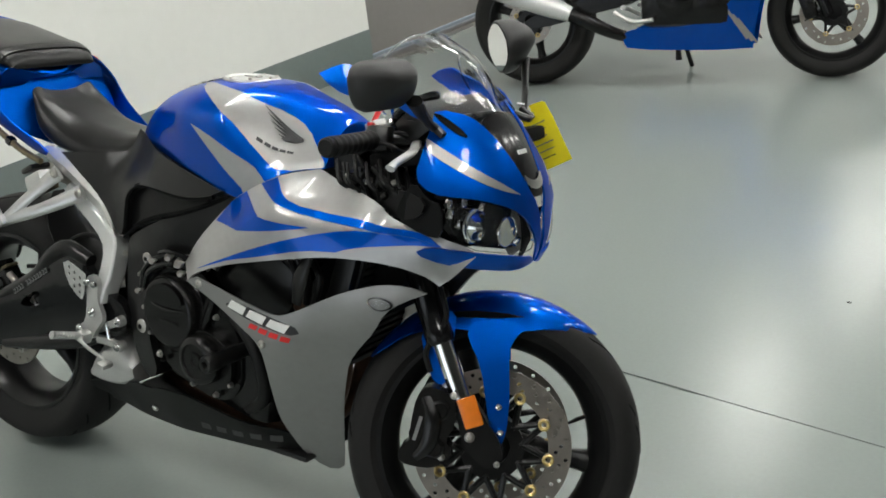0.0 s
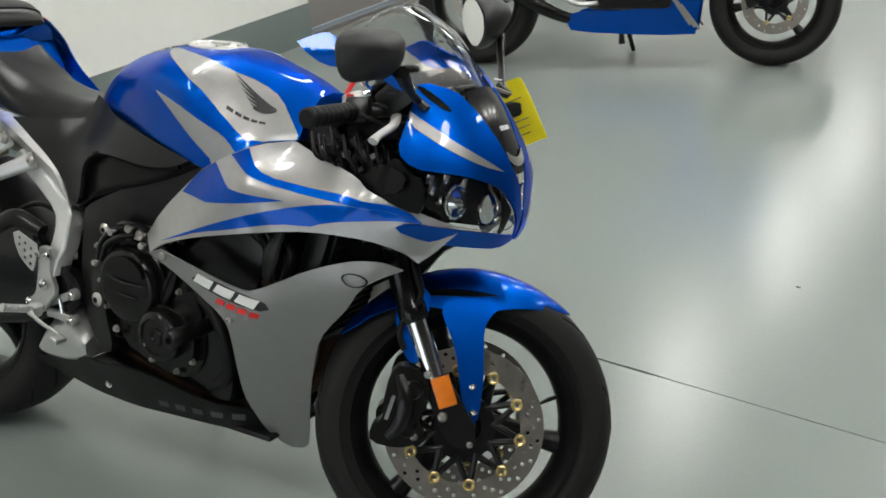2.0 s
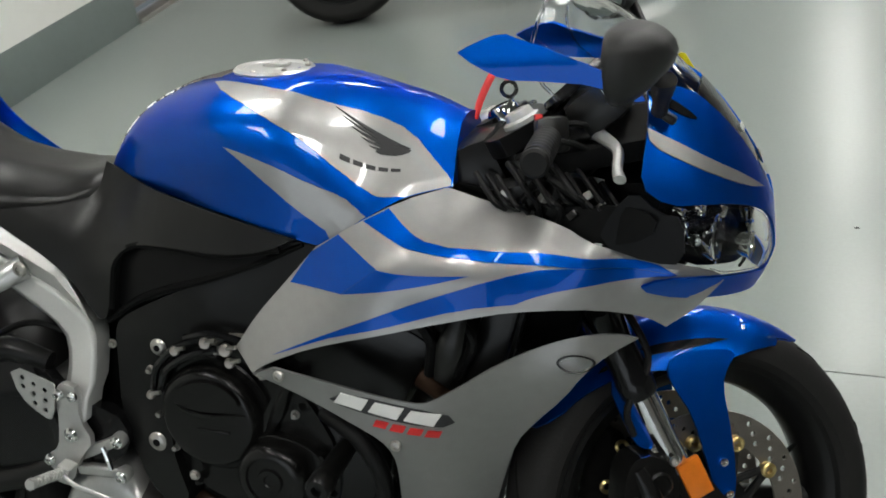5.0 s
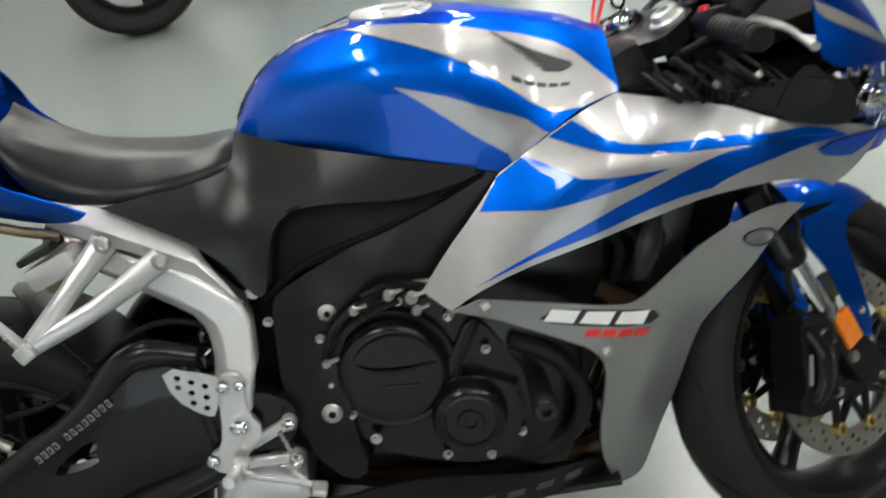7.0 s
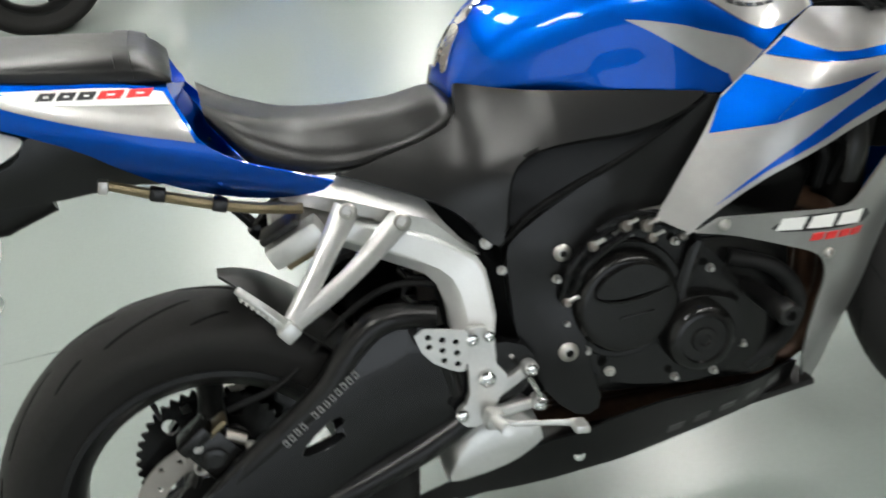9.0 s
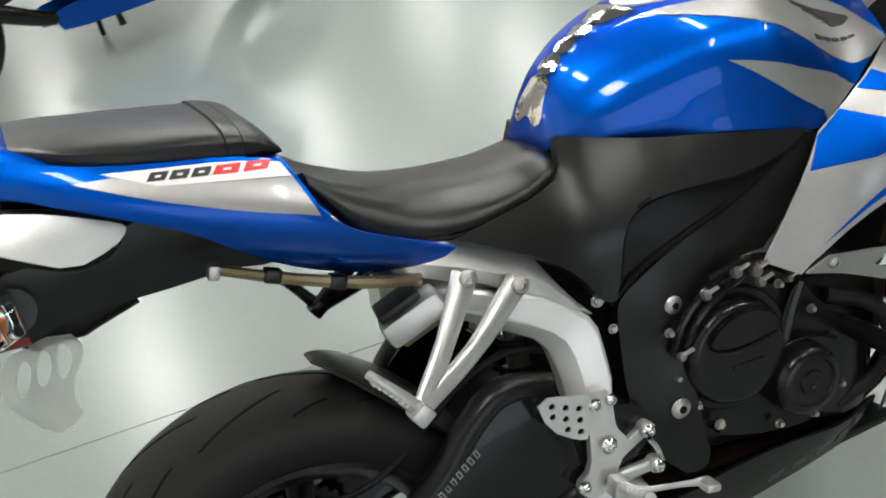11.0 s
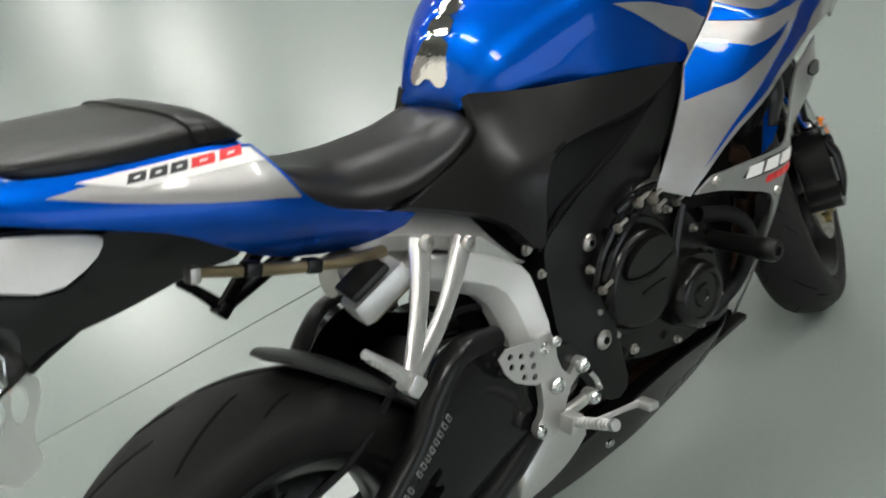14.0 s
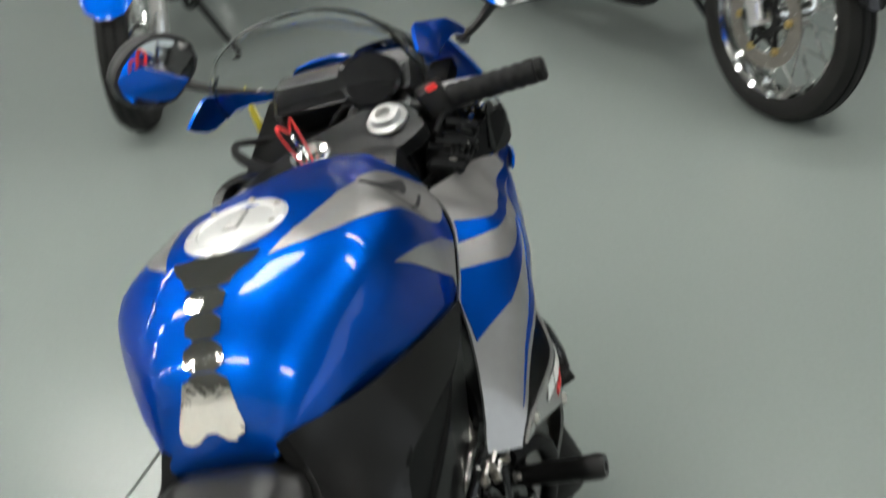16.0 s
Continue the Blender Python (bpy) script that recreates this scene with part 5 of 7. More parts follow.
def build_rests():
    # passenger rests: V brackets
    for s in (-1, 1):
        foot = Vector((-1.176, s * .256, .638))
        # far hanger takes the black material: its shade is put into the colour
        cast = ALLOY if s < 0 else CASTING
        a, b = Vector((-.991, s * .176, .708)), Vector((-1.059, s * .186, .748))
        hanger = part("passenger_hanger", bm_tube([a, a.lerp(foot, .5) + Vector((0, s * .008, -.006)), foot], [.019, .014, .014], 12, 4, .5), cast, bike, "silver alloy passenger foot-rest hanger" if s < 0 else "alloy foot-rest hanger coloured dark for the shade it hangs in")
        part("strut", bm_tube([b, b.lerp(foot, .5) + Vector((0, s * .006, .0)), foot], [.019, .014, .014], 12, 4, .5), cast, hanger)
        for p in (a, b):
            part("bolt", bm_socket_bolt(p + Vector((0, s * .011, 0)), (0, s, 0), .010, .006), STEEL, hanger)
        part("pivot", bm_box(foot + Vector((-.004, s * .004, -.003)), (.026, .026, .024), .005, (0, -30, 0)), cast, hanger)
        tip = foot + Vector((-.052, s * .004, .074))
        peg = part("foot_rest", bm_tube([foot + Vector((-.006, s * .006, .004)), foot.lerp(tip, .5) + Vector((0, s * .006, 0)), tip], [.0110, .0092, .0065], 4, 2, .62), cast, hanger, "folded silver foot rest" if s < 0 else "folded foot rest coloured dark for shade", sharp=25, bevel=.002)
        for k in range(7):
            q = foot.lerp(tip, .28 + .10 * k)
            part("rib", bm_box(q + Vector((-.004, s * .006, -.004)), (.003, .013, .004), .0008, (0, 55, 0)), cast, peg)
        # rider rest
        plate = [(-.948, .532), (-.935, .536), (-.912, .528), (-.920, .476), (-.900, .440), (-.925, .415), (-.940, .390), (-.965, .380), (-.985, .388), (-.991, .411), (-.966, .424), (-.957, .470), (-.955, .510)]
        hold = lambda x, z: np.array([x, s * (.214 + .05 * max(0, .47 - z)), z])
        rest = panel("rider_hanger", plate, hold, ALLOY, None, .012, .03, 0, "silver alloy foot-rest hanger", 1, (), .004, out=(0, s, 0))
        for (x0, z0), (x1, z1), ya in (((-.962, .398), (-.867, .437), .200), ((-.948, .384), (-.866, .381), .206)):
            way = Vector((x1 - x0, 0, z1 - z0)).normalized()
            up = Vector((-way.z, 0, way.x))
            ends = [Vector((x0, 0, z0)) - up * .010, Vector((x1, 0, z1)) - up * .008, Vector((x1, 0, z1)) + up * .008, Vector((x0, 0, z0)) + up * .010]
            arm = part("arm", bm_patch([[(q.x, q.z) for q in ends]], lambda x, z: np.array([x, s * ya, z]), .014, .05, 0, (0, s, 0)), ALLOY, rest, bevel=.004)
            part("eye", bm_lathe([(0, -.014), (.0115, -.014), (.0122, -.010), (.0122, .002), (.0105, .005), (0, .005)], (x1, s * ya, z1), (0, s, 0), 24), ALLOY, arm)
            part("bolt", bm_socket_bolt((x1, s * (ya + .005), z1), (0, s, 0), .008, .005), CHROME, arm)
        heel = [(-1.023, .566), (-.950, .540), (-.945, .533), (-.960, .477), (-.976, .480), (-1.014, .513)]
        rows = [(-1.002, .545), (-.984, .535), (-.966, .526), (-1.004, .530), (-.987, .519), (-.968, .509), (-.988, .503), (-.971, .492)]
        part("heel_plate", bm_patch([rounded(heel, 1), *[circle(x, z, .0048, 10) for x, z in rows]], lambda x, z: np.array([x, s * .222, z]), .003, 1.0, 0, (0, s, 0)), ALLOY, rest, "drilled silver heel plate", bevel=.0008)
        for x, z, r in ((-.943, .520, .008), (-.919, .518, .007), (-.935, .452, .010), (-.983, .406, .008)):
            part("bolt", bm_socket_bolt((x, s * .219, z), (0, s, 0), r, .006), CHROME, rest)
        ribs = []
        for k in range(9):
            ribs += [(.0085, .012 + k * .008), (.0085, .0155 + k * .008), (.0070, .017 + k * .008)]
        part("foot_rest", bm_lathe([(0, 0), (.010, 0), (.010, .01)] + ribs + [(.0092, .086), (.0085, .091), (0, .092)], (-.943, s * .236, .400), (0, s, .30), 14), ALLOY, rest, "ribbed silver foot rest")
        part("rest_yoke", bm_box((-.943, s * .238, .399), (.024, .026, .028), .005, (0, 20, 0)), ALLOY, rest)
        part("pedal", bm_tube([(-.945, s * .250, .402), (-.915, s * .262, .393), (-.868, s * .264, .379), (-.836, s * .266, .369)], [.007, .0046, .0046, .006], 10, 4, .7), ALLOY, rest, "silver foot pedal")
        part("pedal_toe", bm_box((-.832, s * .274, .367), (.022, .030, .012), .004, (0, 15, 0)), ALLOY, rest)
        part("link_rod", bm_tube([(-.878, s * .226, .440), (-.872, s * .228, .425), (-.868, s * .228, .404)], .004, 8, 2), CHROME, rest)
        part("master_cylinder", bm_tube([(-.985, s * .19, .50), (-.978, s * .19, .43)], .012, 12, 1), CASTING, rest)
    box = {x: [(0, zt), (.06, zt), (.11, zt - .004), (.142, zt - .018), (.160, zt * .55 + zl * .45), (.158, zl + .012), (.14, zl)] for x, zt, zl in ((-1.018, .300, .262), (-1.0, .345, .258), (-.965, .378, .258), (-.925, .386, .262), (-.89, .372, .272), (-.865, .345, .285))}
    part("catalyst_box", bm_loft(lofted(box), -1.018, -.865, 20, 24), ALLOY, bike, "satin steel exhaust chamber")
    # rear brake reservoir and the plated rail under the tail
    res = part("brake_reservoir", bm_box((-1.135, -.182, .722), (.084, .044, .036), .010, (0, -20, -10)), ALLOY, bike, "silver brake reservoir with a black cap")
    part("reservoir_cap", bm_box((-1.150, -.182, .748), (.060, .048, .012), .005, (0, -20, -10)), BLACK_PLASTIC, res, "black cap")
    part("reservoir_foot", bm_box((-1.122, -.176, .703), (.07, .03, .014), .004, (0, -20, -10)), BRASS, res)
    for s in (-1, 1):
        rail = part("tail_rail", bm_tube([(-1.345, s * .190, .872), (-1.26, s * .196, .828), (-1.18, s * .198, .792), (-1.115, s * .190, .768)], [.0065, .0075, .008, .008], 8, 5, .9), BRASS, bike, "brassy plated rail under the tail")
        for x, z in ((-1.285, .846), (-1.215, .810)):
            part("clip", bm_box((x, s * .197, z - .003), (.020, .019, .017), .003, (0, 26, 0)), CASTING, rail)
        part("rail_end", bm_box((-1.346, s * .192, .870), (.013, .016, .018), .003, (0, 20, 0)), STEEL, rail)
    stand = part("side_stand", bm_tube([(-.86, .12, .24), (-.83, .185, .13), (-.80, .245, .052)], [.014, .012, .011], 12, 3), BLACK_PAINT, bike, "black side stand")
    part("stand_foot", bm_box((-.795, .252, .050), (.07, .045, .010), .003, (0, 0, 0)), BLACK_PAINT, stand)


# engine
def build_engine():
    block = part("engine", bm_box((-.60, 0, .42), (.34, .33, .26), .05, (0, 12, 0)), CASTING, bike, "black cast engine cases")
    part("cylinder_block", bm_box((-.50, 0, .57), (.22, .30, .20), .03, (0, 30, 0)), CASTING, block)
    part("cam_cover", bm_box((-.455, 0, .645), (.20, .28, .07), .02, (0, 30, 0)), CASTING, block)
    y = -.172
    shape = [(-.785, .40), (-.81, .48), (-.805, .55), (-.765, .595), (-.70, .606), (-.62, .585), (-.565, .535), (-.535, .485), (-.515, .44), (-.515, .36), (-.55, .318), (-.60, .308), (-.66, .322), (-.74, .350)]
    part("side_case", bm_patch([rounded(shape, 2)], flat(y), .05, .08, 0, (0, -1, 0)), CASTING, block, "black engine side case", bevel=.008)
    c = (-.704, -.172, .488)
    part("clutch_cover", bm_lathe([(0, 0), (.080, 0), (.082, .006), (.080, .018), (.075, .028), (.071, .031), (.066, .0315), (.05, .032), (0, .033)], c, (0, -1, 0), 56), CASTING, block, "round black clutch cover")
    part("clutch_rim", bm_lathe([(.081, 0), (.094, 0), (.094, .006), (.091, .009), (.081, .008)], c, (0, -1, 0), 56, True), CASTING, block)
    part("cover_flat", bm_patch([rounded([(-.757, .524), (-.735, .545), (-.70, .555), (-.665, .548), (-.640, .522), (-.655, .510), (-.70, .505), (-.738, .512)], 1)], flat(-.2115), .008, .1, .002, (0, -1, 0)), CASTING, block, bevel=.002)
    part("cover_ridge", bm_tube([(-.764, -.198, .530), (-.745, -.2045, .510), (-.722, -.2055, .500), (-.690, -.206, .497), (-.640, -.203, .500)], [.002, .0045, .0045, .002], 8, 4), CASTING, block)
    part("cover_emboss", bm_box((-.695, -.2055, .470), (.052, .003, .006), .0008, (0, 4, 0)), CASTING, block)
    part("case_web", bm_patch([rounded([(-.640, .462), (-.605, .520), (-.588, .548), (-.572, .538), (-.600, .470)], 1)], flat(-.176), .02, .1, .008, (0, -1, 0)), CASTING, block, bevel=.003)
    d = (-.607, -.188, .405)
    part("starter_cover", bm_lathe([(0, 0), (.052, 0), (.055, .012), (.052, .026), (.046, .032), (.038, .033), (.036, .029), (.020, .029), (.018, .033), (.010, .033), (.008, .030), (0, .030)], d, (0, -1, 0), 48), CASTING, block, "ridged black starter cover")
    part("starter_lobe", bm_patch([rounded([(-.663, .43), (-.645, .458), (-.60, .466), (-.545, .446), (-.528, .42), (-.53, .37), (-.555, .342), (-.61, .338), (-.652, .362)], 2)], flat(-.190), .03, .1, 0, (0, -1, 0)), CASTING, block, bevel=.006)
    ribs = [(-.625, .44), (-.60, .50), (-.575, .545)]
    part("rib", bm_tube([(x, -.178, z) for x, z in ribs], .009, 8, 3), CASTING, block)
    for k, (x, z) in enumerate(((-.746, .588), (-.797, .555), (-.796, .481), (-.775, .428), (-.747, .371), (-.649, .339), (-.585, .326), (-.535, .359), (-.534, .433), (-.568, .499), (-.613, .556), (-.679, .593))):
        bolt(block, (x, -.180 - .004 * (k % 2), z), (0, -1, 0), .0050, .008, STEEL if k % 4 else CASTING)
    for k in range(4):
        x = -.72 + .045 * k
        part("cam_pipe", bm_tube([(x, -.15, .58), (x + .015, -.165, .605), (x + .05, -.15, .635), (x + .07, -.11, .65)], .009, 8, 4), CASTING if k % 2 else STEEL, block)
    part("steel_pipe", bm_tube([(-.70, -.172, .592), (-.66, -.176, .612), (-.61, -.170, .606), (-.575, -.16, .59)], .0045, 8, 4), STEEL, block, "steel clamps and pipe ends")
    for run in ([(-.797, -.186, .520), (-.778, -.194, .566), (-.737, -.196, .600), (-.690, -.190, .613)], [(-.780, -.192, .528), (-.757, -.200, .566), (-.716, -.201, .590), (-.676, -.196, .600)], [(-.726, -.190, .612), (-.690, -.196, .622), (-.640, -.190, .612), (-.600, -.184, .588)]):
        part("vent_hose", bm_tube(run, .0062, 8, 5), BLACK_GLOSS, block, "black breather hose")
    for x, z, r in ((-.690, .609, .008), (-.659, .600, .009), (-.742, .594, .007), (-.655, .580, .007), (-.610, .568, .006), (-.795, .520, .006)):
        clip = part("hose_clamp", bm_lathe([(0, 0), (r, 0), (r * 1.15, .004), (r, .009), (r * .5, .010), (0, .009)], (x, -.196, z), (.3, -1, .3), 12), DISC, block, "steel hose clamp")
        part("screw", bm_tube([(x + .004, -.202, z + .004), (x + .020, -.204, z + .008)], .0032, 6, 1), STEEL, clip)
    part("water_hose", bm_tube([(-.53, -.17, .50), (-.47, -.19, .47), (-.44, -.19, .41), (-.46, -.17, .34), (-.52, -.15, .30)], .013, 12, 5), SOFT_RUBBER, block, "black water hose")
    part("oil_filter", bm_lathe([(0, 0), (.034, 0), (.036, .01), (.036, .06), (.03, .068), (0, .07)], (-.475, -.07, .33), (.75, -.45, .1), 24), BLACK_GLOSS, block, "black oil filter")
    for k, yy in enumerate((-.12, -.04, .04, .12)):
        part("header_pipe", bm_tube([(-.40, yy, .55), (-.345, yy, .50), (-.345, yy * .9, .38), (-.40, yy * .7, .27), (-.52, yy * .5, .235), (-.70, yy * .3, .235), (-.88, yy * .2, .27)], .019, 12, 4), RUST, block, "heat-stained exhaust header")
    part("frame_slider", bm_lathe([(0, 0), (.014, 0), (.016, .05), (.016, .095), (.0185, .10), (.0185, .125), (.015, .132), (.008, .132), (.006, .122), (0, .122)], (-.503, -.155, .440), (0, -1, 0), 24), BLACK_PLASTIC, block, "black frame slider")
    rad = part("radiator", bm_box((-.285, 0, .545), (.035, .22, .27), .006, (0, 18, 0)), RADIATOR, bike, "black radiator")
    for k in range(16):
        z = -.115 + k * .0155
        part("fin", bm_box((-.285 + z * .31 + .02, 0, .545 + z), (.004, .20, .004), 0, (0, 18, 0)), DARK, rad)
    part("side_tank", bm_box((-.30, -.115, .545), (.05, .03, .26), .01, (0, 18, 0)), BLACK_PLASTIC, rad)
    part("fan_shroud", bm_lathe([(.10, -.02), (.105, -.02), (.105, .02), (.10, .02)], (-.345, -.03, .55), (1, 0, -.3), 40, True), BLACK_PLASTIC, rad)
    part("vent_strut", bm_tube([(-.31, -.185, .665), (-.325, -.195, .62), (-.34, -.19, .57)], [.012, .018, .012], 10, 3, .4), BLACK_PLASTIC, bike, "black vent strut")
    for k in range(3):
        part("inner_hose", bm_tube([(-.40 + .03 * k, -.15, .66), (-.36 + .03 * k, -.165, .62), (-.37 + .02 * k, -.15, .56)], .008, 8, 4), SOFT_RUBBER, bike)


# fairing
def build_fairing():
    upper = [(-.642, .606), (-.606, .581), (-.575, .603), (-.51, .627), (-.43, .647), (-.345, .663), (-.27, .676), (-.2, .679), (-.13, .675), (-.075, .660), (-.046, .638), (-.015, .660), (.015, .690), (.030, .706), (.0, .722), (-.045, .736),
             (-.098, .745), (-.14, .762), (-.172, .777), (-.233, .797), (-.295, .812), (-.332, .820), (-.39, .811), (-.45, .784), (-.51, .751), (-.55, .709), (-.60, .659)]
    lower = [(-.602, .583), (-.566, .597), (-.483, .577), (-.375, .550), (-.352, .550), (-.312, .568), (-.258, .596), (-.204, .616), (-.16, .628), (-.115, .628), (-.082, .615), (-.12, .598), (-.15, .578), (-.185, .530), (-.225, .490), (-.255, .455), (-.275, .40),
             (-.296, .335), (-.316, .275), (-.334, .210), (-.350, .168), (-.388, .168), (-.408, .225), (-.420, .290), (-.420, .330), (-.414, .385), (-.406, .441), (-.409, .472), (-.424, .494), (-.456, .513), (-.505, .540), (-.552, .565)]
    belly = [(-.405, .236), (-.418, .206), (-.455, .200), (-.60, .204), (-.743, .196), (-.883, .196), (-1.085, .216), (-1.078, .234), (-1.028, .246), (-.985, .258), (-.925, .268), (-.865, .290), (-.802, .289), (-.765, .300), (-.72, .304), (-.655, .305), (-.517, .270), (-.44, .258), (-.410, .246)]
    for s in (-1, 1):
        place = side(upper_width, 0, s)
        cowl = panel("side_fairing", upper, place, SILVER, None, .004, .02, 0, "silver side fairing with blue flashes", 1, (0, 1, 10, 21, 24), .002)
        sticker("blue_flash", [(-.545, .706), (-.515, .745), (-.473, .770), (-.408, .738), (-.461, .703)], place, BLUE, cowl, "blue flash", (0, 1, 2, 3, 4))
        sticker("blue_flash", [(-.461, .7025), (-.409, .737), (-.378, .733), (-.287, .728), (-.38, .713)], place, BLUE, cowl, "blue flash", (0, 1, 3))
        sticker("blue_flash", [(-.568, .613), (-.514, .636), (-.427, .671), (-.34, .701), (-.254, .723), (-.185, .731), (-.10, .728), (-.03, .716), (-.10, .712), (-.17, .704), (-.213, .695), (-.232, .688), (-.299, .686), (-.386, .665), (-.472, .646), (-.516, .631)], place, BLUE, cowl, "blue flash", (0, 7, 11))
        sticker("blue_flash", [(-.437, .788), (-.402, .803), (-.372, .782), (-.336, .765), (-.247, .753), (-.137, .742), (-.06, .734), (-.03, .7165), (-.10, .7285), (-.185, .732), (-.289, .747), (-.363, .762), (-.405, .776)], place, BLUE, cowl, "blue flash", (0, 1, 7))
        lp = side(lower_width, 0, s)
        low = panel("lower_fairing", lower, lp, DULL_SILVER, None, .004, .02, 0, "grey-silver lower fairing", 1, (0, 1, 10), .002)
        # model badge: a white slab with a dark outline, and a red one under it
        f = lambda x, z: (x, .5385 - .245 * (x + .40) + z)
        sticker("badge_shadow", [f(-.490, -.006), f(-.462, .012), f(-.330, .012), f(-.322, -.002), f(-.342, -.013), f(-.47, -.014)], lp, INK, low, "", (0, 3), offset=.0012)
        for k in range(3):
            x = -.476 + .048 * k
            sticker("badge_bar", [f(x - .008, -.009), f(x + .004, .009), f(x + .043, .010), f(x + .031, -.010)], lp, WHITE_PRINT, low, "white badge print", (0, 1, 2, 3), offset=.0024)
        for k in range(4):
            x = -.432 + .023 * k
            sticker("badge_bar", [f(x, -.030), f(x + .006, -.019), f(x + .024, -.018), f(x + .018, -.029)], lp, RED, low, "red badge print", (0, 1, 2, 3), offset=.0018)
        for x, z in ((-.403, .486), (-.560, .585)):
            q = lp(x, z)
            bolt(low, tuple(q), (0, s, 0), .007, .005, STEEL, "socket")
        ring = lambda k: rounded([(-.163 + (x + .163) * k, .592 + (z - .592) * k) for x, z in ((-.190, .594), (-.175, .604), (-.152, .603), (-.136, .593), (-.146, .582), (-.172, .580))], 2)
        part("gasket", bm_patch([ring(1.04), ring(.90)], lp, .003, .02, .0045, (0, s, 0)), BLACK_GLOSS, low, "black gasket")
        part("signal_bowl", bm_patch([ring(.90)], lp, .002, .02, .0025, (0, s, 0)), DULL_SILVER, low, "bright signal bowl")
        signal = bm_patch([ring(.88)], lp, .004, .02, .0062, (0, s, 0))
        sig = part("turn_signal", signal, LENS, low, "clear flush turn signal", bevel=.002)
        part("signal_bulb", bm_patch([rounded([(-.188, .598), (-.165, .606), (-.142, .599), (-.16, .587)], 1)], lp, .002, .03, .0015), DULL_SILVER, sig)
        panel("belly_pan", belly, side(belly_width, 0, s), BELLY, None, .004, .03, 0, "black belly pan", 1, (6,), .002)
        bp = side(belly_width, 0, s)
        for k in range(5):
            x = -.665 + .046 * k
            sticker("brand_bar", [(x, .222 + .002 * k), (x + .026, .223 + .002 * k), (x + .030, .238 + .002 * k), (x + .004, .237 + .002 * k)], bp, DIM_PRINT, bike.children[-1], "", (0, 1, 2, 3))
        bolt(bike, (-.812, s * (belly_width(-.812, .236) + .014), .236), (0, s, 0), .007, .006)
        # inner trim between tank and fairing, and the black cockpit trim
        trim = [(-.335, .818), (-.295, .808), (-.235, .793), (-.175, .772), (-.12, .752), (-.06, .770), (-.05, .80), (-.10, .81), (-.16, .80), (-.22, .805), (-.29, .815)]
        panel("inner_trim", trim, lambda x, z: np.array([x, s * (.085 + .30 * max(0, x + .33) - .10 * max(0, z - .78)), z]), BELLY, None, .004, .04, 0, "black cockpit trim", 1, (), .0015, out=(0, s, 0))
    # invented matt black block; hides bright floor in the gap behind the fork
    part("inner_duct", bm_box((-.208, .01, .606), (.075, .16, .105), .015, (0, 20, 0)), DARK, bike, "made-up black block filling the gap behind the fork")
    part("belly_floor", bm_box((-.70, 0, .205), (.62, .24, .012), .004), BLACK_PLASTIC, bike, "black belly pan floor")
    part("radiator_scoop", bm_box((-.43, 0, .222), (.08, .09, .03), .01, (0, -20, 0)), BLACK_PLASTIC, bike)


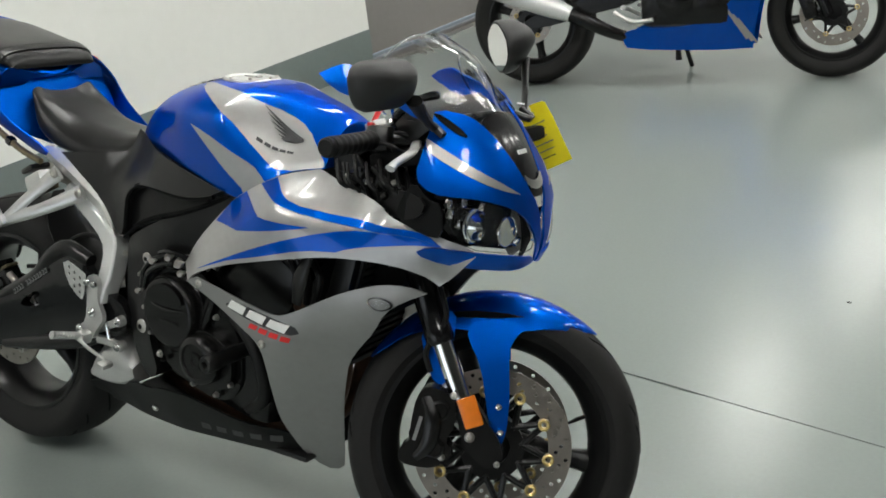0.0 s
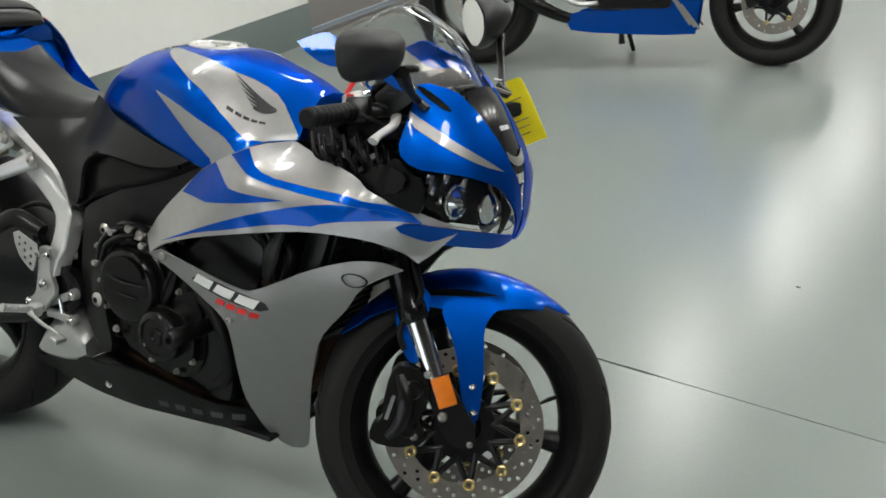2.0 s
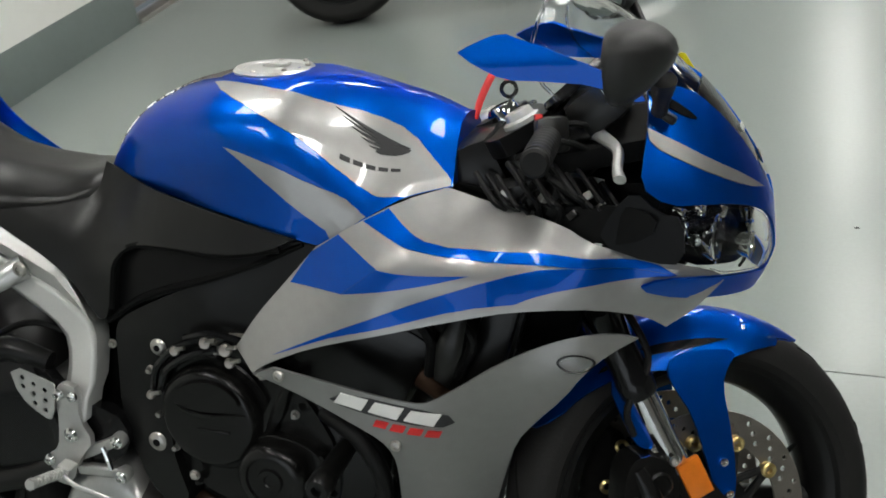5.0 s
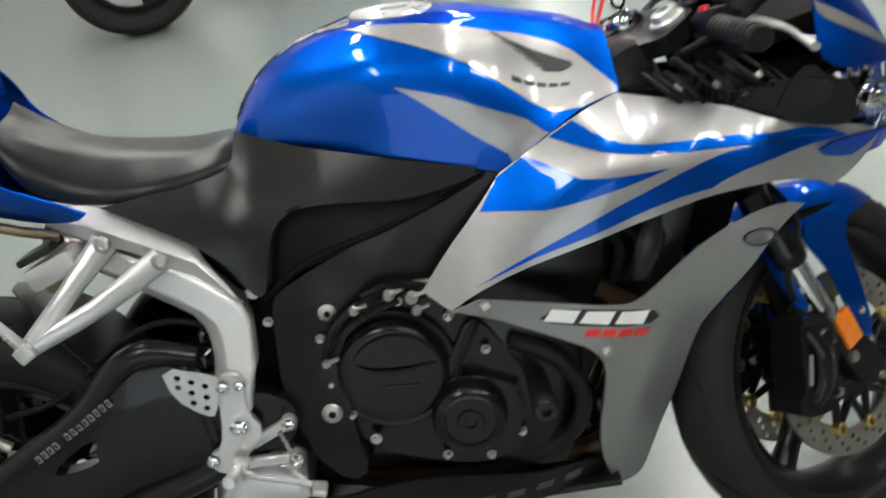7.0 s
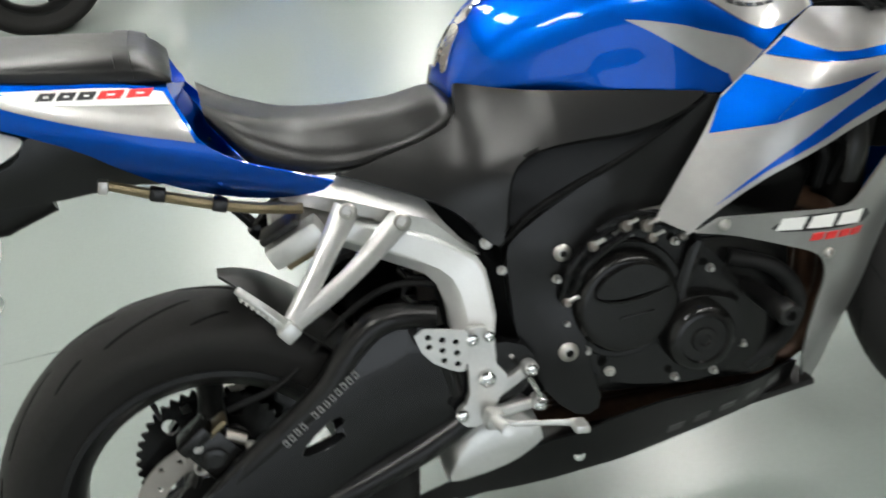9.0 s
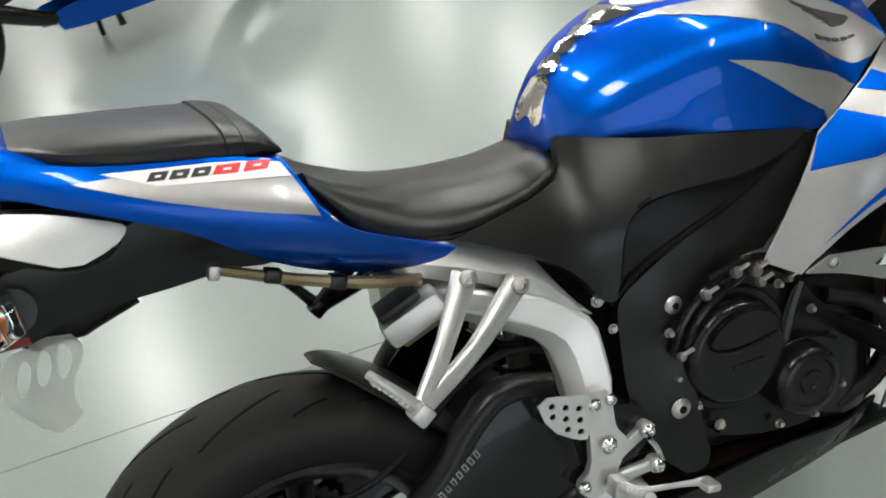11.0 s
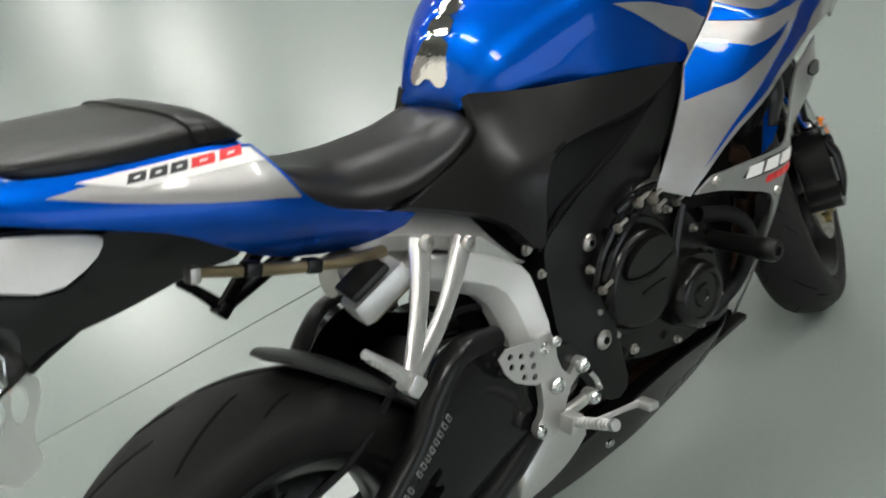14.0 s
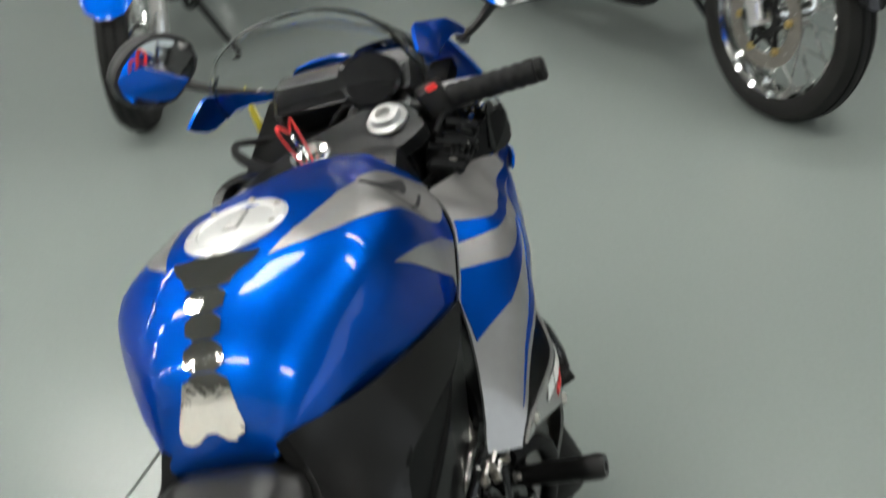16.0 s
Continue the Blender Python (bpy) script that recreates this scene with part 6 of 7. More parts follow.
def build_nose():
    out = (1, 0, .2)
    for s in (-1, 1):
        m = lambda pts: [(s * a, z) for a, z in pts]
        o = (.6, -s * .8, .1)
        cheek = part("nose_cowl", bm_patch([rounded(m([(-64, .928), (-72, .885), (-78, .838), (-70, .812), (-58, .808), (-44, .801), (-28, .784), (-16, .758), (-9, .722), (-5, .690), (-2.5, .672), (-2.5, .760), (-6, .79), (-10, .812), (-14, .85), (-20, .887), (-26, .914), (-34, .938), (-58, .952)]), 1)], nose, .004, (6, .02), .001, o), BLUE, bike, "glossy blue nose cowl", bevel=.0015)
        part("silver_flash", bm_patch([rounded(m([(-69, .904), (-60, .886), (-47, .856), (-33, .830), (-20, .805), (-34, .816), (-49, .839), (-60, .861), (-70, .884)]), 1, (0, 4))], nose, .0018, (6, .02), .0024, o), SILVER, cheek, "silver flash")
        part("chin", bm_patch([rounded(m([(-2.5, .672), (-5, .686), (-20, .692), (-40, .702), (-58, .710), (-75, .716), (-84, .700), (-70, .682), (-45, .672), (-20, .664)]), 1, (0,))], nose, .004, (6, .015), 0, o), BLUE, cheek, "blue chin lip", bevel=.0012)
        # headlight: glass over a chrome bowl
        glass = m([(-67, .803), (-54, .802), (-40, .796), (-27, .778), (-15, .750), (-8, .706), (-20, .697), (-40, .706), (-56, .714), (-63, .745)])
        lamp = part("headlight", bm_patch([rounded(glass, 1)], nose, .003, (5, .015), -.002, o), LENS, bike, "clear headlight with chrome reflector", bevel=.001)
        inner = lambda a, z: nose(a, z) * np.array([1, .86, 1]) - np.array([.035, 0, -.004])
        part("lamp_bowl", bm_patch([rounded(glass, 1)], inner, .003, (5, .015), 0, o), BLACK_GLOSS, lamp, "dark lamp bowl")
        for a, z, r in ((-50, .750, .030), (-30, .736, .026)):
            q = Vector(inner(s * a, z))
            d = Vector((.85, s * -.12, 0)).normalized()
            part("reflector", bm_lathe([(r * 1.05, .020), (r, .022), (r * .8, .006), (r * .45, -.004), (0, -.006)], q, tuple(d), 24), MIRROR, lamp, "chrome lamp reflector")
            part("bulb", bm_lathe([(0, -.004), (r * .3, -.002), (r * .3, .012), (r * .2, .017), (0, .018)], q, tuple(d), 16), CHROME, lamp)
        for a, z in ((-60, .788), (-60, .770), (-56, .752), (-52, .790), (-42, .783), (-22, .735), (-16, .712)):
            q = Vector(inner(s * a, z)) + Vector((.006, 0, 0))
            part("facet", bm_box(q, (.010, .022, .016), .003, (0, 20, s * -a)), CHROME, lamp)
        # wing of the cowl beside the screen
        wing = [(-.294, 1.005), (-.276, 1.014), (-.240, 1.026), (-.215, 1.016), (-.177, 1.003), (-.124, .982), (-.088, .958), (-.060, .940), (-.080, .938), (-.124, .960), (-.192, .966), (-.237, .969), (-.272, .989)]
        panel("screen_wing", wing, lambda x, z: np.array([x, s * (.118 + MARGIN + .12 * max(0, -x - .2) - .9 * max(0, z - .99) * .5 + .02), z]), BLUE, None, .005, .010, 0, "blue cowl wing beside the windscreen", 1, (0,), .0015, out=(0, s, 0))
        part("side_vent", bm_patch([rounded(m([(-62, .945), (-55, .940), (-46, .917), (-43, .902), (-49, .908), (-57, .926)]), 1)], nose, .003, (6, .02), .003, o), BLACK_GLOSS, cheek, "black mirror base", bevel=.001)
        back = [(-.05, .80), (-.02, .795), (-.02, .735), (-.06, .735), (-.13, .757), (-.11, .80), (-.08, .83)]
        panel("lamp_trim", back, lambda x, z: np.array([x, s * (.158 + .1 * (x + .05)), z]), BELLY, None, .004, .04, 0, "black trim behind the headlight", 1, (), .002, out=(0, s, 0))
    part("nose_panel", bm_patch([rounded([(-9, .800), (-13, .845), (-19, .884), (-27, .922), (-24, .934), (-12, .938), (0, .940), (12, .938), (24, .934), (27, .922), (19, .884), (13, .845), (9, .800), (0, .794)], 1)], nose, .004, (5, .02), -.001, out), BLACK_GLOSS, bike, "gloss black nose panel", bevel=.001)
    for k in range(4):
        a = -10.5 + 5.6 * k
        part("brand_bar", bm_patch([[(a * .6, .868), (a * .6 + 2.2, .868), (a * .6 + 2.2, .875), (a * .6, .875)]], nose, .001, (5, .02), .002, out), WHITE_PRINT, bike)
    part("silver_chevron", bm_patch([rounded([(-12, .838), (-6, .826), (0, .822), (6, .826), (12, .838), (10, .814), (0, .806), (-10, .814)], 1)], nose, .0018, (5, .02), .0025, out), CHROME, bike, "chrome nose badge")
    part("intake", bm_patch([rounded([(-8, .792), (8, .792), (7, .72), (3, .676), (-3, .676), (-7, .72)], 1)], lambda a, z: nose(a, z) - np.array([.03, 0, 0]), .003, (5, .02), 0, out), DARK, bike, "black ram-air intake")
    part("lamp_housing", bm_box((-.075, 0, .76), (.12, .18, .13), .03), DARK, bike, "black lamp housing")
    scr = part("windscreen", bm_patch([rounded([(-84, .02), (-60, 0), (-30, 0), (0, 0), (30, 0), (60, 0), (84, .02), (87, .25), (80, .50), (64, .74), (42, .92), (20, 1.03), (0, 1.06), (-20, 1.03), (-42, .92), (-64, .74), (-80, .50), (-87, .25)], 1)], screen, .003, (8, .12), 0, (.6, 0, .8)), GLASS, bike, "clear windscreen", bevel=.0012)
    scr.visible_shadow = False
    edge = [screen(a, h) for a, h in ((-85, .05), (-86.5, .25), (-80, .49), (-64, .73), (-42, .91), (-20, 1.02), (0, 1.05), (20, 1.02), (42, .91), (64, .73), (80, .49), (86.5, .25), (85, .05))]
    part("screen_rim", bm_tube(edge, .0026, 8, 4), GLASS, scr, "polished screen edge")
    # dash
    dash = part("dash", bm_box((-.135, .0, .915), (.08, .17, .06), .02, (0, -35, 0)), BLACK_PLASTIC, bike, "black instrument panel")
    part("tachometer", bm_lathe([(0, 0), (.046, 0), (.048, .006), (.045, .012), (.042, .008), (0, .008)], (-.168, -.025, .932), (-.62, 0, .78), 36), BLACK_GLOSS, dash)
    part("dial_face", bm_lathe([(0, .0085), (.041, .0085), (0, .0095)], (-.168, -.025, .932), (-.62, 0, .78), 30), BLACK_GLOSS, dash, "dark dial face")
    part("display", bm_box((-.168, .050, .932), (.045, .06, .006), .002, (0, -38, 0)), BLACK_GLOSS, dash)
    part("screen_stay", bm_tube([(-.03, -.09, .905), (-.06, -.06, .925), (-.06, .06, .925), (-.03, .09, .905)], .006, 8, 4), BLACK_PLASTIC, dash)
    for k, (a, b, c) in enumerate((((-.235, -.115, .86), (-.17, -.13, .885), (-.12, -.06, .84)), ((-.25, -.10, .85), (-.19, -.125, .80), (-.15, -.09, .74)), ((-.22, -.06, .87), (-.16, -.09, .90), (-.10, -.03, .86)),
                                    ((-.24, .09, .86), (-.17, .12, .885), (-.12, .05, .84)), ((-.21, -.13, .83), (-.24, -.12, .78), (-.22, -.06, .72)), ((-.19, -.135, .84), (-.14, -.13, .80), (-.12, -.08, .75)))):
        part("cable", bm_tube([a, b, c], .0045 + .0012 * (k % 2), 8, 5), SOFT_RUBBER, dash)
    rng = random.Random(7)
    for k in range(12):
        x, y = -.262 + .015 * k, -.128 + .012 * rng.uniform(-1, 1)
        top, low = .835 + .03 * rng.uniform(0, 1) - .10 * max(0, x + .20), .760 - .02 * rng.uniform(0, 1)
        part("cable", bm_tube([(x - .03, y + .02, top), (x, y - .012, top - .03), (x + .012, y, (top + low) / 2), (x + .02 * rng.uniform(-1, 1), y + .03, low)], .0032 + .0022 * rng.random(), 7, 4), SOFT_RUBBER, dash)
    for k in range(9):
        x = -.25 + .018 * k
        part("cable_clip", bm_box((x, -.132 - .006 * (k % 2), .815 - .012 * (k % 3)), (.012, .010, .014), .002, (10 * k, 20, 15 * k)), CASTING if k % 3 else STEEL, dash)
    part("relay_box", bm_box((-.235, -.105, .800), (.050, .040, .060), .006, (8, -12, 10)), BLACK_PLASTIC, dash)
    part("fuse_box", bm_box((-.165, -.10, .80), (.07, .05, .05), .01, (10, 20, 15)), BLACK_PLASTIC, dash)
    part("connector", bm_box((-.215, -.115, .815), (.03, .024, .04), .005, (0, 10, 20)), CASTING, dash)
    part("cockpit_floor", bm_box((-.12, 0, .86), (.20, .22, .03), .01, (0, -10, 0)), DARK, bike, "black cockpit tray")


def build_mirrors():
    steps = ((-.058, .96, .96, 0), (-.050, 1.0, 1.0, 0), (-.030, .98, .98, .001), (-.005, .86, .84, .004), (.018, .64, .62, .007), (.034, .40, .40, .009), (.043, .20, .20, .010), (.046, .06, .06, .010))
    oval = [(0, .041), (.036, .040), (.060, .034), (.073, .016), (.070, -.010), (.056, -.032), (.036, -.040)]
    almond = [(0, .046), (.014, .045), (.038, .036), (.066, .012), (.066, -.010), (.040, -.034), (.012, -.046)]
    for s, at, base in ((-1, pose(-.050, -.258, 1.004, 0, 0, -6) @ Matrix.Diagonal((.64, .80, 1.04, 1)), (-.050, -.138, .922)), (1, pose(-.150, .330, 1.036, 0, -7, 47) @ Matrix.Diagonal((.72, .90, 1.20, 1)), (-.062, .200, .915))):
        full = oval if s < 0 else almond
        shell = lofted({x: [(k * y, z * kz + lift) for y, z in full] for x, k, kz, lift in steps})
        ring = [shell(-.055, t) for t in np.linspace(-1, 1, 24)]
        head = part("mirror", bm_loft(shell, -.058, .046, 16, 24), MIRROR_SHELL, bike, "black rear-view mirror" if s < 0 else "black rear-view mirror folded inwards", matrix=at)
        glass = bmesh.new()
        c = glass.verts.new((-.0605, 0, 0))
        rim = [glass.verts.new((-.0605, p[1] * .90, p[2] * .90)) for p in ring]
        for a, b in zip(rim, rim[1:] + rim[:1]):
            glass.faces.new((c, a, b))
        part("mirror_glass", glass, MIRROR, head, "mirror glass", matrix=at)
        tip = at @ Vector((.01, -s * .055 if s < 0 else -.02, -.026))
        part("stem", bm_tube([Vector(base), Vector(base).lerp(tip, .5) + Vector((0, 0, -.006)), tip], [.010, .010, .017] if s < 0 else [.009, .0075, .010], 12, 4, .7), BLACK_PLASTIC, head, "black mirror stem")
        part("mirror_foot", bm_box(Vector(base) + Vector((.006, 0, -.002)), (.034, .016, .012), .005, (0, 35, 0)), BLACK_PLASTIC, head)


fork_part = build_front()
build_bars(fork_part)
build_fender()
build_tank()
build_seats()
build_tail()
build_frame()
build_swingarm()
build_rests()
build_engine()
build_fairing()
build_nose()
build_mirrors()


def fit_sides_to_view():
    """Draws sides in towards the tail, tank left, to fit the camera's view."""
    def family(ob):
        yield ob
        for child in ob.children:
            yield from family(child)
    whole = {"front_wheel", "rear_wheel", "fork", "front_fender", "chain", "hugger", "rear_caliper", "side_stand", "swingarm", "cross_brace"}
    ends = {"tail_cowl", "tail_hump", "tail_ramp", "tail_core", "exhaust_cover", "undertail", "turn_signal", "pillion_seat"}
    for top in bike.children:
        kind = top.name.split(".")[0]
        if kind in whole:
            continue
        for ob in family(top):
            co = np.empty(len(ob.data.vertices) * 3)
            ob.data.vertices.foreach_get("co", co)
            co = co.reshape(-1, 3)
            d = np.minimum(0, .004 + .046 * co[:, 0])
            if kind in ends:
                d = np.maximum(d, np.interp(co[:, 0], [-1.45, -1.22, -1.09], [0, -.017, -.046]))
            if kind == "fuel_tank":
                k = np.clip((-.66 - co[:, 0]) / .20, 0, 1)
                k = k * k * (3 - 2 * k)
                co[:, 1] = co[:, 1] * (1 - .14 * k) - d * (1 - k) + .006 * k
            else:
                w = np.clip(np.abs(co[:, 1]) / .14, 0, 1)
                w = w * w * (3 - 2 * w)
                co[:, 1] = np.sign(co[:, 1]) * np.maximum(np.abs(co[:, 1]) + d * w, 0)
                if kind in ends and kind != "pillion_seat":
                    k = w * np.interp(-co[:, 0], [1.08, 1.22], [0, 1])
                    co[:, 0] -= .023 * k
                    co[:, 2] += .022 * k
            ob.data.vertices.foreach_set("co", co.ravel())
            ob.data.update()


def fit_front_to_view():
    """Shifts fork top, screen, far-side cowl left, wheel back, to fit the camera's view."""
    def family(ob):
        yield ob
        for child in ob.children:
            yield from family(child)
    def ease(v, a, b):
        k = np.clip((v - a) / (b - a), 0, 1)
        return k * k * (3 - 2 * k)
    for top in bike.children:
        kind = top.name.split(".")[0]
        for ob in family(top):
            co = np.empty(len(ob.data.vertices) * 3)
            ob.data.vertices.foreach_get("co", co)
            co = co.reshape(-1, 3)
            x, y, z = co.T
            if kind in ("fork", "front_wheel", "front_fender"):
                low = 1 - ease(z, .62, .85)
                x -= .024 * low
                y += .020 * low
            if kind == "fork":
                y += .050 * ease(z, .45, .85) * np.clip(1 + y / .25, 0, 1.6)
            elif kind in ("windscreen", "dash", "cockpit_floor"):
                y += .056 * np.clip(1 + y / .115, 0, 2) * np.maximum(ease(z, .92, 1.03), ease(y, .03, .11))
            elif kind in ("nose_cowl", "screen_wing", "lamp_trim"):
                y += .075 * ease(y, .06, .13) * ease(-x, .02, .14)
                if kind == "screen_wing" and y.mean() > 0:
                    z -= .030
            elif kind not in ("front_wheel", "front_fender"):
                continue
            ob.data.vertices.foreach_set("co", co.ravel())
            ob.data.update()


fit_sides_to_view()
fit_front_to_view()
BIKE_M = pose(0, 0, 0, -LEAN_SIDE, 0, 0) @ pose(0, .014, 0)
# things hung on it
tag_bm = bm_patch([rounded([(-.038, -.066), (.038, -.066), (.038, .058), (.028, .066), (-.028, .066), (-.038, .058)], 1, (0, 1)), circle(0, .048, .006, 12)], lambda u, v: np.array([u, .006 * math.sin(v * 22), v]), .0012, .02, 0, (0, -1, 0))
sale_tag = part("price_tag", tag_bm, YELLOW, None, matrix=BIKE_M @ pose(-.056, .243, .862, 6, -26, 24))
tagged(sale_tag, "yellow card price tag hanging from the mirror", "tag")
for k in range(6):
    part("print_bar", bm_box((-.004, -.0062 + .006 * math.sin((.028 - k * .014) * 22), .028 - k * .014), (.050 - .008 * (k % 3), .0008, .0018), 0), INK if k == 5 else GREY_PRINT, sale_tag, matrix=None).matrix_basis = BIKE_M @ pose(-.056, .243, .862, 6, -26, 24)
part("string", bm_tube([(0, 0, .048), (.004, -.01, .070), (-.01, -.02, .085)], .0015, 6, 3), WHITE_PRINT, sale_tag).matrix_basis = BIKE_M @ pose(-.056, .243, .862, 6, -26, 24)
key_root = thing("key", "chromed key with a red strap in the ignition", "key", BIKE_M @ pose(0, .050, 0) @ TURNED @ pose(-.274, .004, .896))
part("bow", bm_lathe([(.008, -.0015), (.014, -.0015), (.014, .0015), (.008, .0015)], (-.004, 0, .022), (0, 1, 0), 20, True), CHROME, key_root)
part("blade", bm_box((-.002, 0, .004), (.007, .002, .02), 0), CHROME, key_root)
for s in (-1, 1):
    part("strap", bm_tube([(-.006, 0, .034), (-.006, s * .009, .050), (-.022, s * .013, .050), (-.044, s * .010, .014), (-.056, s * .004, -.018)], .0034, 6, 4, .4), RED_STRAP, key_root, "red woven strap")


# ---- the other motorcycles in the showroom ----
def parked_sports_bike():
    """The blue sports motorcycle along the far wall."""
    m = pose(-.492, 3.71, 0, 0, 0, 15.8) @ pose(0, 0, 0, -9, 0, 0)
    far = thing("motorcycle", "blue sports motorcycle with a silver exhaust parked by the wall", "motorcycle", m, "motorcycles in the showroom")
    fx, rx = (0, 0, .30), (-1.43, 0, .312)
    w = wheel("front_wheel", far, fx, .30, .12, .052, (70, 190, 310), None, None, 0)
    brake_disc("brake_disc", w, (fx[0], fx[2]), -.07, .150, .10, None, 24, 6, .2)
    r = wheel("rear_wheel", far, rx, .312, .175, .07, (40, 160, 280), None, None, 0)
    brake_disc("brake_disc", r, (rx[0], rx[2]), -.09, .11, .075, None, 18, 5, .2)
    for s in (-1, 1):
        y = s * .10
        part("fork_leg", bm_tube([(-.02, y, .29), (-.11, y, .50), (-.26, y, .84)], [.026, .026, .029], 14, 1), BLACK_GLOSS, far, "black fork leg")
        part("brake_caliper", bm_box((-.11, y * 1.02, .33), (.06, .05, .11), .012, (0, -20, 0)), CASTING, far)
        arm = [(-1.47, .30), (-1.40, .345), (-1.2, .40), (-.98, .46), (-.90, .44), (-.90, .38), (-1.15, .33), (-1.38, .275)]
        part("swingarm", bm_patch([rounded(arm, 1)], lambda x, z: np.array([x, s * .125, z]), .03, .1, 0, (0, s, 0)), CASTING, far, "dark alloy swingarm", bevel=.006)
        belly = [(-.93, .165), (-.955, .20), (-.95, .245), (-.90, .262), (-.72, .262), (-.60, .275), (-.50, .32), (-.43, .40), (-.42, .50), (-.40, .60), (-.25, .62), (-.24, .56), (-.30, .45), (-.33, .32), (-.345, .20), (-.35, .155), (-.55, .150)]
        pan = part("belly_fairing", bm_patch([rounded(belly, 1, (15,))], lambda x, z: np.array([x, s * (.135 + .12 * (z - .15) - .12 * max(0, x + .45)), z]), .005, .04, 0, (0, s, 0)), BLUE, far, "bright blue belly fairing", bevel=.002)
        for k in range(3):
            x = -.47 + .022 * k
            part("silver_slash", bm_patch([[(x, .33 - .02 * k), (x + .012, .335 - .02 * k), (x + .10, .20 - .01 * k), (x + .09, .195 - .01 * k)]], lambda u, v: np.array([u, s * (.135 + .12 * (v - .15) - .12 * max(0, u + .45)), v]), .001, .05, .0015, (0, s, 0)), SILVER, pan, "silver slash")
        up = [(-.62, .70), (-.50, .60), (-.36, .58), (-.20, .62), (.02, .70), (.06, .76), (.0, .90), (-.14, 1.0), (-.26, .90), (-.40, .80)]
        part("upper_fairing", bm_patch([rounded(up, 1)], lambda x, z: np.array([x, s * (.20 - .35 * max(0, x + .2) - .15 * max(0, z - .8)), z]), .005, .05, 0, (0, s, 0)), BLUE, far, "blue upper fairing", bevel=.002)
        part("foot_rest", bm_tube([(-.93, s * .16, .36), (-.93, s * .26, .37)], .011, 10, 1), ALLOY, far)
        part("pedal", bm_tube([(-.99, s * .17, .345), (-.90, s * .19, .30), (-.80, s * .20, .305)], .011, 8, 3), ALLOY, far, "silver pedal")
    part("engine", bm_box((-.66, 0, .40), (.42, .34, .27), .05), CASTING, far, "black engine")
    part("clutch_cover", bm_lathe([(0, 0), (.09, 0), (.088, .02), (.06, .03), (0, .032)], (-.70, -.168, .41), (0, -1, 0), 36), CASTING, far)
    part("starter_cover", bm_lathe([(0, 0), (.06, 0), (.058, .02), (.03, .028), (0, .03)], (-.56, -.168, .37), (0, -1, 0), 30), CASTING, far)
    part("frame", bm_box((-.72, 0, .62), (.44, .28, .20), .04, (0, -18, 0)), BLACK_PAINT, far, "black frame")
    part("muffler", bm_tube([(-1.62, -.20, .50), (-1.55, -.20, .475), (-1.30, -.19, .385), (-1.20, -.185, .345)], [.044, .052, .052, .036], 20, 2), WHITE_SILVER, far, "silver muffler")
    part("exhaust_pipe", bm_tube([(-1.21, -.185, .348), (-1.12, -.17, .305), (-1.02, -.14, .255), (-.92, -.11, .22), (-.75, -.05, .19)], [.034, .036, .032, .026, .025], 14, 4), CASTING, far, "black exhaust pipe")
    part("rear_reflector", bm_box((-1.56, -.12, .56), (.05, .012, .05), .004), AMBER, far, "amber reflector")
    part("reflector_cap", bm_box((-1.56, -.121, .60), (.05, .012, .03), .004), RED_LENS, far)
    part("plate_hanger", bm_tube([(-1.40, 0, .85), (-1.55, 0, .74), (-1.60, 0, .58)], [.05, .04, .03], 10, 3, .5), BLACK_PLASTIC, far)
    part("fuel_tank", bm_loft(lambda x, t: tank(x, t) + np.array([-.02, 0, -.02]), -.868, -.33, 20, 20), BLUE, far, "blue fuel tank")
    part("seat", bm_loft(lambda x, t: seat_shape(x, t) + np.array([-.03, 0, -.03]), -1.19, -.86, 14, 16), VINYL, far, "black seat")
    part("tail", bm_loft(lambda x, t: tail_top(x, t) + np.array([.03, 0, -.06]), -1.62, -1.21, 12, 14), BLUE, far, "blue tail")
    part("front_fender", bm_patch([rounded([(45, -1), (70, -1), (130, -1), (150, 0), (130, 1), (70, 1), (45, 1), (40, 0)], 1)], lambda a, t: np.array([.316 * math.cos(radians(a)), t * .066, .30 + (.316 - .012 * t * t) * math.sin(radians(a))]), .003, (8, .3), 0, (0, 0, 1)), BLUE, far, "blue front fender", -24, .10)
    part("side_stand", bm_tube([(-.72, .10, .24), (-.68, .24, .045)], .012, 10, 1), BLACK_PAINT, far, "black side stand")
    part("stand_lug", bm_tube([(-.70, -.10, .17), (-.695, -.105, .105)], [.012, .016], 8, 1), BLACK_PAINT, far)


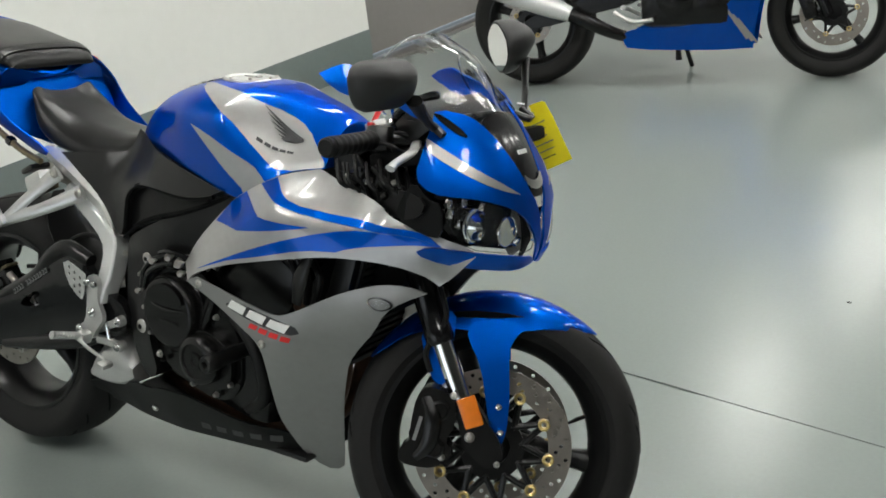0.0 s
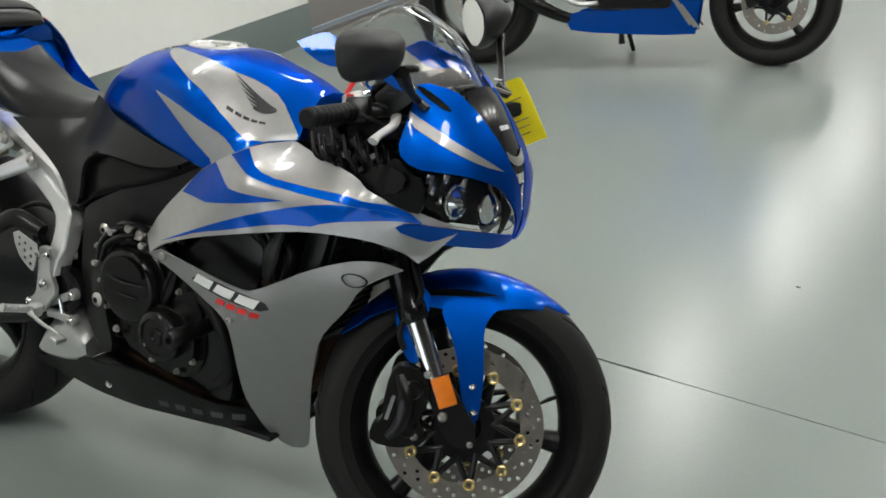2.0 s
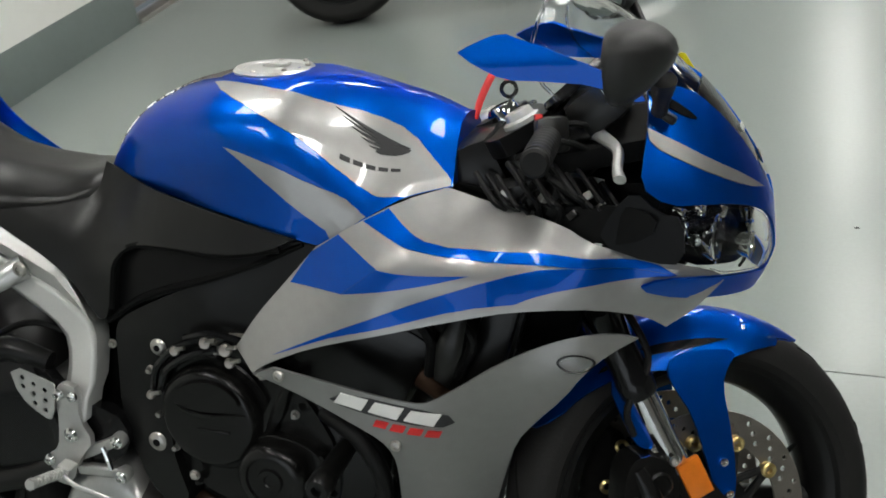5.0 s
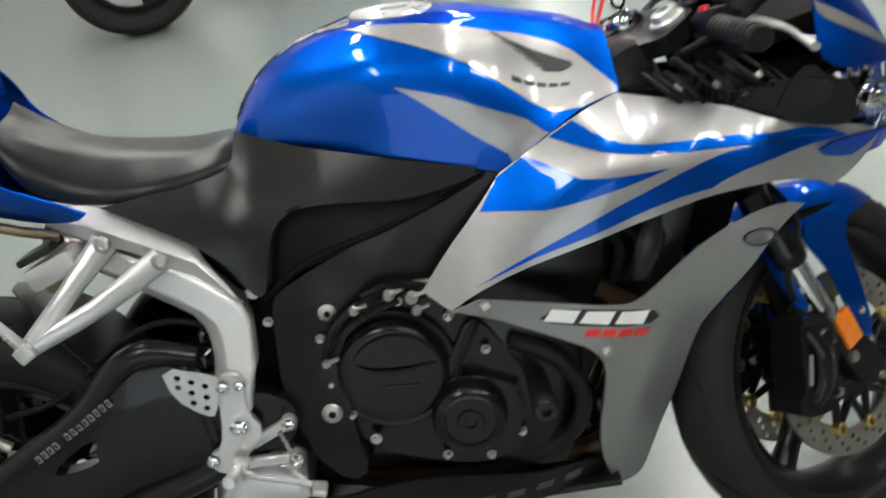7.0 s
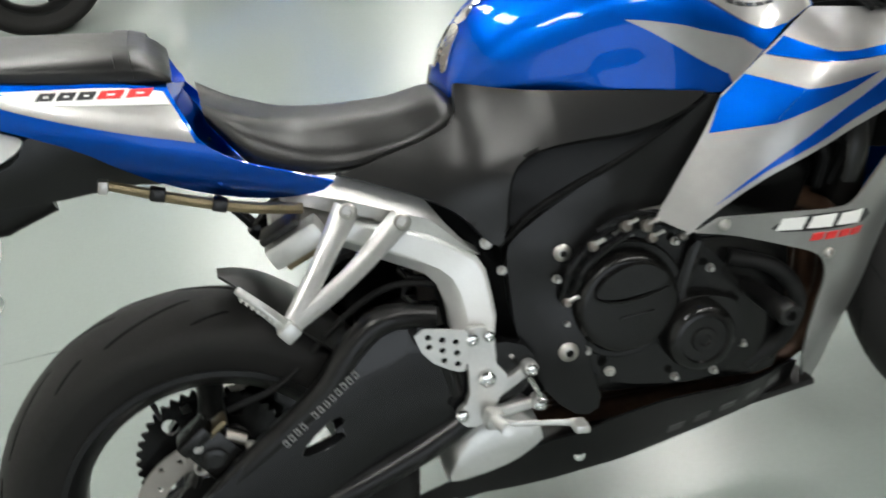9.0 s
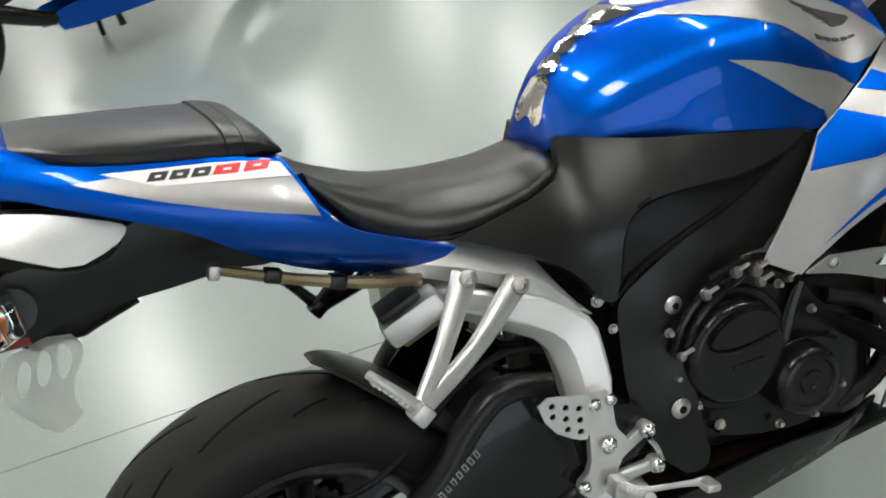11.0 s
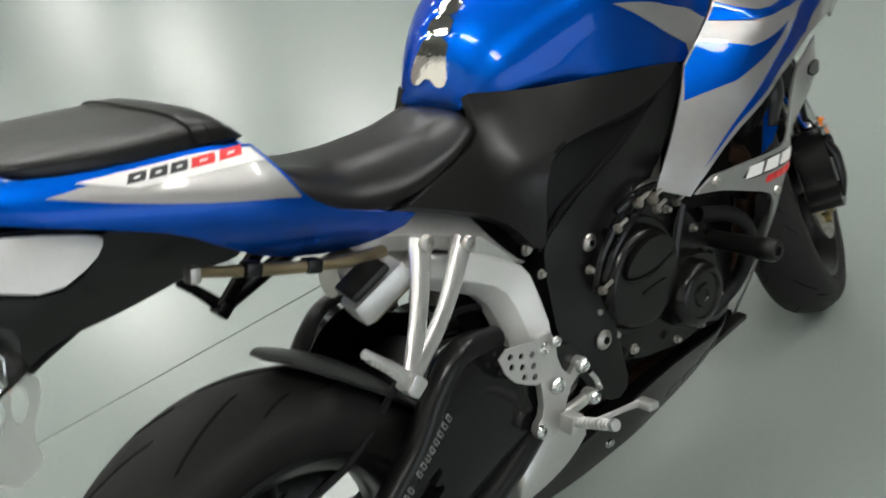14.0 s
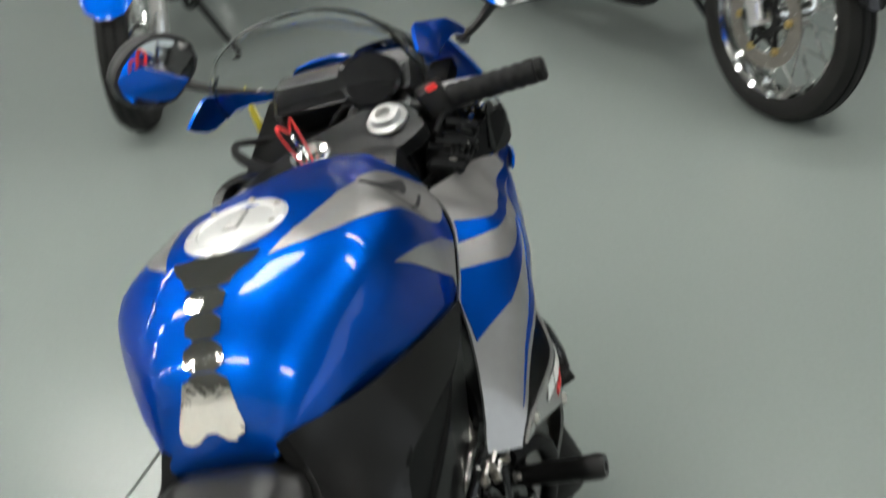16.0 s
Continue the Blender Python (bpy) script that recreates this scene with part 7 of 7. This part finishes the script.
def spoked_wheel(name, parent, centre, radius, wide, m=None):
    c = Vector(centre)
    rim_r = radius - .085
    prof = [(rim_r, -.035), (rim_r + .012, -.04), (rim_r + .014, -.032), (rim_r, -.018), (rim_r - .006, 0), (rim_r, .018), (rim_r + .014, .032), (rim_r + .012, .04), (rim_r, .035), (rim_r - .016, 0)]
    rim = part(name, bm_lathe(prof, c, (0, 1, 0), 64, True), CHROME, parent, "chrome wire-spoked wheel")
    part("hub", bm_lathe([(.012, -.07), (.055, -.062), (.055, -.05), (.03, -.04), (.03, .04), (.055, .05), (.055, .062), (.012, .07)], c, (0, 1, 0), 28), CHROME, rim, "chrome hub")
    for k in range(32):
        a = 2 * math.pi * k / 32
        b = a + (.42 if k % 4 < 2 else -.42)
        y = .052 if k % 2 else -.052
        part("spoke", bm_tube([c + Vector((.05 * math.cos(b), y, .05 * math.sin(b))), c + Vector((rim_r * math.cos(a), y * .15, rim_r * math.sin(a)))], .0024, 6, 1), CHROME, rim)
    w = wide / 2
    half = [(rim_r + .006, .034), (rim_r + .02, .05), (radius - .04, w), (radius - .018, w * .88), (radius - .005, w * .5), (radius, 0)]
    tyre = part("tyre", bm_lathe(half + [(r, -h) for r, h in reversed(half[:-1])], c, (0, 1, 0), 72, True), RUBBER, rim, "black tyre")
    for y in (-.3, .3):
        part("tread_rib", bm_lathe([(radius - .002, y * w - .003), (radius - .0005, y * w - .003), (radius - .0005, y * w + .003), (radius - .002, y * w + .003)], c, (0, 1, 0), 64, True), GROOVE, tyre)
    return rim


def cruiser(m, paint, label, bar_label, low=14, half=.075):
    """A chromed street motorcycle, front axle over its origin, heading along its x."""
    b = thing("motorcycle", label, "motorcycle", m, "motorcycles in the showroom")
    spoked_wheel("front_wheel", b, (0, 0, .315), .315, .11)
    spoked_wheel("rear_wheel", b, (-1.52, 0, .31), .31, .14)
    brake_disc("brake_disc", b, (0, .315), -.075, .145, .10, None, 18, 6, .1)
    part("front_fender", bm_patch([rounded([(low + 8, -.9), (low + 30, -1), (70, -1), (130, -1), (165, -.8), (170, 0), (165, .8), (130, 1), (70, 1), (low + 30, 1), (low + 8, .9), (low, 0)], 1)], lambda a, t: np.array([(.350 - .03 * t * t) * math.cos(radians(a)), t * half, .315 + (.350 - .03 * t * t) * math.sin(radians(a))]), .003, (8, .25), 0, (0, 0, 1)), paint, b, bar_label)
    for s in (-1, 1):
        part("fork_leg", bm_tube([(0, s * .095, .315), (-.12, s * .095, .62), (-.21, s * .095, .88)], [.026, .022, .022], 14, 1), CHROME, b, "chrome fork leg")
        part("fork_slider", bm_tube([(.0, s * .095, .30), (-.105, s * .095, .58)], .029, 14, 1), ALLOY, b, "polished fork slider")
        part("handlebar", bm_tube([(-.24, s * .05, .98), (-.25, s * .16, 1.02), (-.32, s * .30, 1.03), (-.44, s * .40, 1.0)], .012, 10, 4), CHROME, b)
        part("grip", bm_tube([(-.40, s * .37, 1.01), (-.50, s * .44, .985)], .018, 12, 1), SOFT_RUBBER, b)
        part("turn_signal", bm_lathe([(0, -.03), (.025, -.02), (.03, .01), (.025, .03), (0, .035)], (-.14, s * .19, .80), (1, 0, 0), 16), AMBER, b)
        part("foot_rest", bm_tube([(-.66, s * .16, .30), (-.66, s * .30, .30)], .014, 10, 1), CHROME, b, "chrome foot rest")
        part("frame_tube", bm_tube([(-.28, s * .03, .80), (-.40, s * .10, .40), (-.52, s * .12, .24), (-1.0, s * .12, .24), (-1.2, s * .11, .45)], .016, 10, 4), BLACK_GLOSS, b)
        part("shock", bm_tube([(-1.45, s * .13, .34), (-1.30, s * .13, .66)], .026, 12, 1), CHROME, b)
        part("muffler", bm_tube([(-.62, s * .15, .26), (-.95, s * .17, .255), (-1.70, s * .18, .28)], [.024, .04, .042], 16, 2), CHROME, b, "chrome muffler")
    part("headlight", bm_lathe([(0, -.09), (.05, -.075), (.085, -.03), (.095, .01), (.095, .03), (.088, .032), (.07, .026), (0, .026)], (-.08, 0, .82), (1, 0, -.05), 32), CHROME, b, "chrome headlight")
    part("triple_clamp", bm_box((-.20, 0, .87), (.06, .25, .035), .008, (0, 24, 0)), CHROME, b)
    part("engine", bm_box((-.72, 0, .36), (.40, .26, .22), .05), CASTING, b, "black and chrome engine")
    for x, t in ((-.60, 24), (-.82, -24)):
        for k in range(6):
            part("cooling_fin", bm_box((x + math.sin(radians(t)) * (.09 + k * .026), 0, .46 + k * .026), (.15, .17, .010), .003, (0, t, 0)), CASTING if k % 2 else ALLOY, b)
    part("engine_cover", bm_lathe([(0, 0), (.085, 0), (.08, .03), (.05, .04), (0, .042)], (-.70, -.13, .36), (0, -1, 0), 30), CHROME, b, "chrome engine cover")
    part("fuel_tank", bm_loft(lambda x, t: tank(x, t) * np.array([1.1, .95, .85]) + np.array([.08, 0, .02]), -.868, -.33, 18, 18), paint, b)
    part("seat", bm_loft(lambda x, t: seat_shape(x, t) + np.array([-.05, 0, -.12]), -1.19, -.86, 12, 14), VINYL, b, "black seat")
    part("rear_fender", bm_patch([rounded([(30, -1), (100, -1), (150, -1), (155, 0), (150, 1), (100, 1), (30, 1), (25, 0)], 1)], lambda a, t: np.array([-1.52 + .345 * math.cos(radians(a)), t * .09, .31 + (.345 - .03 * t * t) * math.sin(radians(a))]), .003, (8, .25), 0, (0, 0, 1)), paint, b)
    part("side_stand", bm_tube([(-.60, .12, .25), (-.56, .27, .03)], .013, 10, 1), BLACK_PAINT, b)
    return b


parked_sports_bike()
cruiser(pose(1.60, 1.66, 0, 0, 0, 196) @ pose(0, 0, 0, -6, 0, 0), BLUE, "blue street motorcycle with chrome forks parked nose in", "blue front fender", 28, .09)
cruiser(pose(1.55, -.47, 0, 0, 0, 220) @ pose(0, 0, 0, -6, 0, 0), BLACK_GLOSS, "black street motorcycle with wire wheels parked nose in", "black front fender")
